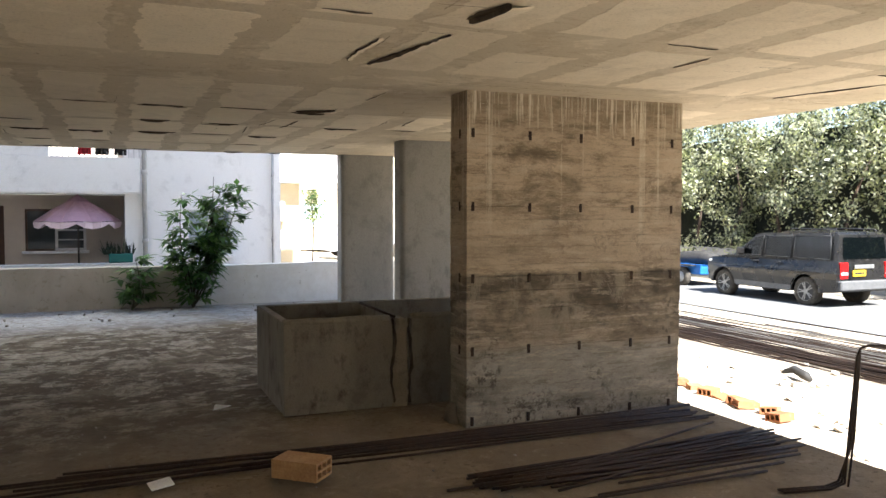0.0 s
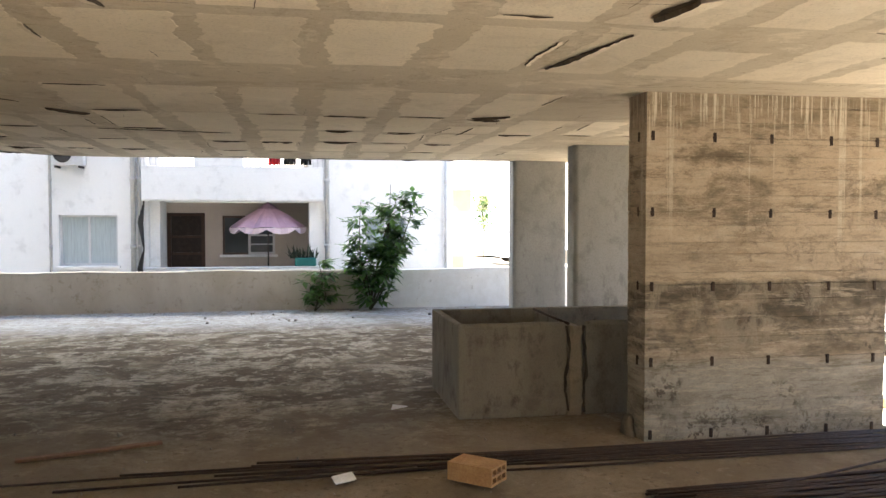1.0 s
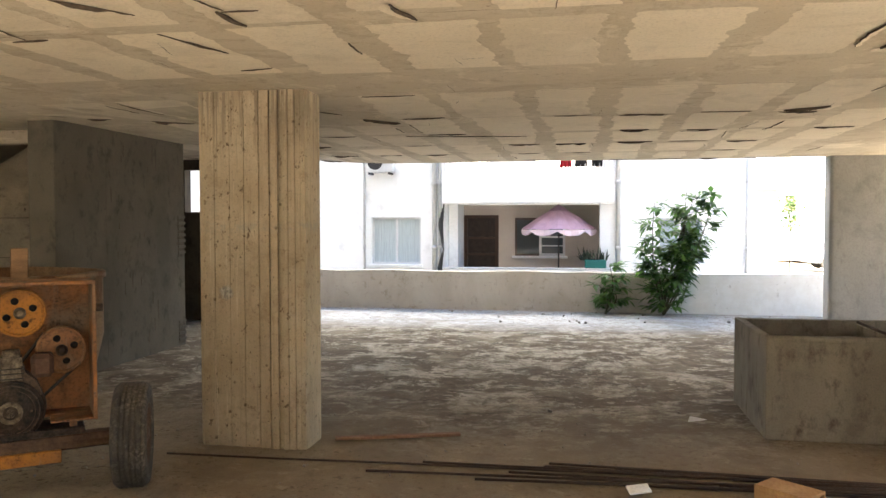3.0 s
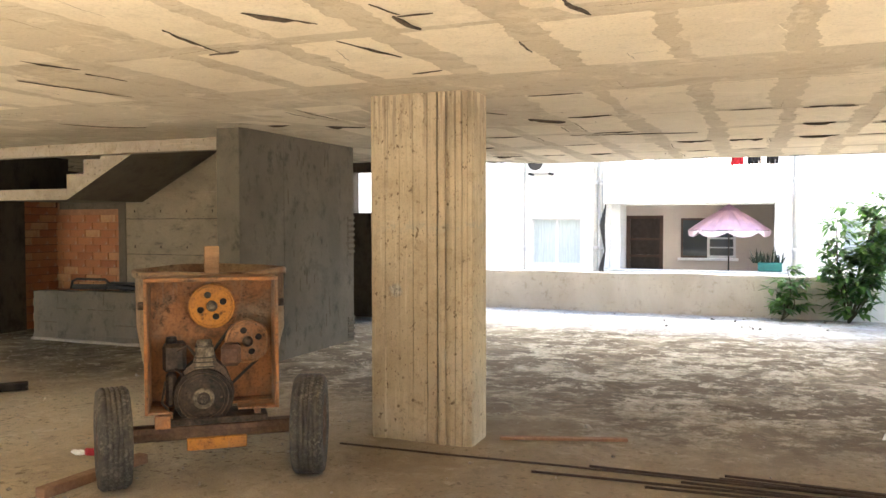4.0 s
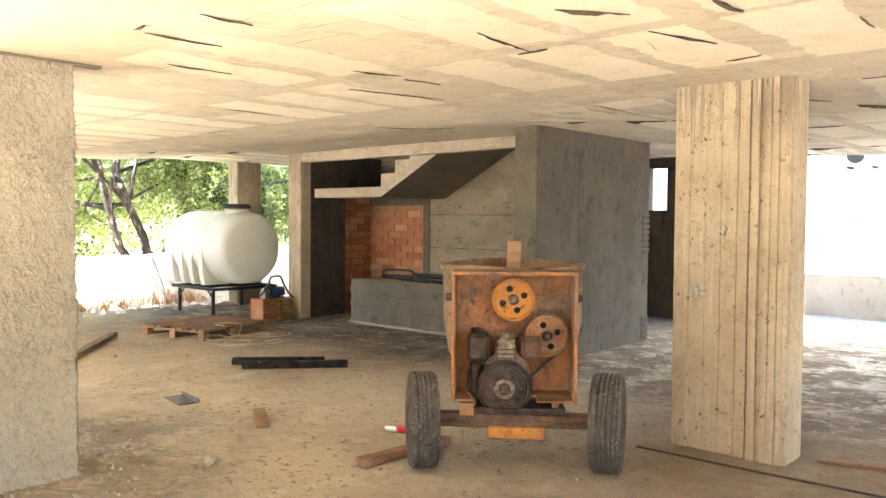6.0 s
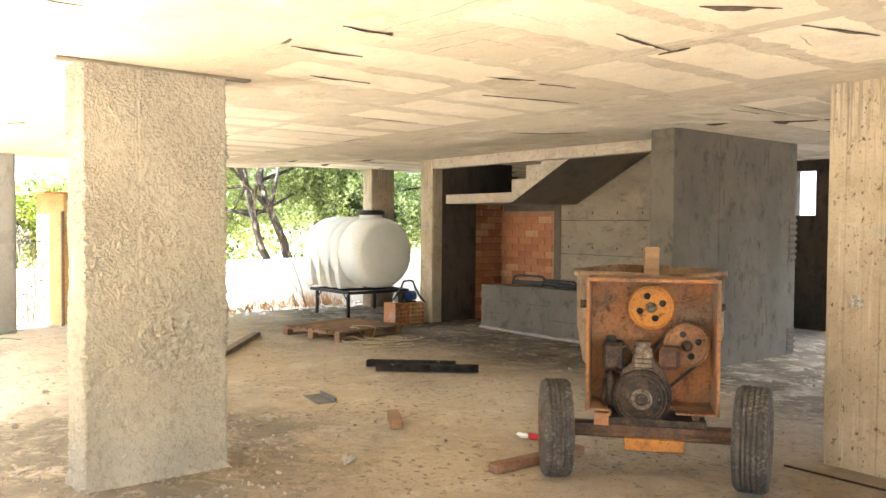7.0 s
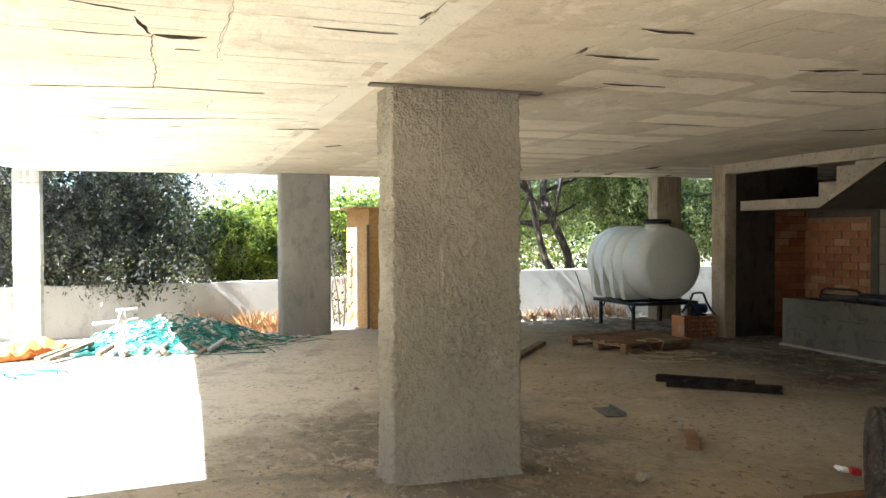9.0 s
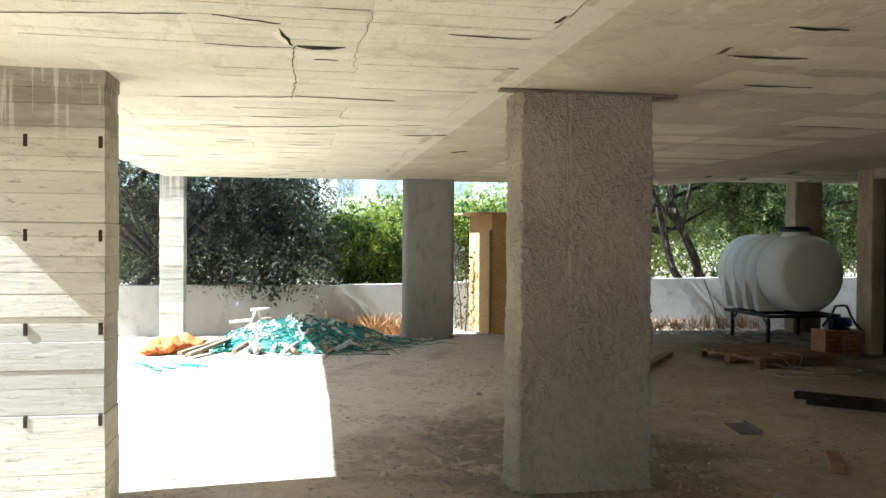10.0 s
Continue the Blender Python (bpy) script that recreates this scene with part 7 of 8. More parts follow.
        part("cooling_slot", bm, M_ENGINE if k % 3 else M_GREASE, eng)
    bm = BM()
    extrude_outline(bm, [(0.375, 0.6), (0.685, 0.6), (0.65, 0.69), (0.6, 0.73), (0.59, 0.77), (0.47, 0.77), (0.46, 0.73), (0.41, 0.69)], 0.13, pose(0, 0.075, 0))
    part("crankcase", bm, M_GREASE, eng, "rust-brown crankcase")
    bm = BM()
    extrude_outline(bm, [(0.46, 0.68), (0.595, 0.68), (0.58, 0.835), (0.475, 0.835)], 0.12, pose(0, 0.07, 0))
    bmesh.ops.bevel(bm, geom=bm.edges[:], offset=0.012, segments=2, affect="EDGES")
    part("cylinder", bm, M_DUSTCAP, eng, "pale dusty cylinder cowl")
    for k in range(3):
        bm = BM()
        box(bm, 0.465, 0.59, 0.062, 0.2, 0.7 + 0.028 * k, 0.706 + 0.028 * k, 0.002)
        part("fin", bm, M_ENGINEPALE, eng)
    bm = BM()
    cyl(bm, (0.527, 0.13, 0.83), (0.527, 0.13, 0.86), 0.05, 0.045, 18)
    part("cap", bm, M_DUSTCAP, eng)
    bm = BM()
    box(bm, 0.285, 0.42, 0.06, 0.24, 0.68, 0.85, 0.02)
    box(bm, 0.3, 0.36, 0.08, 0.2, 0.462, 0.67, 0.02)
    part("air_filter", bm, M_ENGINE, eng, "black air filter box")
    bm = BM()
    cyl(bm, (0.335, 0.14, 0.85), (0.335, 0.14, 0.885), 0.036, 0.03, 14)
    part("filler_cap", bm, M_ENGINEPALE, eng)
    bm = BM()
    box(bm, 0.625, 0.745, 0.04, 0.16, 0.7, 0.835, 0.025)
    part("silencer", bm, M_RUSTPLATE, eng, "rusted silencer box")
    bm = BM()
    tube(bm, [(0.36, 0.07, 0.8), (0.43, 0.05, 0.84), (0.47, 0.08, 0.78)], 0.009, 6)
    tube(bm, [(0.3, 0.1, 0.62), (0.28, 0.06, 0.5), (0.34, 0.06, 0.42)], 0.008, 6)
    tube(bm, [(0.42, 0.1, 0.76), (0.36, 0.06, 0.7), (0.44, 0.08, 0.62)], 0.008, 6)
    part("hose", bm, M_ENGINE, eng)
    # mixing drum tub behind
    bm = BM()
    dm = pose(0.575, 0.86, 0.0)
    lathe(bm, [(0.36, 0.5), (0.45, 0.62), (0.5, 0.85), (0.5, 1.22), (0.52, 1.225), (0.525, 1.262), (0.485, 1.266), (0.48, 0.9), (0.3, 0.6)], dm, 40)
    for v in bm.verts:
        v.co += Vector((noise.noise(v.co * 5), noise.noise(v.co * 5 + Vector((9, 0, 0))), 0.8 * noise.noise(v.co * 4 + Vector((0, 9, 0))))) * 0.018
    part("drum", bm, M_CRUST, ob, "rusty orange mixing tub with dried concrete")
    bm = BM()
    box(bm, 0.53, 0.625, 0.34, 0.4, 1.2, 1.435, 0.006)
    part("post", bm, M_WOOD, ob, "upright timber post")
    for s, x in ((-1, 0.19), (1, 0.97)):
        bm = BM()
        tube(bm, [(x, 0.34, 1.06), (x + 0.06 * s, 0.34, 1.06)], 0.026, 8)
        part("trunnion", bm, M_ENGINE, ob)
    # drawbar and its strut
    bm = BM()
    box(bm, 0.53, 0.62, 0.2, 1.75, 0.3, 0.36, 0.006)
    part("drawbar", bm, M_AXLE, ob)
    for x in (0.2, 0.95):
        bm = BM()
        tube(bm, [(x, 0.4, 0.95), (x - 0.02, 0.75, 0.5), (x, 1.2, 0.33)], 0.022, 6)
        part("strut", bm, M_AXLE, ob)
    bm = BM()
    tube(bm, [(0.575, 1.6, 0.3), (0.575, 1.62, 0.02)], 0.028, 8)
    box(bm, 0.5, 0.65, 1.55, 1.7, 0.002, 0.02)
    part("prop_leg", bm, M_AXLE, ob)


M_RUSTPLATE = simple("brown_rust_plate", (0.11, 0.056, 0.034, 1), (0.06, 0.032, 0.021, 1), 12, 0.8, 0.2)
make_mixer()


# ---- water tank corner ----
def make_tank():
    plastic = simple("milky_polyethylene", (0.86, 0.83, 0.74, 1), (0.81, 0.775, 0.68, 1), 2.5, 0.4, bump=0.05, spec=0.5)
    nt = plastic.node_tree
    glow = nt.nodes.new("ShaderNodeBsdfTranslucent")
    glow.inputs["Color"].default_value = (1.0, 0.96, 0.86, 1)
    blend = nt.nodes.new("ShaderNodeMixShader")
    blend.inputs[0].default_value = 0.2
    nt.links.new(nt.nodes["Principled BSDF"].outputs[0], blend.inputs[1])
    nt.links.new(glow.outputs[0], blend.inputs[2])
    nt.links.new(blend.outputs[0], nt.nodes["Material Output"].inputs["Surface"])
    ob = thing("water_tank", pose(-12.6, 7.79, 0), "milky white ribbed horizontal plastic water tank on steel frame", "water tank")
    m = pose(0, 0, 1.06, 0, 90, 0)
    R, h = 0.615, 0.95
    prof = [(0.02, -h), (R * 0.55, -h), (R * 0.82, -h + 0.03), (R * 0.95, -h + 0.09), (R, -h + 0.16)]
    for c in (-0.6, -0.28, 0.04, 0.36):
        prof += [(R, c - 0.045), (R - 0.014, c - 0.036), (R + 0.016, c - 0.026), (R + 0.018, c + 0.026), (R - 0.014, c + 0.036), (R, c + 0.045)]
    prof += [(R, h - 0.2), (R * 0.985, h - 0.12), (R * 0.93, h - 0.05), (R * 0.85, h), (R * 0.8, h + 0.012), (R * 0.5, h + 0.03), (0.02, h + 0.035)]
    bm = BM()
    lathe(bm, prof, m, 56)
    for v in bm.verts:
        v.co.z = max(v.co.z, 0.475)
    part("tank_body", bm, plastic, ob)
    for c in (-0.66, -0.34, -0.02, 0.3):
        for s in (-1, 1):
            bm = BM()
            extrude_outline(bm, [(s * 0.1, 0.445), (s * 0.56, 0.445), (s * 0.605, 0.62), (s * 0.625, 0.86), (s * 0.612, 1.02), (s * 0.3, 0.62)], 0.12, pose(c + 0.12, 0, 0, 0, 0, 90))
            part("foot", bm, plastic, ob)
    bm = BM()
    lathe(bm, [(0.2, 1.6), (0.2, 1.72), (0.01, 1.72)], pose(0.52, -0.02, 0), 28)
    part("neck", bm, plastic, ob)
    bm = BM()
    lathe(bm, [(0.235, 1.722), (0.24, 1.735), (0.24, 1.785), (0.2, 1.8), (0.01, 1.805)], pose(0.52, -0.02, 0), 28)
    part("lid", bm, M_BLACKMETAL, ob, "black screw lid")
    fr = BM()
    for y in (-0.73, 0.46):
        box(fr, -0.32, 0.97, y - 0.025, y + 0.025, 0.39, 0.44, 0.003)
    for x in (-0.28, 0.3, 0.92):
        box(fr, x - 0.025, x + 0.025, -0.705, 0.435, 0.385, 0.435)
    part("steel_frame", fr, M_BLACKMETAL, ob, "black angle-iron cradle")
    for x in (-0.08, 0.95):
        for y in (-0.74, 0.46):
            bm = BM()
            box(bm, x - 0.022, x + 0.022, y - 0.022, y + 0.022, 0.0, 0.387)
            sx = -1 if x > 0 else 1
            tube(bm, [(x, y, 0.26), (x + 0.14 * sx, y, 0.385)], 0.014, 5)
            part("leg", bm, M_BLACKMETAL, ob)
    # bricks that carry the pump
    for k in range(2):
        hollow_brick("hollow_brick", pose(-10.45, 7.16 + 0.285 * k, 0.003, 0, 0, 180) @ pose(0, -0.275, 0), "orange hollow clay block standing beside the tank", "pump bricks", (0.32, 0.275, 0.33), (4, 5))
    blue = simple("blue_motor_paint", (0.02, 0.05, 0.16, 1), (0.015, 0.03, 0.1, 1), 10, 0.45)
    pump = thing("water_pump", pose(-10.55, 7.48, 0.335), "blue electric water pump with black hose frame", "pump")
    bm = BM()
    cyl(bm, (-0.02, -0.1, 0.1), (-0.02, 0.12, 0.1), 0.075, seg=18)
    part("motor", bm, blue, pump)
    bm = BM()
    cyl(bm, (-0.02, -0.17, 0.1), (-0.02, -0.1, 0.1), 0.09, 0.08, 18)
    part("impeller_case", bm, M_BLACKMETAL, pump)
    bm = BM()
    box(bm, -0.08, 0.04, -0.12, 0.12, 0.0, 0.02)
    box(bm, -0.06, 0.02, -0.05, 0.05, 0.02, 0.04)
    part("base", bm, M_BLACKMETAL, pump)
    bm = BM()
    tube(bm, [(0, -0.3, 0.05), (0, -0.16, 0.2), (0, -0.1, 0.33), (0, 0.02, 0.34), (0, 0.08, 0.33), (0, 0.14, 0.2), (0, 0.22, 0.08), (0.03, 0.3, -0.02)], 0.017, 8)
    part("hose", bm, M_DARK, pump)
    bm = BM()
    box(bm, -0.06, 0.0, -0.27, -0.2, 0.0, 0.11, 0.008)
    part("bottle", bm, plastic, pump, "small white bottle")
    # pallet with a coil of rope
    pal = thing("pallet", pose(-10.1, 6.0, 0, 0, 0, 102), "brown wooden shipping pallet lying on the floor", "pallet")
    L, W = 1.2, 1.15
    for k in range(9):
        bm = BM()
        y = -W / 2 + (W - 0.09) * k / 8
        box(bm, -L / 2, L / 2, y, y + 0.09, 0.118, 0.14, 0.003)
        part("deck_board", bm, M_WOOD, pal)
    for x in (-L / 2, -0.05, L / 2 - 0.1):
        bm = BM()
        box(bm, x, x + 0.1, -W / 2, W / 2, 0.096, 0.117)
        part("stringer_board", bm, M_WOOD, pal)
        for y in (-W / 2, -0.05, W / 2 - 0.1):
            bm = BM()
            box(bm, x, x + 0.1, y, y + 0.1, 0.022, 0.095, 0.003)
            part("block", bm, M_WOOD, pal)
    for y in (-W / 2, -0.05, W / 2 - 0.1):
        bm = BM()
        box(bm, -L / 2, L / 2, y, y + 0.1, 0.002, 0.021)
        part("bottom_board", bm, M_WOOD, pal)
    rng = random.Random(91)
    rope = simple("pale_rope", (0.5, 0.42, 0.3, 1), (0.4, 0.33, 0.23, 1), 30, 0.9)
    for s, (cx, cy) in enumerate(((-9.28, 5.78), (-9.2, 6.1), (-9.05, 5.62))):
        bm = BM()
        pts = []
        for k in range(30):
            a = k * 0.45 + s
            r = 0.16 + 0.08 * math.sin(k * 0.7 + s)
            x, y = cx + r * math.cos(a) + 0.012 * k * (s - 1), cy + 1.4 * r * math.sin(a) + 0.01 * k
            lift = min(1.0, max(0.0, (-9.5 - x) / 0.12 + 0.5)) * (1.0 if abs(y - 6.0) < 0.72 else 0.0)
            pts.append((x, y, 0.012 + 0.006 * math.sin(k * 1.9) + 0.006 + 0.135 * lift))
        tube(bm, pts, 0.008, 5)
        whole("rope", bm, rope, "loose pale rope lying beside the pallet", "rope", "ropes")
    # low wall of blocks before the stair, with a tubular frame on it
    bm = BM()
    prev = None
    for k in range(15):
        x = -9.54 + 3.2 * k / 14
        z = 0.665 + rng.uniform(-0.012, 0.012) + 0.02 * k / 14
        row = [bm.verts.new(v) for v in ((x, 8.09, -0.003), (x, 8.12, 0.09), (x, 8.125, z), (x, 8.29, z + 0.004), (x, 8.3, -0.003))]
        if prev:
            for j in range(4):
                bm.faces.new((prev[j], row[j], row[j + 1], prev[j + 1]))
        else:
            bm.faces.new(row)
        prev = row
    bm.faces.new(prev[::-1])
    bmesh.ops.recalc_face_normals(bm, faces=bm.faces)
    low = whole("wall_low", bm, M_CEMENT, "low rough cement block wall before the stair", "wall", kind="structure")
    for k in range(9):
        bm = BM()
        x, z = -9.4 + 0.26 * k + rng.uniform(-0.05, 0.05), rng.choice((0.24, 0.43))
        box(bm, x, x + rng.uniform(0.1, 0.3), 8.1185, 8.13, z, z + 0.012)
        part("bed_joint", bm, M_CRACK, low)
    bm = BM()
    tube(bm, [(-9.54 + 0.2 * k, 8.085 + rng.uniform(-0.006, 0.006), 0.012) for k in range(17)], [0.022 + rng.uniform(-0.006, 0.008) for _ in range(17)], 6)
    part("mortar_fillet", bm, M_MORTAR, low, "pale mortar fillet at the foot")
    for row in range(3):
        for k in range(8):
            x = -9.5 + 0.4 * k + (0.2 if row % 2 else 0)
            if x > -6.4 or rng.random() < 0.35:
                continue
            bm = BM()
            box(bm, x, x + 0.005, 8.1215, 8.128, 0.12 + 0.19 * row, 0.2 + 0.19 * row + rng.uniform(0, 0.07), 0.001)
            part("head_joint", bm, M_CRACK, low)
    fr = thing("barrier_hoops", pose(-8.5, 8.21, 0.68), "black tubular steel hoops lying on the low wall", "barrier")
    for k in range(2):
        bm = BM()
        o = 0.6 * k
        tube(bm, [(-0.42 + o, -0.03, 0.02), (-0.42 + o, 0.0, 0.12 - 0.03 * k), (-0.36 + o, 0.02, 0.15 - 0.04 * k), (0.12 + o, 0.03, 0.15 - 0.04 * k), (0.18 + o, 0.03, 0.11 - 0.03 * k), (0.2 + o, 0.02, 0.02)], 0.017, 8)
        part("hoop", bm, M_BLACKMETAL, fr)
    bm = BM()
    tube(bm, [(-0.4, 0.0, 0.045), (0.3, 0.02, 0.06), (0.85, 0.0, 0.045)], 0.036, 8)
    part("rail", bm, M_BLACKMETAL, fr)


make_tank()


def make_brickwork():
    """Hollow bricks laid in the two infill walls beside the stair."""
    rng = random.Random(101)
    back, side = bpy.data.objects["wall_brick_back"], bpy.data.objects["wall_brick_side"]
    L, H = 0.29, 0.105
    shapes = []
    for k in range(3):
        bm = BM()
        box(bm, 0, L, -0.03, 0.012, 0, H, 0.004)
        me = bpy.data.meshes.new("brick")
        bm.to_mesh(me)
        bm.free()
        me.materials.append(M_BRICK)
        shapes.append(me)

    def lay(parent, origin, angle, length, z0, z1):
        row, z = 0, z0
        while z + H <= z1:
            x = -(L + 0.012) * (0.5 if row % 2 else 0) 
            while x < length:
                a, b = max(x, 0), min(x + L, length)
                if b - a > 0.05:
                    ob = new("brick", shapes[rng.randrange(3)])
                    ob.parent = parent
                    ob.matrix_world = pose(*origin, 0, 0, angle) @ pose(a, -rng.uniform(0, 0.007), z) @ Matrix.Diagonal(((b - a) / L, 1, 1, 1))
                x += L + 0.012
            row += 1
            z += H + 0.009

    lay(back, (-10.49, 9.405, 0), 0, 1.28, 0.0, 1.78)
    lay(side, (-10.485, 8.76, 0), 90, 0.62, 0.0, 1.95)


make_brickwork()


# ---- the sunny yard to the west ----
def make_yard():
    osb = Mat("strand_board", 0.8, 0, 0.3)
    v = osb.node("ShaderNodeTexVoronoi", Vector=osb.coords(1, 1, 2.2), Scale=26.0)
    c = osb.mix(osb.ramp(osb.node("ShaderNodeSeparateColor", Color=v.outputs["Color"]).outputs[0], 0, 1), (0.5, 0.31, 0.12, 1), (0.36, 0.2, 0.07, 1))
    c = osb.mix(osb.ramp(osb.noise(2, 5, 0.6), 0.45, 0.7, 0, 0.4), c, (0.55, 0.4, 0.2, 1))
    osb = osb.done(c, v.outputs["Distance"], 0.3, 0.004)
    shed = thing("strand_board_cabin", pose(-13.17, 3.06, 0.0, 0, 0, 7.5), "yellow strand board site cabin with a flat lid", "cabin")
    for nm, q in (("side_panel", (-0.02, 0, 0.0, 1.2, 0, 1.98)), ("front_panel", (-1.1, -0.022, 0.0, 0.02, 0, 1.98)), ("back_panel", (-1.1, -0.022, 1.18, 1.2, 0, 1.98)), ("far_panel", (-1.1, -1.08, 0.022, 1.178, 0, 1.98))):
        bm = BM()
        box(bm, *q)
        part(nm, bm, osb, shed)
    bm = BM()
    box(bm, -0.01, 0.03, -0.045, -0.003, 0, 1.72, 0.003)
    part("post", bm, M_OLDWOOD, shed)
    bm = BM()
    box(bm, -1.2, 0.1, -0.3, 1.25, 1.983, 2.01, 0.002)
    part("lid", bm, osb, shed)
    # heap: green netting over rubble, with pipes and battens
    rng = random.Random(111)
    net = simple("green_debris_netting", (0.008, 0.12, 0.09, 1), (0.02, 0.22, 0.17, 1), 9, 0.6)
    strand = simple("dark_green_hose", (0.006, 0.06, 0.045, 1), (0.03, 0.24, 0.19, 1), 1.2, 0.5)
    sheet = simple("faded_debris_netting", (0.1, 0.4, 0.34, 1), (0.3, 0.58, 0.52, 1), 5, 0.7)

    def mound(x, y):
        u, w = (x + 12.45) / 0.85, (y - 0.05) / 1.3
        d = u * u + w * w
        return 0.33 * max(0.0, 1 - d) ** 0.8 * (1 + 0.35 * noise.noise((x * 2.2, y * 2.2, 1))) + 0.05 * noise.noise((x * 6, y * 6, 2)) * (d < 1)

    bm = BM()
    nx, ny = 44, 74
    grid = [[bm.verts.new((-13.4 + 2.1 * i / nx, -1.7 + 3.6 * j / ny, 0.003)) for i in range(nx + 1)] for j in range(ny + 1)]
    for row in grid:
        for q in row:
            q.co.z = max(0.001, mound(q.co.x, q.co.y))
    for j in range(ny):
        for i in range(nx):
            bm.faces.new((grid[j][i], grid[j][i + 1], grid[j + 1][i + 1], grid[j + 1][i]))
    bmesh.ops.delete(bm, geom=[f for f in bm.faces if max(q.co.z for q in f.verts) < 0.012], context="FACES")
    whole("debris_heap", bm, M_RUBBLE, "heap of pale rubble and scraps at the slab edge", "rubble", kind="stuff")
    bm = BM()
    for i in range(190):
        x, y = rng.uniform(-13.0, -11.5), rng.gauss(-0.45, 0.6)
        a = rng.gauss(1.57, 0.38)
        pts = []
        for k in range(8):
            xx, yy = x + 0.17 * k * math.cos(a + 0.25 * math.sin(k + i)), y + 0.17 * k * math.sin(a + 0.25 * math.sin(k + i))
            pts.append((xx, yy, max(0.012, mound(xx, yy)) + 0.02 + 0.03 * rng.random()))
        tube(bm, pts, rng.uniform(0.003, 0.007), 4)
    whole("netting_strands", bm, strand, "tangled strands of green netting over the heap", "netting", kind="stuff")
    for i in range(11):
        bm = BM()
        x, y, s = rng.uniform(-12.9, -11.7), rng.uniform(-1.2, 1.0), rng.uniform(0.14, 0.34)
        n = 9
        g = []
        for j in range(n):
            for k in range(n):
                xx, yy = x + s * (k / (n - 1) - 0.5), y + 1.5 * s * (j / (n - 1) - 0.5)
                if k in (0, n - 1) or j in (0, n - 1):
                    xx += rng.uniform(-0.04, 0.04)
                    yy += rng.uniform(-0.04, 0.04)
                g.append(bm.verts.new((xx, yy, max(0.004, mound(xx, yy)) + 0.022 + 0.035 * noise.noise((xx * 9, yy * 9, i)))))
        for j in range(n - 1):
            for k in range(n - 1):
                bm.faces.new((g[j * n + k], g[j * n + k + 1], g[(j + 1) * n + k + 1], g[(j + 1) * n + k]))
        bmesh.ops.solidify(bm, geom=bm.faces, thickness=0.004)
        whole("netting_sheet", bm, sheet, "crumpled green debris netting on the heap", "netting", "netting")
    bm = BM()
    for i in range(900):
        x, y = -12.4 + 0.36 * rng.gauss(0, 1), 0.2 + 0.6 * rng.gauss(0, 1)
        s = rng.uniform(0.01, 0.04)
        z = max(0.0, mound(x, y)) + s * 0.4
        box(bm, -s, s, -s * rng.uniform(0.5, 1.2), s, -s * 0.5, s * 0.5, 0, pose(x, y, z, rng.uniform(0, 60), rng.uniform(0, 60), rng.uniform(0, 180)))
    whole("rubble_pieces", bm, M_RUBBLE, "broken pale masonry scraps on the heap", "rubble", kind="stuff")
    pale = simple("grey_plastic_tube", (0.45, 0.44, 0.42, 1), (0.36, 0.35, 0.33, 1), 9, 0.5)
    for i in range(11):
        bm = BM()
        x, y, a, l = rng.uniform(-11.6, -11.25), -0.9 + 0.14 * i + rng.uniform(-0.05, 0.05), rng.uniform(-0.5, 0.7), rng.uniform(0.35, 0.8)
        d = Vector((-math.cos(a), math.sin(a), 0.12)) * l
        lathe(bm, [(0.026, 0), (0.038, 0), (0.038, l), (0.026, l), (0.024, 0.02)], look((x, y, 0.045), Vector((x, y, 0.045)) - d), 12)
        whole("tube_offcut", bm, pale if i % 3 else M_OLDWOOD, "short pipe or batten lying at the heap's edge", "pipe", "heap pipes")
    for a, b in (((-11.35, -1.55, 0.05), (-12.2, -1.1, 0.12)), ((-11.2, -1.42, 0.05), (-12.2, -0.95, 0.14)), ((-11.2, 0.32, 0.03), (-11.6, 0.5, 0.06))):
        bm = BM()
        d = Vector(b) - Vector(a)
        m = Matrix.Translation(a) @ d.to_track_quat("X", "Z").to_matrix().to_4x4()
        box(bm, 0, d.length, -0.04, 0.04, -0.02, 0.02, 0.004, m)
        whole("batten", bm, M_OLDWOOD, "grey timber batten leaning on the heap", "timber", "heap battens")
    horse = thing("sawhorse", pose(-12.7, -0.75, 0.2, 0, 0, 20), "small pale timber trestle on the heap", "trestle")
    for k, (a, b) in enumerate((((-0.2, -0.25, 0.1), (0.1, 0.3, 0.16)), ((-0.1, 0.05, 0.28), (0.05, 0.3, 0.3)), ((0, 0, 0.0), (0, 0.1, 0.3)), ((0.0, 0.2, 0.0), (-0.03, 0.12, 0.3)))):
        bm = BM()
        tube(bm, [a, b], 0.024, 6)
        part("rail" if k < 2 else "leg", bm, M_FENCE, horse)
    bag = simple("orange_sacking", (0.6, 0.2, 0.05, 1), (0.5, 0.14, 0.03, 1), 9, 0.8)
    for i, (x, y, s) in enumerate(((-11.75, -1.75, 0.2), (-11.95, -1.5, 0.16), (-11.6, -1.95, 0.13))):
        bm = BM()
        bmesh.ops.create_icosphere(bm, subdivisions=3, radius=s, matrix=Matrix.Translation((x, y, s * 0.5)) @ Matrix.Diagonal((1.15, 1.25, 0.5, 1)))
        for q in bm.verts:
            q.co += q.normal * (0.13 * noise.noise(q.co * 8) + 0.06 * noise.noise(q.co * 21))
            q.co.z = max(q.co.z, 0.003)
        for f in bm.faces:
            f.smooth = True
        whole("sack", bm, bag, "crumpled orange sack on the sunlit floor", "sack", "orange sacks")
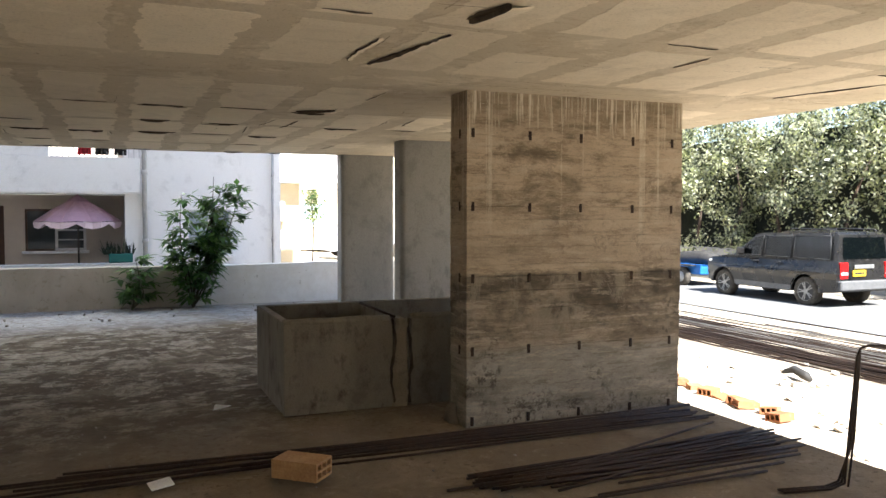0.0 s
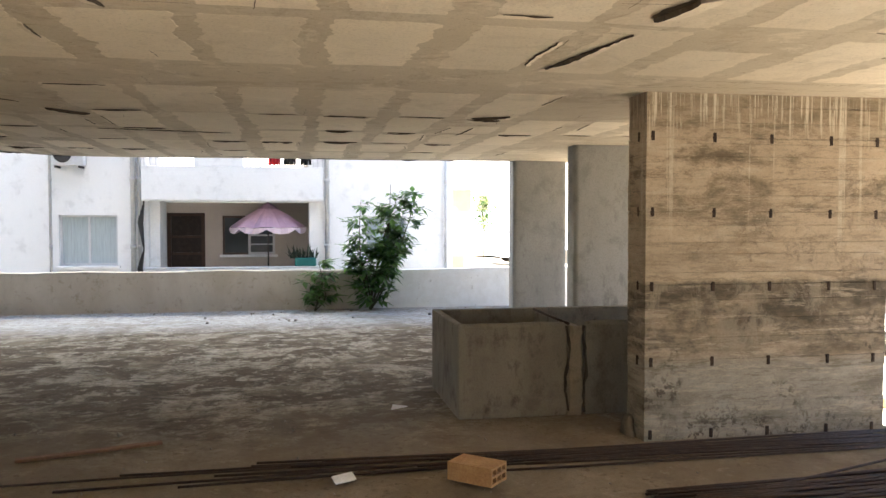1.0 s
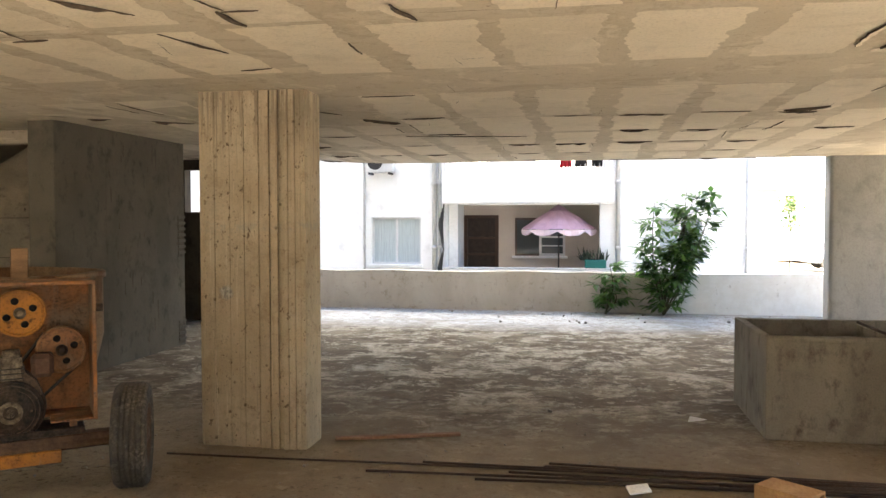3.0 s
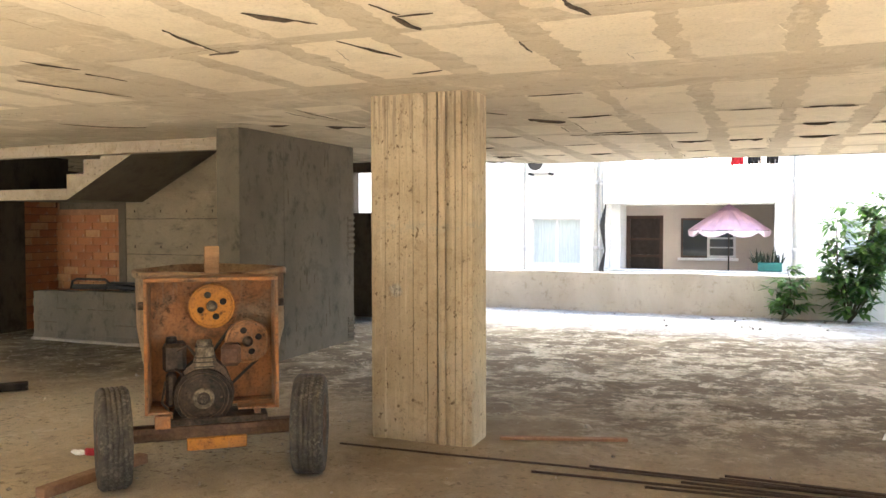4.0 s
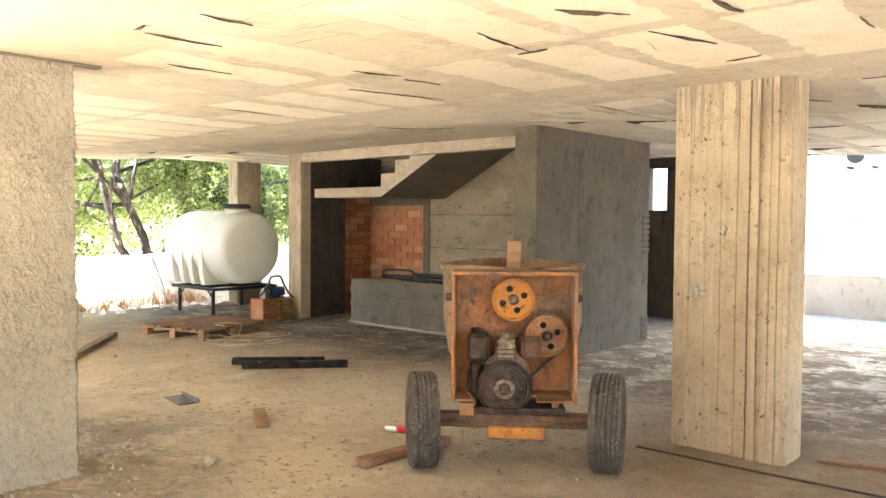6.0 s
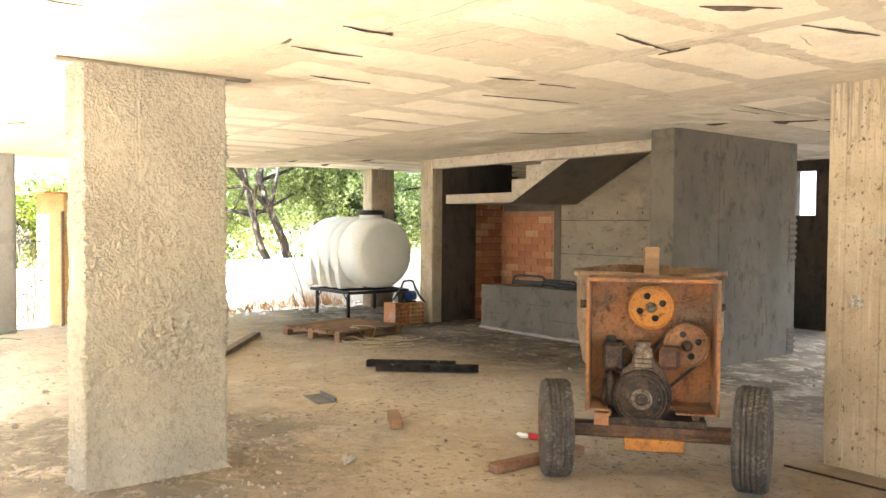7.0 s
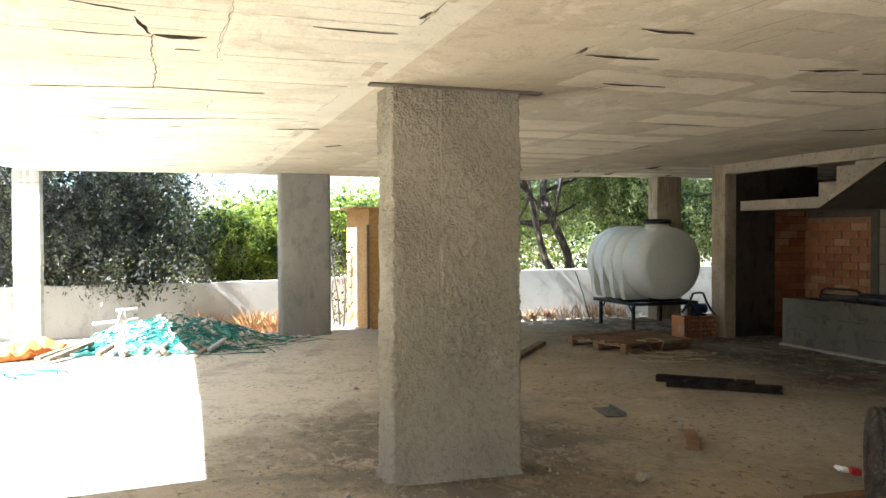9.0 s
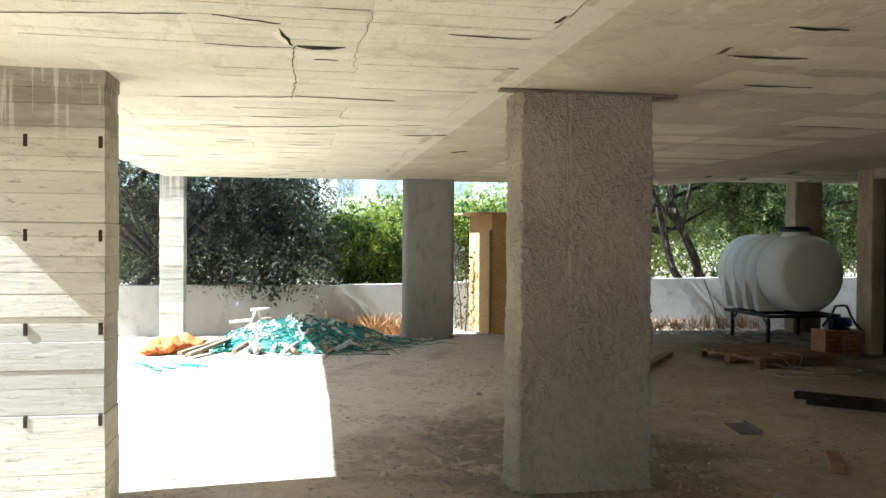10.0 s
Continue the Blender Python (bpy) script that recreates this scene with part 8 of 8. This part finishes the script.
    for i in range(7):
        bm = BM()
        x, y = rng.uniform(-10.9, -10.4), -2.0 + 0.12 * i
        tube(bm, [(x + 0.06 * k, y + 0.05 * k + 0.04 * math.sin(k + i), 0.012 + 0.015 * rng.random()) for k in range(5)], 0.012, 4)
        whole("netting_scrap", bm, net, "scrap of green netting on the sunlit floor", "netting", "netting scraps")
    # dry grass along the wall
    bm = BM()
    for _ in range(5200):
        y = rng.uniform(0.2, 8.6)
        if not (0.4 < y < 1.9 or 5.3 < y < 8.4) or (y > 3 and rng.random() < 0.8):
            continue
        x = rng.uniform(-14.28, -13.85)
        h = rng.uniform(0.1, 0.62) * (0.62 + 0.8 * noise.noise((y * 1.7, 3, 0))) * (0.9 if y < 3 else 0.8)
        lx, ly = rng.gauss(0, 0.09), rng.gauss(0, 0.12)
        w = rng.uniform(0.004, 0.011)
        a = [bm.verts.new(p) for p in ((x, y - w, -0.06), (x, y + w, -0.06), (x + 0.6 * lx, y + 0.6 * ly + 0.5 * w, 0.6 * h), (x + lx, y + ly, h))]
        bm.faces.new(a)
    whole("dry_grass", bm, simple("dry_grass", (0.5, 0.3, 0.13, 1), (0.27, 0.13, 0.05, 1), 3, 0.9), "dry brown grass along the yard wall", "grass", kind="stuff")
    # crumbs of mortar on the open floor, thickest about the rendered column
    bm = BM()
    for k in range(640):
        if k < 320:
            x, y = -5.5 + rng.gauss(0, 0.8), 1.75 + rng.gauss(0, 0.75)
            if -5.74 < x < -5.33 and 1.33 < y < 2.25:
                continue
        else:
            x, y = rng.uniform(-10.5, 3.0), rng.uniform(1.5, 8.0)
        s = rng.uniform(0.003, 0.009) if rng.random() < 0.9 else rng.uniform(0.009, 0.02)
        if (-3.05 < x < -2.15 and 5.3 < y < 5.8) or (1.9 < x < 4.2 and y > 5.0) or (0.9 < x and y > 6.0):
            continue
        box(bm, -s, s, -s * rng.uniform(0.5, 1), s, -s * 0.6, s * 0.6, 0, pose(x, y, s * 0.4, rng.uniform(0, 40), rng.uniform(0, 40), rng.uniform(0, 90)))
    whole("mortar_crumbs", bm, M_MORTAR, "crumbs of mortar scattered on the raw floor", "rubble", kind="stuff")
    # small litter on the yard floor
    bm = BM()
    for _ in range(160):
        x, y, s = rng.uniform(-14.1, -12.9), rng.uniform(2.5, 9.5), rng.uniform(0.01, 0.04)
        box(bm, -s, s, -s, s, -s * 0.4, s * 0.4, 0, pose(x, y, -0.03 + s, rng.uniform(0, 40), rng.uniform(0, 40), rng.uniform(0, 90)))
    whole("yard_litter", bm, M_RUBBLE, "pale stone litter on the yard strip", "rubble", kind="stuff")
    # stake and string before the wall
    bm = BM()
    tube(bm, [(-13.9, 7.2, 0.85), (-13.75, 7.3, 0.4), (-13.7, 7.4, -0.05)], 0.008, 5)
    whole("stake", bm, M_RUSTBAR, "thin leaning steel stake before the yard wall", "stake")


M_RUBBLE = concrete("pale_rubble", (0.55, 0.5, 0.43, 1), (0.42, 0.38, 0.32, 1), (0.3, 0.26, 0.21, 1))
make_yard()


# ---- the street to the east ----
def make_car():
    paint = Mat("dusty_dark_paint", 0.4, 0.0, 0.5)
    cc = paint.mix(paint.ramp(paint.noise(1.6, 5, 0.65), 0.4, 0.65), (0.007, 0.007, 0.0075, 1), (0.018, 0.017, 0.016, 1))
    cc = paint.mix(paint.ramp(paint.noise(3.5, 6, 0.7, (1, 1, 2)), 0.55, 0.68, 0, 0.4), cc, (0.05, 0.045, 0.04, 1))
    paint = paint.done(cc, paint.noise(3, 2, 0.5), 0.02, 0.01, paint.ramp(paint.noise(2, 4, 0.6), 0.4, 0.65, 0.2, 0.42))
    glass = Mat("tinted_glass", 0.04, 0, 0.7).done((0.004, 0.006, 0.0065, 1))
    alloy = simple("dusty_alloy", (0.4, 0.4, 0.39, 1), (0.3, 0.3, 0.29, 1), 12, 0.4, 0.6)
    black = simple("black_trim", (0.02, 0.02, 0.02, 1), (0.035, 0.034, 0.033, 1), 12, 0.6)
    trim = simple("grey_cladding", (0.14, 0.14, 0.14, 1), (0.1, 0.1, 0.1, 1), 8, 0.5)
    red = simple("red_lamp_lens", (0.5, 0.01, 0.01, 1), (0.4, 0.01, 0.01, 1), 20, 0.2)
    white = simple("clear_lamp_lens", (0.6, 0.6, 0.6, 1), (0.5, 0.5, 0.5, 1), 20, 0.15)
    # local: x to the front, y across (0 = near side), z up
    car = thing("car", pose(15.72, 13.9, -0.72, 0, 0, 90), "dusty dark grey boxy off-road car parked at the hedge", "car")
    W = 1.9

    # lower body: side outline with wheel arches
    out = [(-0.02, 0.5), (0.0, 0.42), (0.42, 0.38)]
    for k in range(9):
        a = math.pi * k / 8
        out.append((0.95 - 0.44 * math.cos(a), 0.38 + 0.44 * math.sin(a)))
    out += [(1.45, 0.34), (3.3, 0.34)]
    for k in range(9):
        a = math.pi * k / 8
        out.append((3.8 - 0.44 * math.cos(a), 0.38 + 0.44 * math.sin(a)))
    out += [(4.28, 0.38), (4.44, 0.42), (4.52, 0.6), (4.5, 0.9), (4.42, 1.06), (3.55, 1.17), (0.02, 1.17), (-0.03, 0.9)]
    bm = BM()
    extrude_outline(bm, out, -W, pose(0, 0, 0))
    for v in bm.verts:
        if v.co.z > 1.0:
            v.co.y += 0.05 if v.co.y < -1 else -0.05
        if v.co.x > 4.3:
            v.co.y += 0.09 if v.co.y < -1 else -0.09
    # flanks that swell below the shoulder line
    for z in (0.55, 0.72, 0.88, 1.02):
        bmesh.ops.bisect_plane(bm, geom=bm.verts[:] + bm.edges[:] + bm.faces[:], plane_co=(0, 0, z), plane_no=(0, 0, 1))
    for v in bm.verts:
        swell = 0.05 * max(0.0, 1 - ((v.co.z - 0.78) / 0.36) ** 2)
        v.co.y += -swell if v.co.y < -1 else swell
    part("body", bm, paint, car)
    bm = BM()
    vs = [bm.verts.new(v) for v in ((3.5, -0.14, 1.182), (4.26, -0.22, 1.105), (4.4, -0.4, 1.085), (4.4, -W + 0.4, 1.085), (4.26, -W + 0.22, 1.105), (3.5, -W + 0.14, 1.182))]
    bm.faces.new(vs)
    bmesh.ops.solidify(bm, geom=bm.faces, thickness=0.02)
    part("bonnet", bm, paint, car)
    # cabin with stepped roof
    roof = [(0.02, 1.165), (0.1, 1.8), (0.2, 1.86), (1.75, 1.87), (1.9, 1.82), (2.55, 1.8), (2.75, 1.74), (3.5, 1.165)]
    bm = BM()
    extrude_outline(bm, roof, -(W - 0.12), pose(0, -0.06, 0))
    for v in bm.verts:
        if v.co.z > 1.5:
            v.co.y += 0.1 if v.co.y < -1 else -0.1
    part("cabin", bm, paint, car)
    for yy in (0, 1):
        panes = [[(2.42, 1.2), (3.3, 1.2), (2.78, 1.66), (2.42, 1.72)], [(1.45, 1.2), (2.34, 1.2), (2.34, 1.72), (1.45, 1.74)], [(0.22, 1.2), (1.37, 1.2), (1.37, 1.77), (0.28, 1.77)]]
        for p in panes:
            bm = BM()
            vs = []
            for x, z in p:
                inset = 0.04 + 0.1 * (z - 1.165) / 0.64
                vs.append(bm.verts.new((x, -inset + 0.012 if yy == 0 else -(W - inset) - 0.012, z)))
            bm.faces.new(vs if yy == 0 else vs[::-1])
            bmesh.ops.solidify(bm, geom=bm.faces, thickness=0.008)
            pane = part("side_window", bm, glass, car)
            bm = BM()
            rimpts = []
            for x, z in p + p[:1]:
                inset = 0.04 + 0.1 * (z - 1.165) / 0.64
                rimpts.append((x, -inset + 0.02 if yy == 0 else -(W - inset) - 0.02, z))
            for a, b in zip(rimpts, rimpts[1:]):
                cyl(bm, a, b, 0.014, seg=6)
            part("window_seal", bm, black, pane)
    bm = BM()
    vs = [bm.verts.new(v) for v in ((0.015, -0.22, 1.22), (0.015, -W + 0.22, 1.22), (0.075, -W + 0.26, 1.74), (0.075, -0.26, 1.74))]
    bm.faces.new(vs)
    bmesh.ops.solidify(bm, geom=bm.faces, thickness=0.01)
    part("rear_window", bm, glass, car)
    bm = BM()
    vs = [bm.verts.new(v) for v in ((3.46, -0.2, 1.21), (3.46, -W + 0.2, 1.21), (2.83, -W + 0.24, 1.7), (2.83, -0.24, 1.7))]
    bm.faces.new(vs)
    bmesh.ops.solidify(bm, geom=bm.faces, thickness=0.01)
    part("windscreen", bm, glass, car)
    # wheels
    for x in (0.95, 3.8):
        for y, s in ((-0.13, 1), (-W + 0.13, -1)):
            wm = pose(x, y, 0.37, 90, 0, 0)
            bm = BM()
            lathe(bm, [(0.24, -0.115), (0.33, -0.125), (0.37, -0.09), (0.37, 0.09), (0.33, 0.125), (0.24, 0.115)], wm, 32, False)
            wh = part("wheel", bm, M_TYRE, car)
            bm = BM()
            lathe(bm, [(0.05, -0.09), (0.2, -0.09), (0.245, -0.11), (0.245, 0.11), (0.225, 0.1), (0.215, 0.05), (0.05, 0.05)], wm, 28)
            part("rim", bm, black, wh)
            bm = BM()
            lathe(bm, [(0.222, 0.075 * -s), (0.25, 0.105 * -s), (0.235, 0.11 * -s), (0.215, 0.08 * -s)], wm, 28, False)
            for k in range(10):
                a = 2 * math.pi * (k // 2 + (0.12 if k % 2 else -0.12)) / 5
                side = 0.115 * s
                box(bm, 0.03, 0.23, -0.012, 0.012, -0.012, 0.012, 0.003, pose(x, y + side * 0.8, 0.37, 90, 0, 0) @ pose(0, 0, 0, 0, 0, math.degrees(a)))
            cyl(bm, (x, y + 0.07 * s, 0.37), (x, y + 0.108 * s, 0.37), 0.06, seg=16)
            part("spokes", bm, alloy, wh)
        for y0 in (-0.004, -W + 0.004):
            bm = BM()
            tube(bm, [(x - 0.46 * math.cos(math.pi * k / 10), y0, 0.38 + 0.46 * math.sin(math.pi * k / 10)) for k in range(11)], 0.03, 6)
            part("arch_trim", bm, trim, car)
    # sills, bumpers, lamps, plates, mirrors, rails, handles
    for y in (0.008, -W - 0.008):
        bm = BM()
        box(bm, 1.42, 3.33, y - 0.015, y + 0.015, 0.36, 0.5, 0.006)
        part("sill", bm, trim, car)
        for x in (1.75, 2.5):
            bm = BM()
            box(bm, x, x + 0.2, y - 0.015, y + 0.015, 1.04, 1.075, 0.006)
            part("door_handle", bm, black, car)
        for x in (1.41, 2.38):
            bm = BM()
            box(bm, x, x + 0.008, y - 0.006 if y > 0 else y + 0.004, y - 0.004 if y > 0 else y + 0.006, 0.5, 1.16)
            part("door_gap", bm, black, car)
    bm = BM()
    box(bm, -0.13, 0.08, -W + 0.02, -0.02, 0.46, 0.7, 0.03)
    part("rear_bumper", bm, trim, car)
    bm = BM()
    box(bm, 4.4, 4.57, -W + 0.1, -0.1, 0.42, 0.68, 0.03)
    part("front_bumper", bm, trim, car)
    for y in (-0.2, -W + 0.2):
        bm = BM()
        box(bm, -0.045, 0.03, y - 0.13, y + 0.13, 0.74, 1.14, 0.012)
        tl = part("tail_lamp", bm, red, car, "red tail lamp")
        bm = BM()
        box(bm, -0.05, -0.046, y - 0.11, y + 0.11, 0.84, 0.9)
        part("reverse_lens", bm, white, tl)
        bm = BM()
        box(bm, 4.37, 4.505, y - 0.14, y + 0.14, 0.82, 1.0, 0.02)
        part("headlight", bm, white, car, "clear headlight")
    bm = BM()
    box(bm, -0.06, -0.032, -W + 0.72, -0.52, 0.98, 1.08, 0.008)
    part("garnish", bm, alloy, car)
    bm = BM()
    box(bm, -0.058, -0.036, -0.9, -0.47, 0.8, 0.95, 0.003)
    plate = part("number_plate", bm, simple("yellow_plate", (0.75, 0.52, 0.02, 1), (0.68, 0.46, 0.02, 1), 30, 0.5), car, "yellow rear number plate")
    bm = BM()
    box(bm, -0.0605, -0.0585, -0.85, -0.52, 0.85, 0.9)
    part("plate_bar", bm, black, plate)
    for y, s in ((0.0, 1), (-W, -1)):
        bm = BM()
        box(bm, 3.02, 3.14, y - 0.02 if s > 0 else y - 0.2, y + 0.2 if s > 0 else y + 0.02, 1.2, 1.4, 0.03)
        part("mirror", bm, paint, car)
    for y in (-0.3, -W + 0.3):
        bm = BM()
        tube(bm, [(0.25, y, 1.87), (0.3, y, 1.92), (1.7, y, 1.925), (1.78, y, 1.87)], 0.018, 6)
        part("roof_rail", bm, black, car)
    # small blue trailer ahead of the car
    blue = simple("blue_trailer_paint", (0.02, 0.16, 0.5, 1), (0.02, 0.12, 0.4, 1), 6, 0.5)
    tr = thing("trailer", pose(16.6, 20.4, -0.72, 0, 0, 90), "small blue box trailer beyond the car", "trailer")
    bm = BM()
    box(bm, -0.7, 2.0, -1.6, 0.0, 0.4, 0.62, 0.02)
    box(bm, -0.7, 2.0, -0.04, -0.004, 0.6, 0.72, 0.01)
    part("box", bm, blue, tr)
    for x in (0.0, 0.75):
        bm = BM()
        lathe(bm, [(0.1, -0.09), (0.28, -0.1), (0.31, -0.06), (0.31, 0.06), (0.28, 0.1), (0.1, 0.09)], pose(x, 0.1, 0.31, 90, 0, 0), 24, False)
        w = part("wheel", bm, M_TYRE, tr)
        bm = BM()
        lathe(bm, [(0.03, -0.1), (0.17, -0.095), (0.17, 0.095), (0.03, 0.1)], pose(x, 0.1, 0.31, 90, 0, 0), 18)
        part("rim", bm, alloy, w)
    bm = BM()
    box(bm, -0.5, 0.0, 0.0, 0.22, 0.66, 0.7, 0.01)
    part("mudguard", bm, black, tr)
    bm = BM()
    tube(bm, [(-0.45, -1.1, 0.78), (0.2, -0.9, 0.88), (0.9, -0.7, 0.84), (1.5, -0.6, 0.76)], [0.16, 0.24, 0.22, 0.14], 10)
    part("load", bm, M_DARK, tr, "dark sheeted load in the trailer")


make_car()


def make_street():
    # tall clipped hedge behind the car
    rng = np.random.default_rng(121)
    hedge = thing("hedge", pose(21, 18, -0.75), "tall dense glossy evergreen hedge in the sun", "hedge")
    inv = hedge.matrix_world.inverted()
    pts, nor = [], []
    for _ in range(2300):
        y = rng.uniform(6, 34)
        z = rng.uniform(0.2, 5.0) ** 1.0
        face = 19.4 + 0.5 * math.sin(y * 1.3) + 0.35 * math.sin(y * 3.1 + z) + 0.22 * abs(z - 2.4)
        c = np.array((face + rng.exponential(0.5), y, z))
        if z < 2.1 + 0.5 * math.sin(y * 1.9) and rng.random() < 0.86:
            c[0] += 1.9
        if math.sin(y * 2.3 + 1.7 * math.sin(z * 1.9)) + math.sin(z * 2.7 + y * 0.8) < -0.35:
            c[0] += 1.3
        q = c + rng.normal(size=(46, 3)) * 0.17
        pts.append(q)
        nor.append(np.tile((-1.0, -0.3, 0.5), (46, 1)))
    me = leaf_mesh("foliage", np.concatenate(pts), np.concatenate(nor), 0.14, 0.065, M_LEAFHEDGE, rng)
    me.transform(inv)
    new("foliage", me).parent = hedge
    # one near-black block holds the shade inside the hedge
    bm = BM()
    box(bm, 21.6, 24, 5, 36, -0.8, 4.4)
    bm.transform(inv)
    part("core", bm, M_HEDGECORE, hedge, "shade inside the hedge as one dark block")
    r2 = random.Random(9)
    for k in range(12):
        bm = BM()
        y = 7 + 2.2 * k
        tube(bm, [(20.6, y, -0.8), (20.4, y + r2.uniform(-0.3, 0.3), 0.6), (20.6, y + r2.uniform(-0.6, 0.6), 1.9), (20.9, y + r2.uniform(-1, 1), 3.4)], [0.09, 0.07, 0.05, 0.03], 6)
        bm.transform(inv)
        part("stem", bm, M_BARK, hedge)
    bm = BM()
    box(bm, 19.9, 20.15, 4, 40, -0.8, 0.35, 0.01)
    whole("wall_street", bm, M_YARDWALL, "low kerb wall under the hedge", "wall", kind="structure")
    # broken brick edging at the slab's foot
    rr = random.Random(131)
    for i in range(9):
        t = i / 8
        x, y = 5.88 - 0.22 * t, 7.6 - 1.85 * t
        hollow_brick("hollow_brick", pose(x + rr.uniform(-0.05, 0.05), y, -0.36, rr.uniform(-8, 8), rr.uniform(-8, 8), 180 + rr.uniform(-35, 35)), "broken orange hollow brick at the slab's foot", "edge bricks", (rr.uniform(0.12, 0.22), 0.17, rr.uniform(0.05, 0.09)), (3, 1))
    bm = BM()
    for _ in range(120):
        x, y, s = rr.uniform(4.8, 9), rr.uniform(3, 9), rr.uniform(0.01, 0.05)
        box(bm, -s, s, -s, s, -s * 0.5, s * 0.5, 0, pose(x, y, ground_z(x, y) + s * 0.4, rr.uniform(0, 50), rr.uniform(0, 50), rr.uniform(0, 90)))
    whole("stone_litter", bm, M_RUBBLE, "stones and broken bits on the sunlit ground", "rubble", kind="stuff")
    bm = BM()
    tube(bm, [(7.3, 6.9, -0.36), (7.25, 6.95, -0.3), (7.35, 7.2, -0.28), (7.3, 7.35, -0.34)], [0.03, 0.06, 0.05, 0.02], 6)
    whole("rag", bm, M_DARK, "dark rag lying on the sunlit ground", "rag")
    # sunlit street beyond the neighbour's corner
    far = thing("parked_van", pose(8.2, 33, -0.35, 0, 0, 0), "pale car parked far down the sunny street", "car")
    white = simple("pale_car_paint", (0.6, 0.62, 0.65, 1), (0.55, 0.57, 0.6, 1), 3, 0.35)
    bm = BM()
    extrude_outline(bm, [(0, 0.3), (3.8, 0.3), (3.85, 0.75), (3.0, 0.9), (2.4, 1.4), (0.6, 1.42), (0.05, 0.95)], 1.6, pose(0, 0, 0))
    part("body", bm, white, far)
    bm = BM()
    extrude_outline(bm, [(0.7, 0.95), (2.75, 0.93), (2.3, 1.33), (0.85, 1.34)], 1.63, pose(0, -0.015, 0))
    part("windows", bm, M_GLASS, far)
    for x in (0.75, 3.0):
        for y in (0.05, 1.55):
            bm = BM()
            cyl(bm, (x, y - 0.08, 0.3), (x, y + 0.08, 0.3), 0.3, seg=20)
            part("wheel", bm, M_TYRE, far)
    tree("street_tree", (7.0, 31, -0.35), [[((7.0, 31, -0.4), 0.03), ((7.05, 31, 1.0), 0.025), ((7.0, 31.1, 2.0), 0.018)]], [(7.0, 31, 2.3, 0.25, 0.25, 0.5), (7.1, 31, 1.7, 0.2, 0.2, 0.4)], 34, 22, 0.12, 0.1, 0.045, M_LEAFMID, "slim sunlit street tree", 141, 5)
    # far white houses
    for x0, x1, y0, z1, m in ((5, 18, 42, 7.5, M_CREAM), (-52, -44, 1, 9, M_WHITE)):
        h = thing("house", pose(x0, y0, -0.4), "distant pale house in the sun", "building", "far houses")
        bm = BM()
        box(bm, 0, x1 - x0, 0, 9, 0, z1)
        part("wall", bm, m, h)
        bm = BM()
        box(bm, -0.2, x1 - x0 + 0.2, -0.2, 9.2, z1 + 0.003, z1 + 0.3)
        part("roof", bm, M_WHITE, h)
        east = x0 < 0
        for zz in (1.2, 4.2, 6.6):
            if zz + 1.3 > z1:
                continue
            for k in range(4):
                bm = BM()
                if east:
                    box(bm, x1 - x0 - 0.01, x1 - x0 + 0.03, 0.8 + 2.1 * k, 2.0 + 2.1 * k, zz, zz + 1.3)
                else:
                    box(bm, 1 + 3 * k, 2.4 + 3 * k, -0.03, 0.01, zz, zz + 1.3)
                part("window", bm, M_GLASSPALE, h)


make_street()
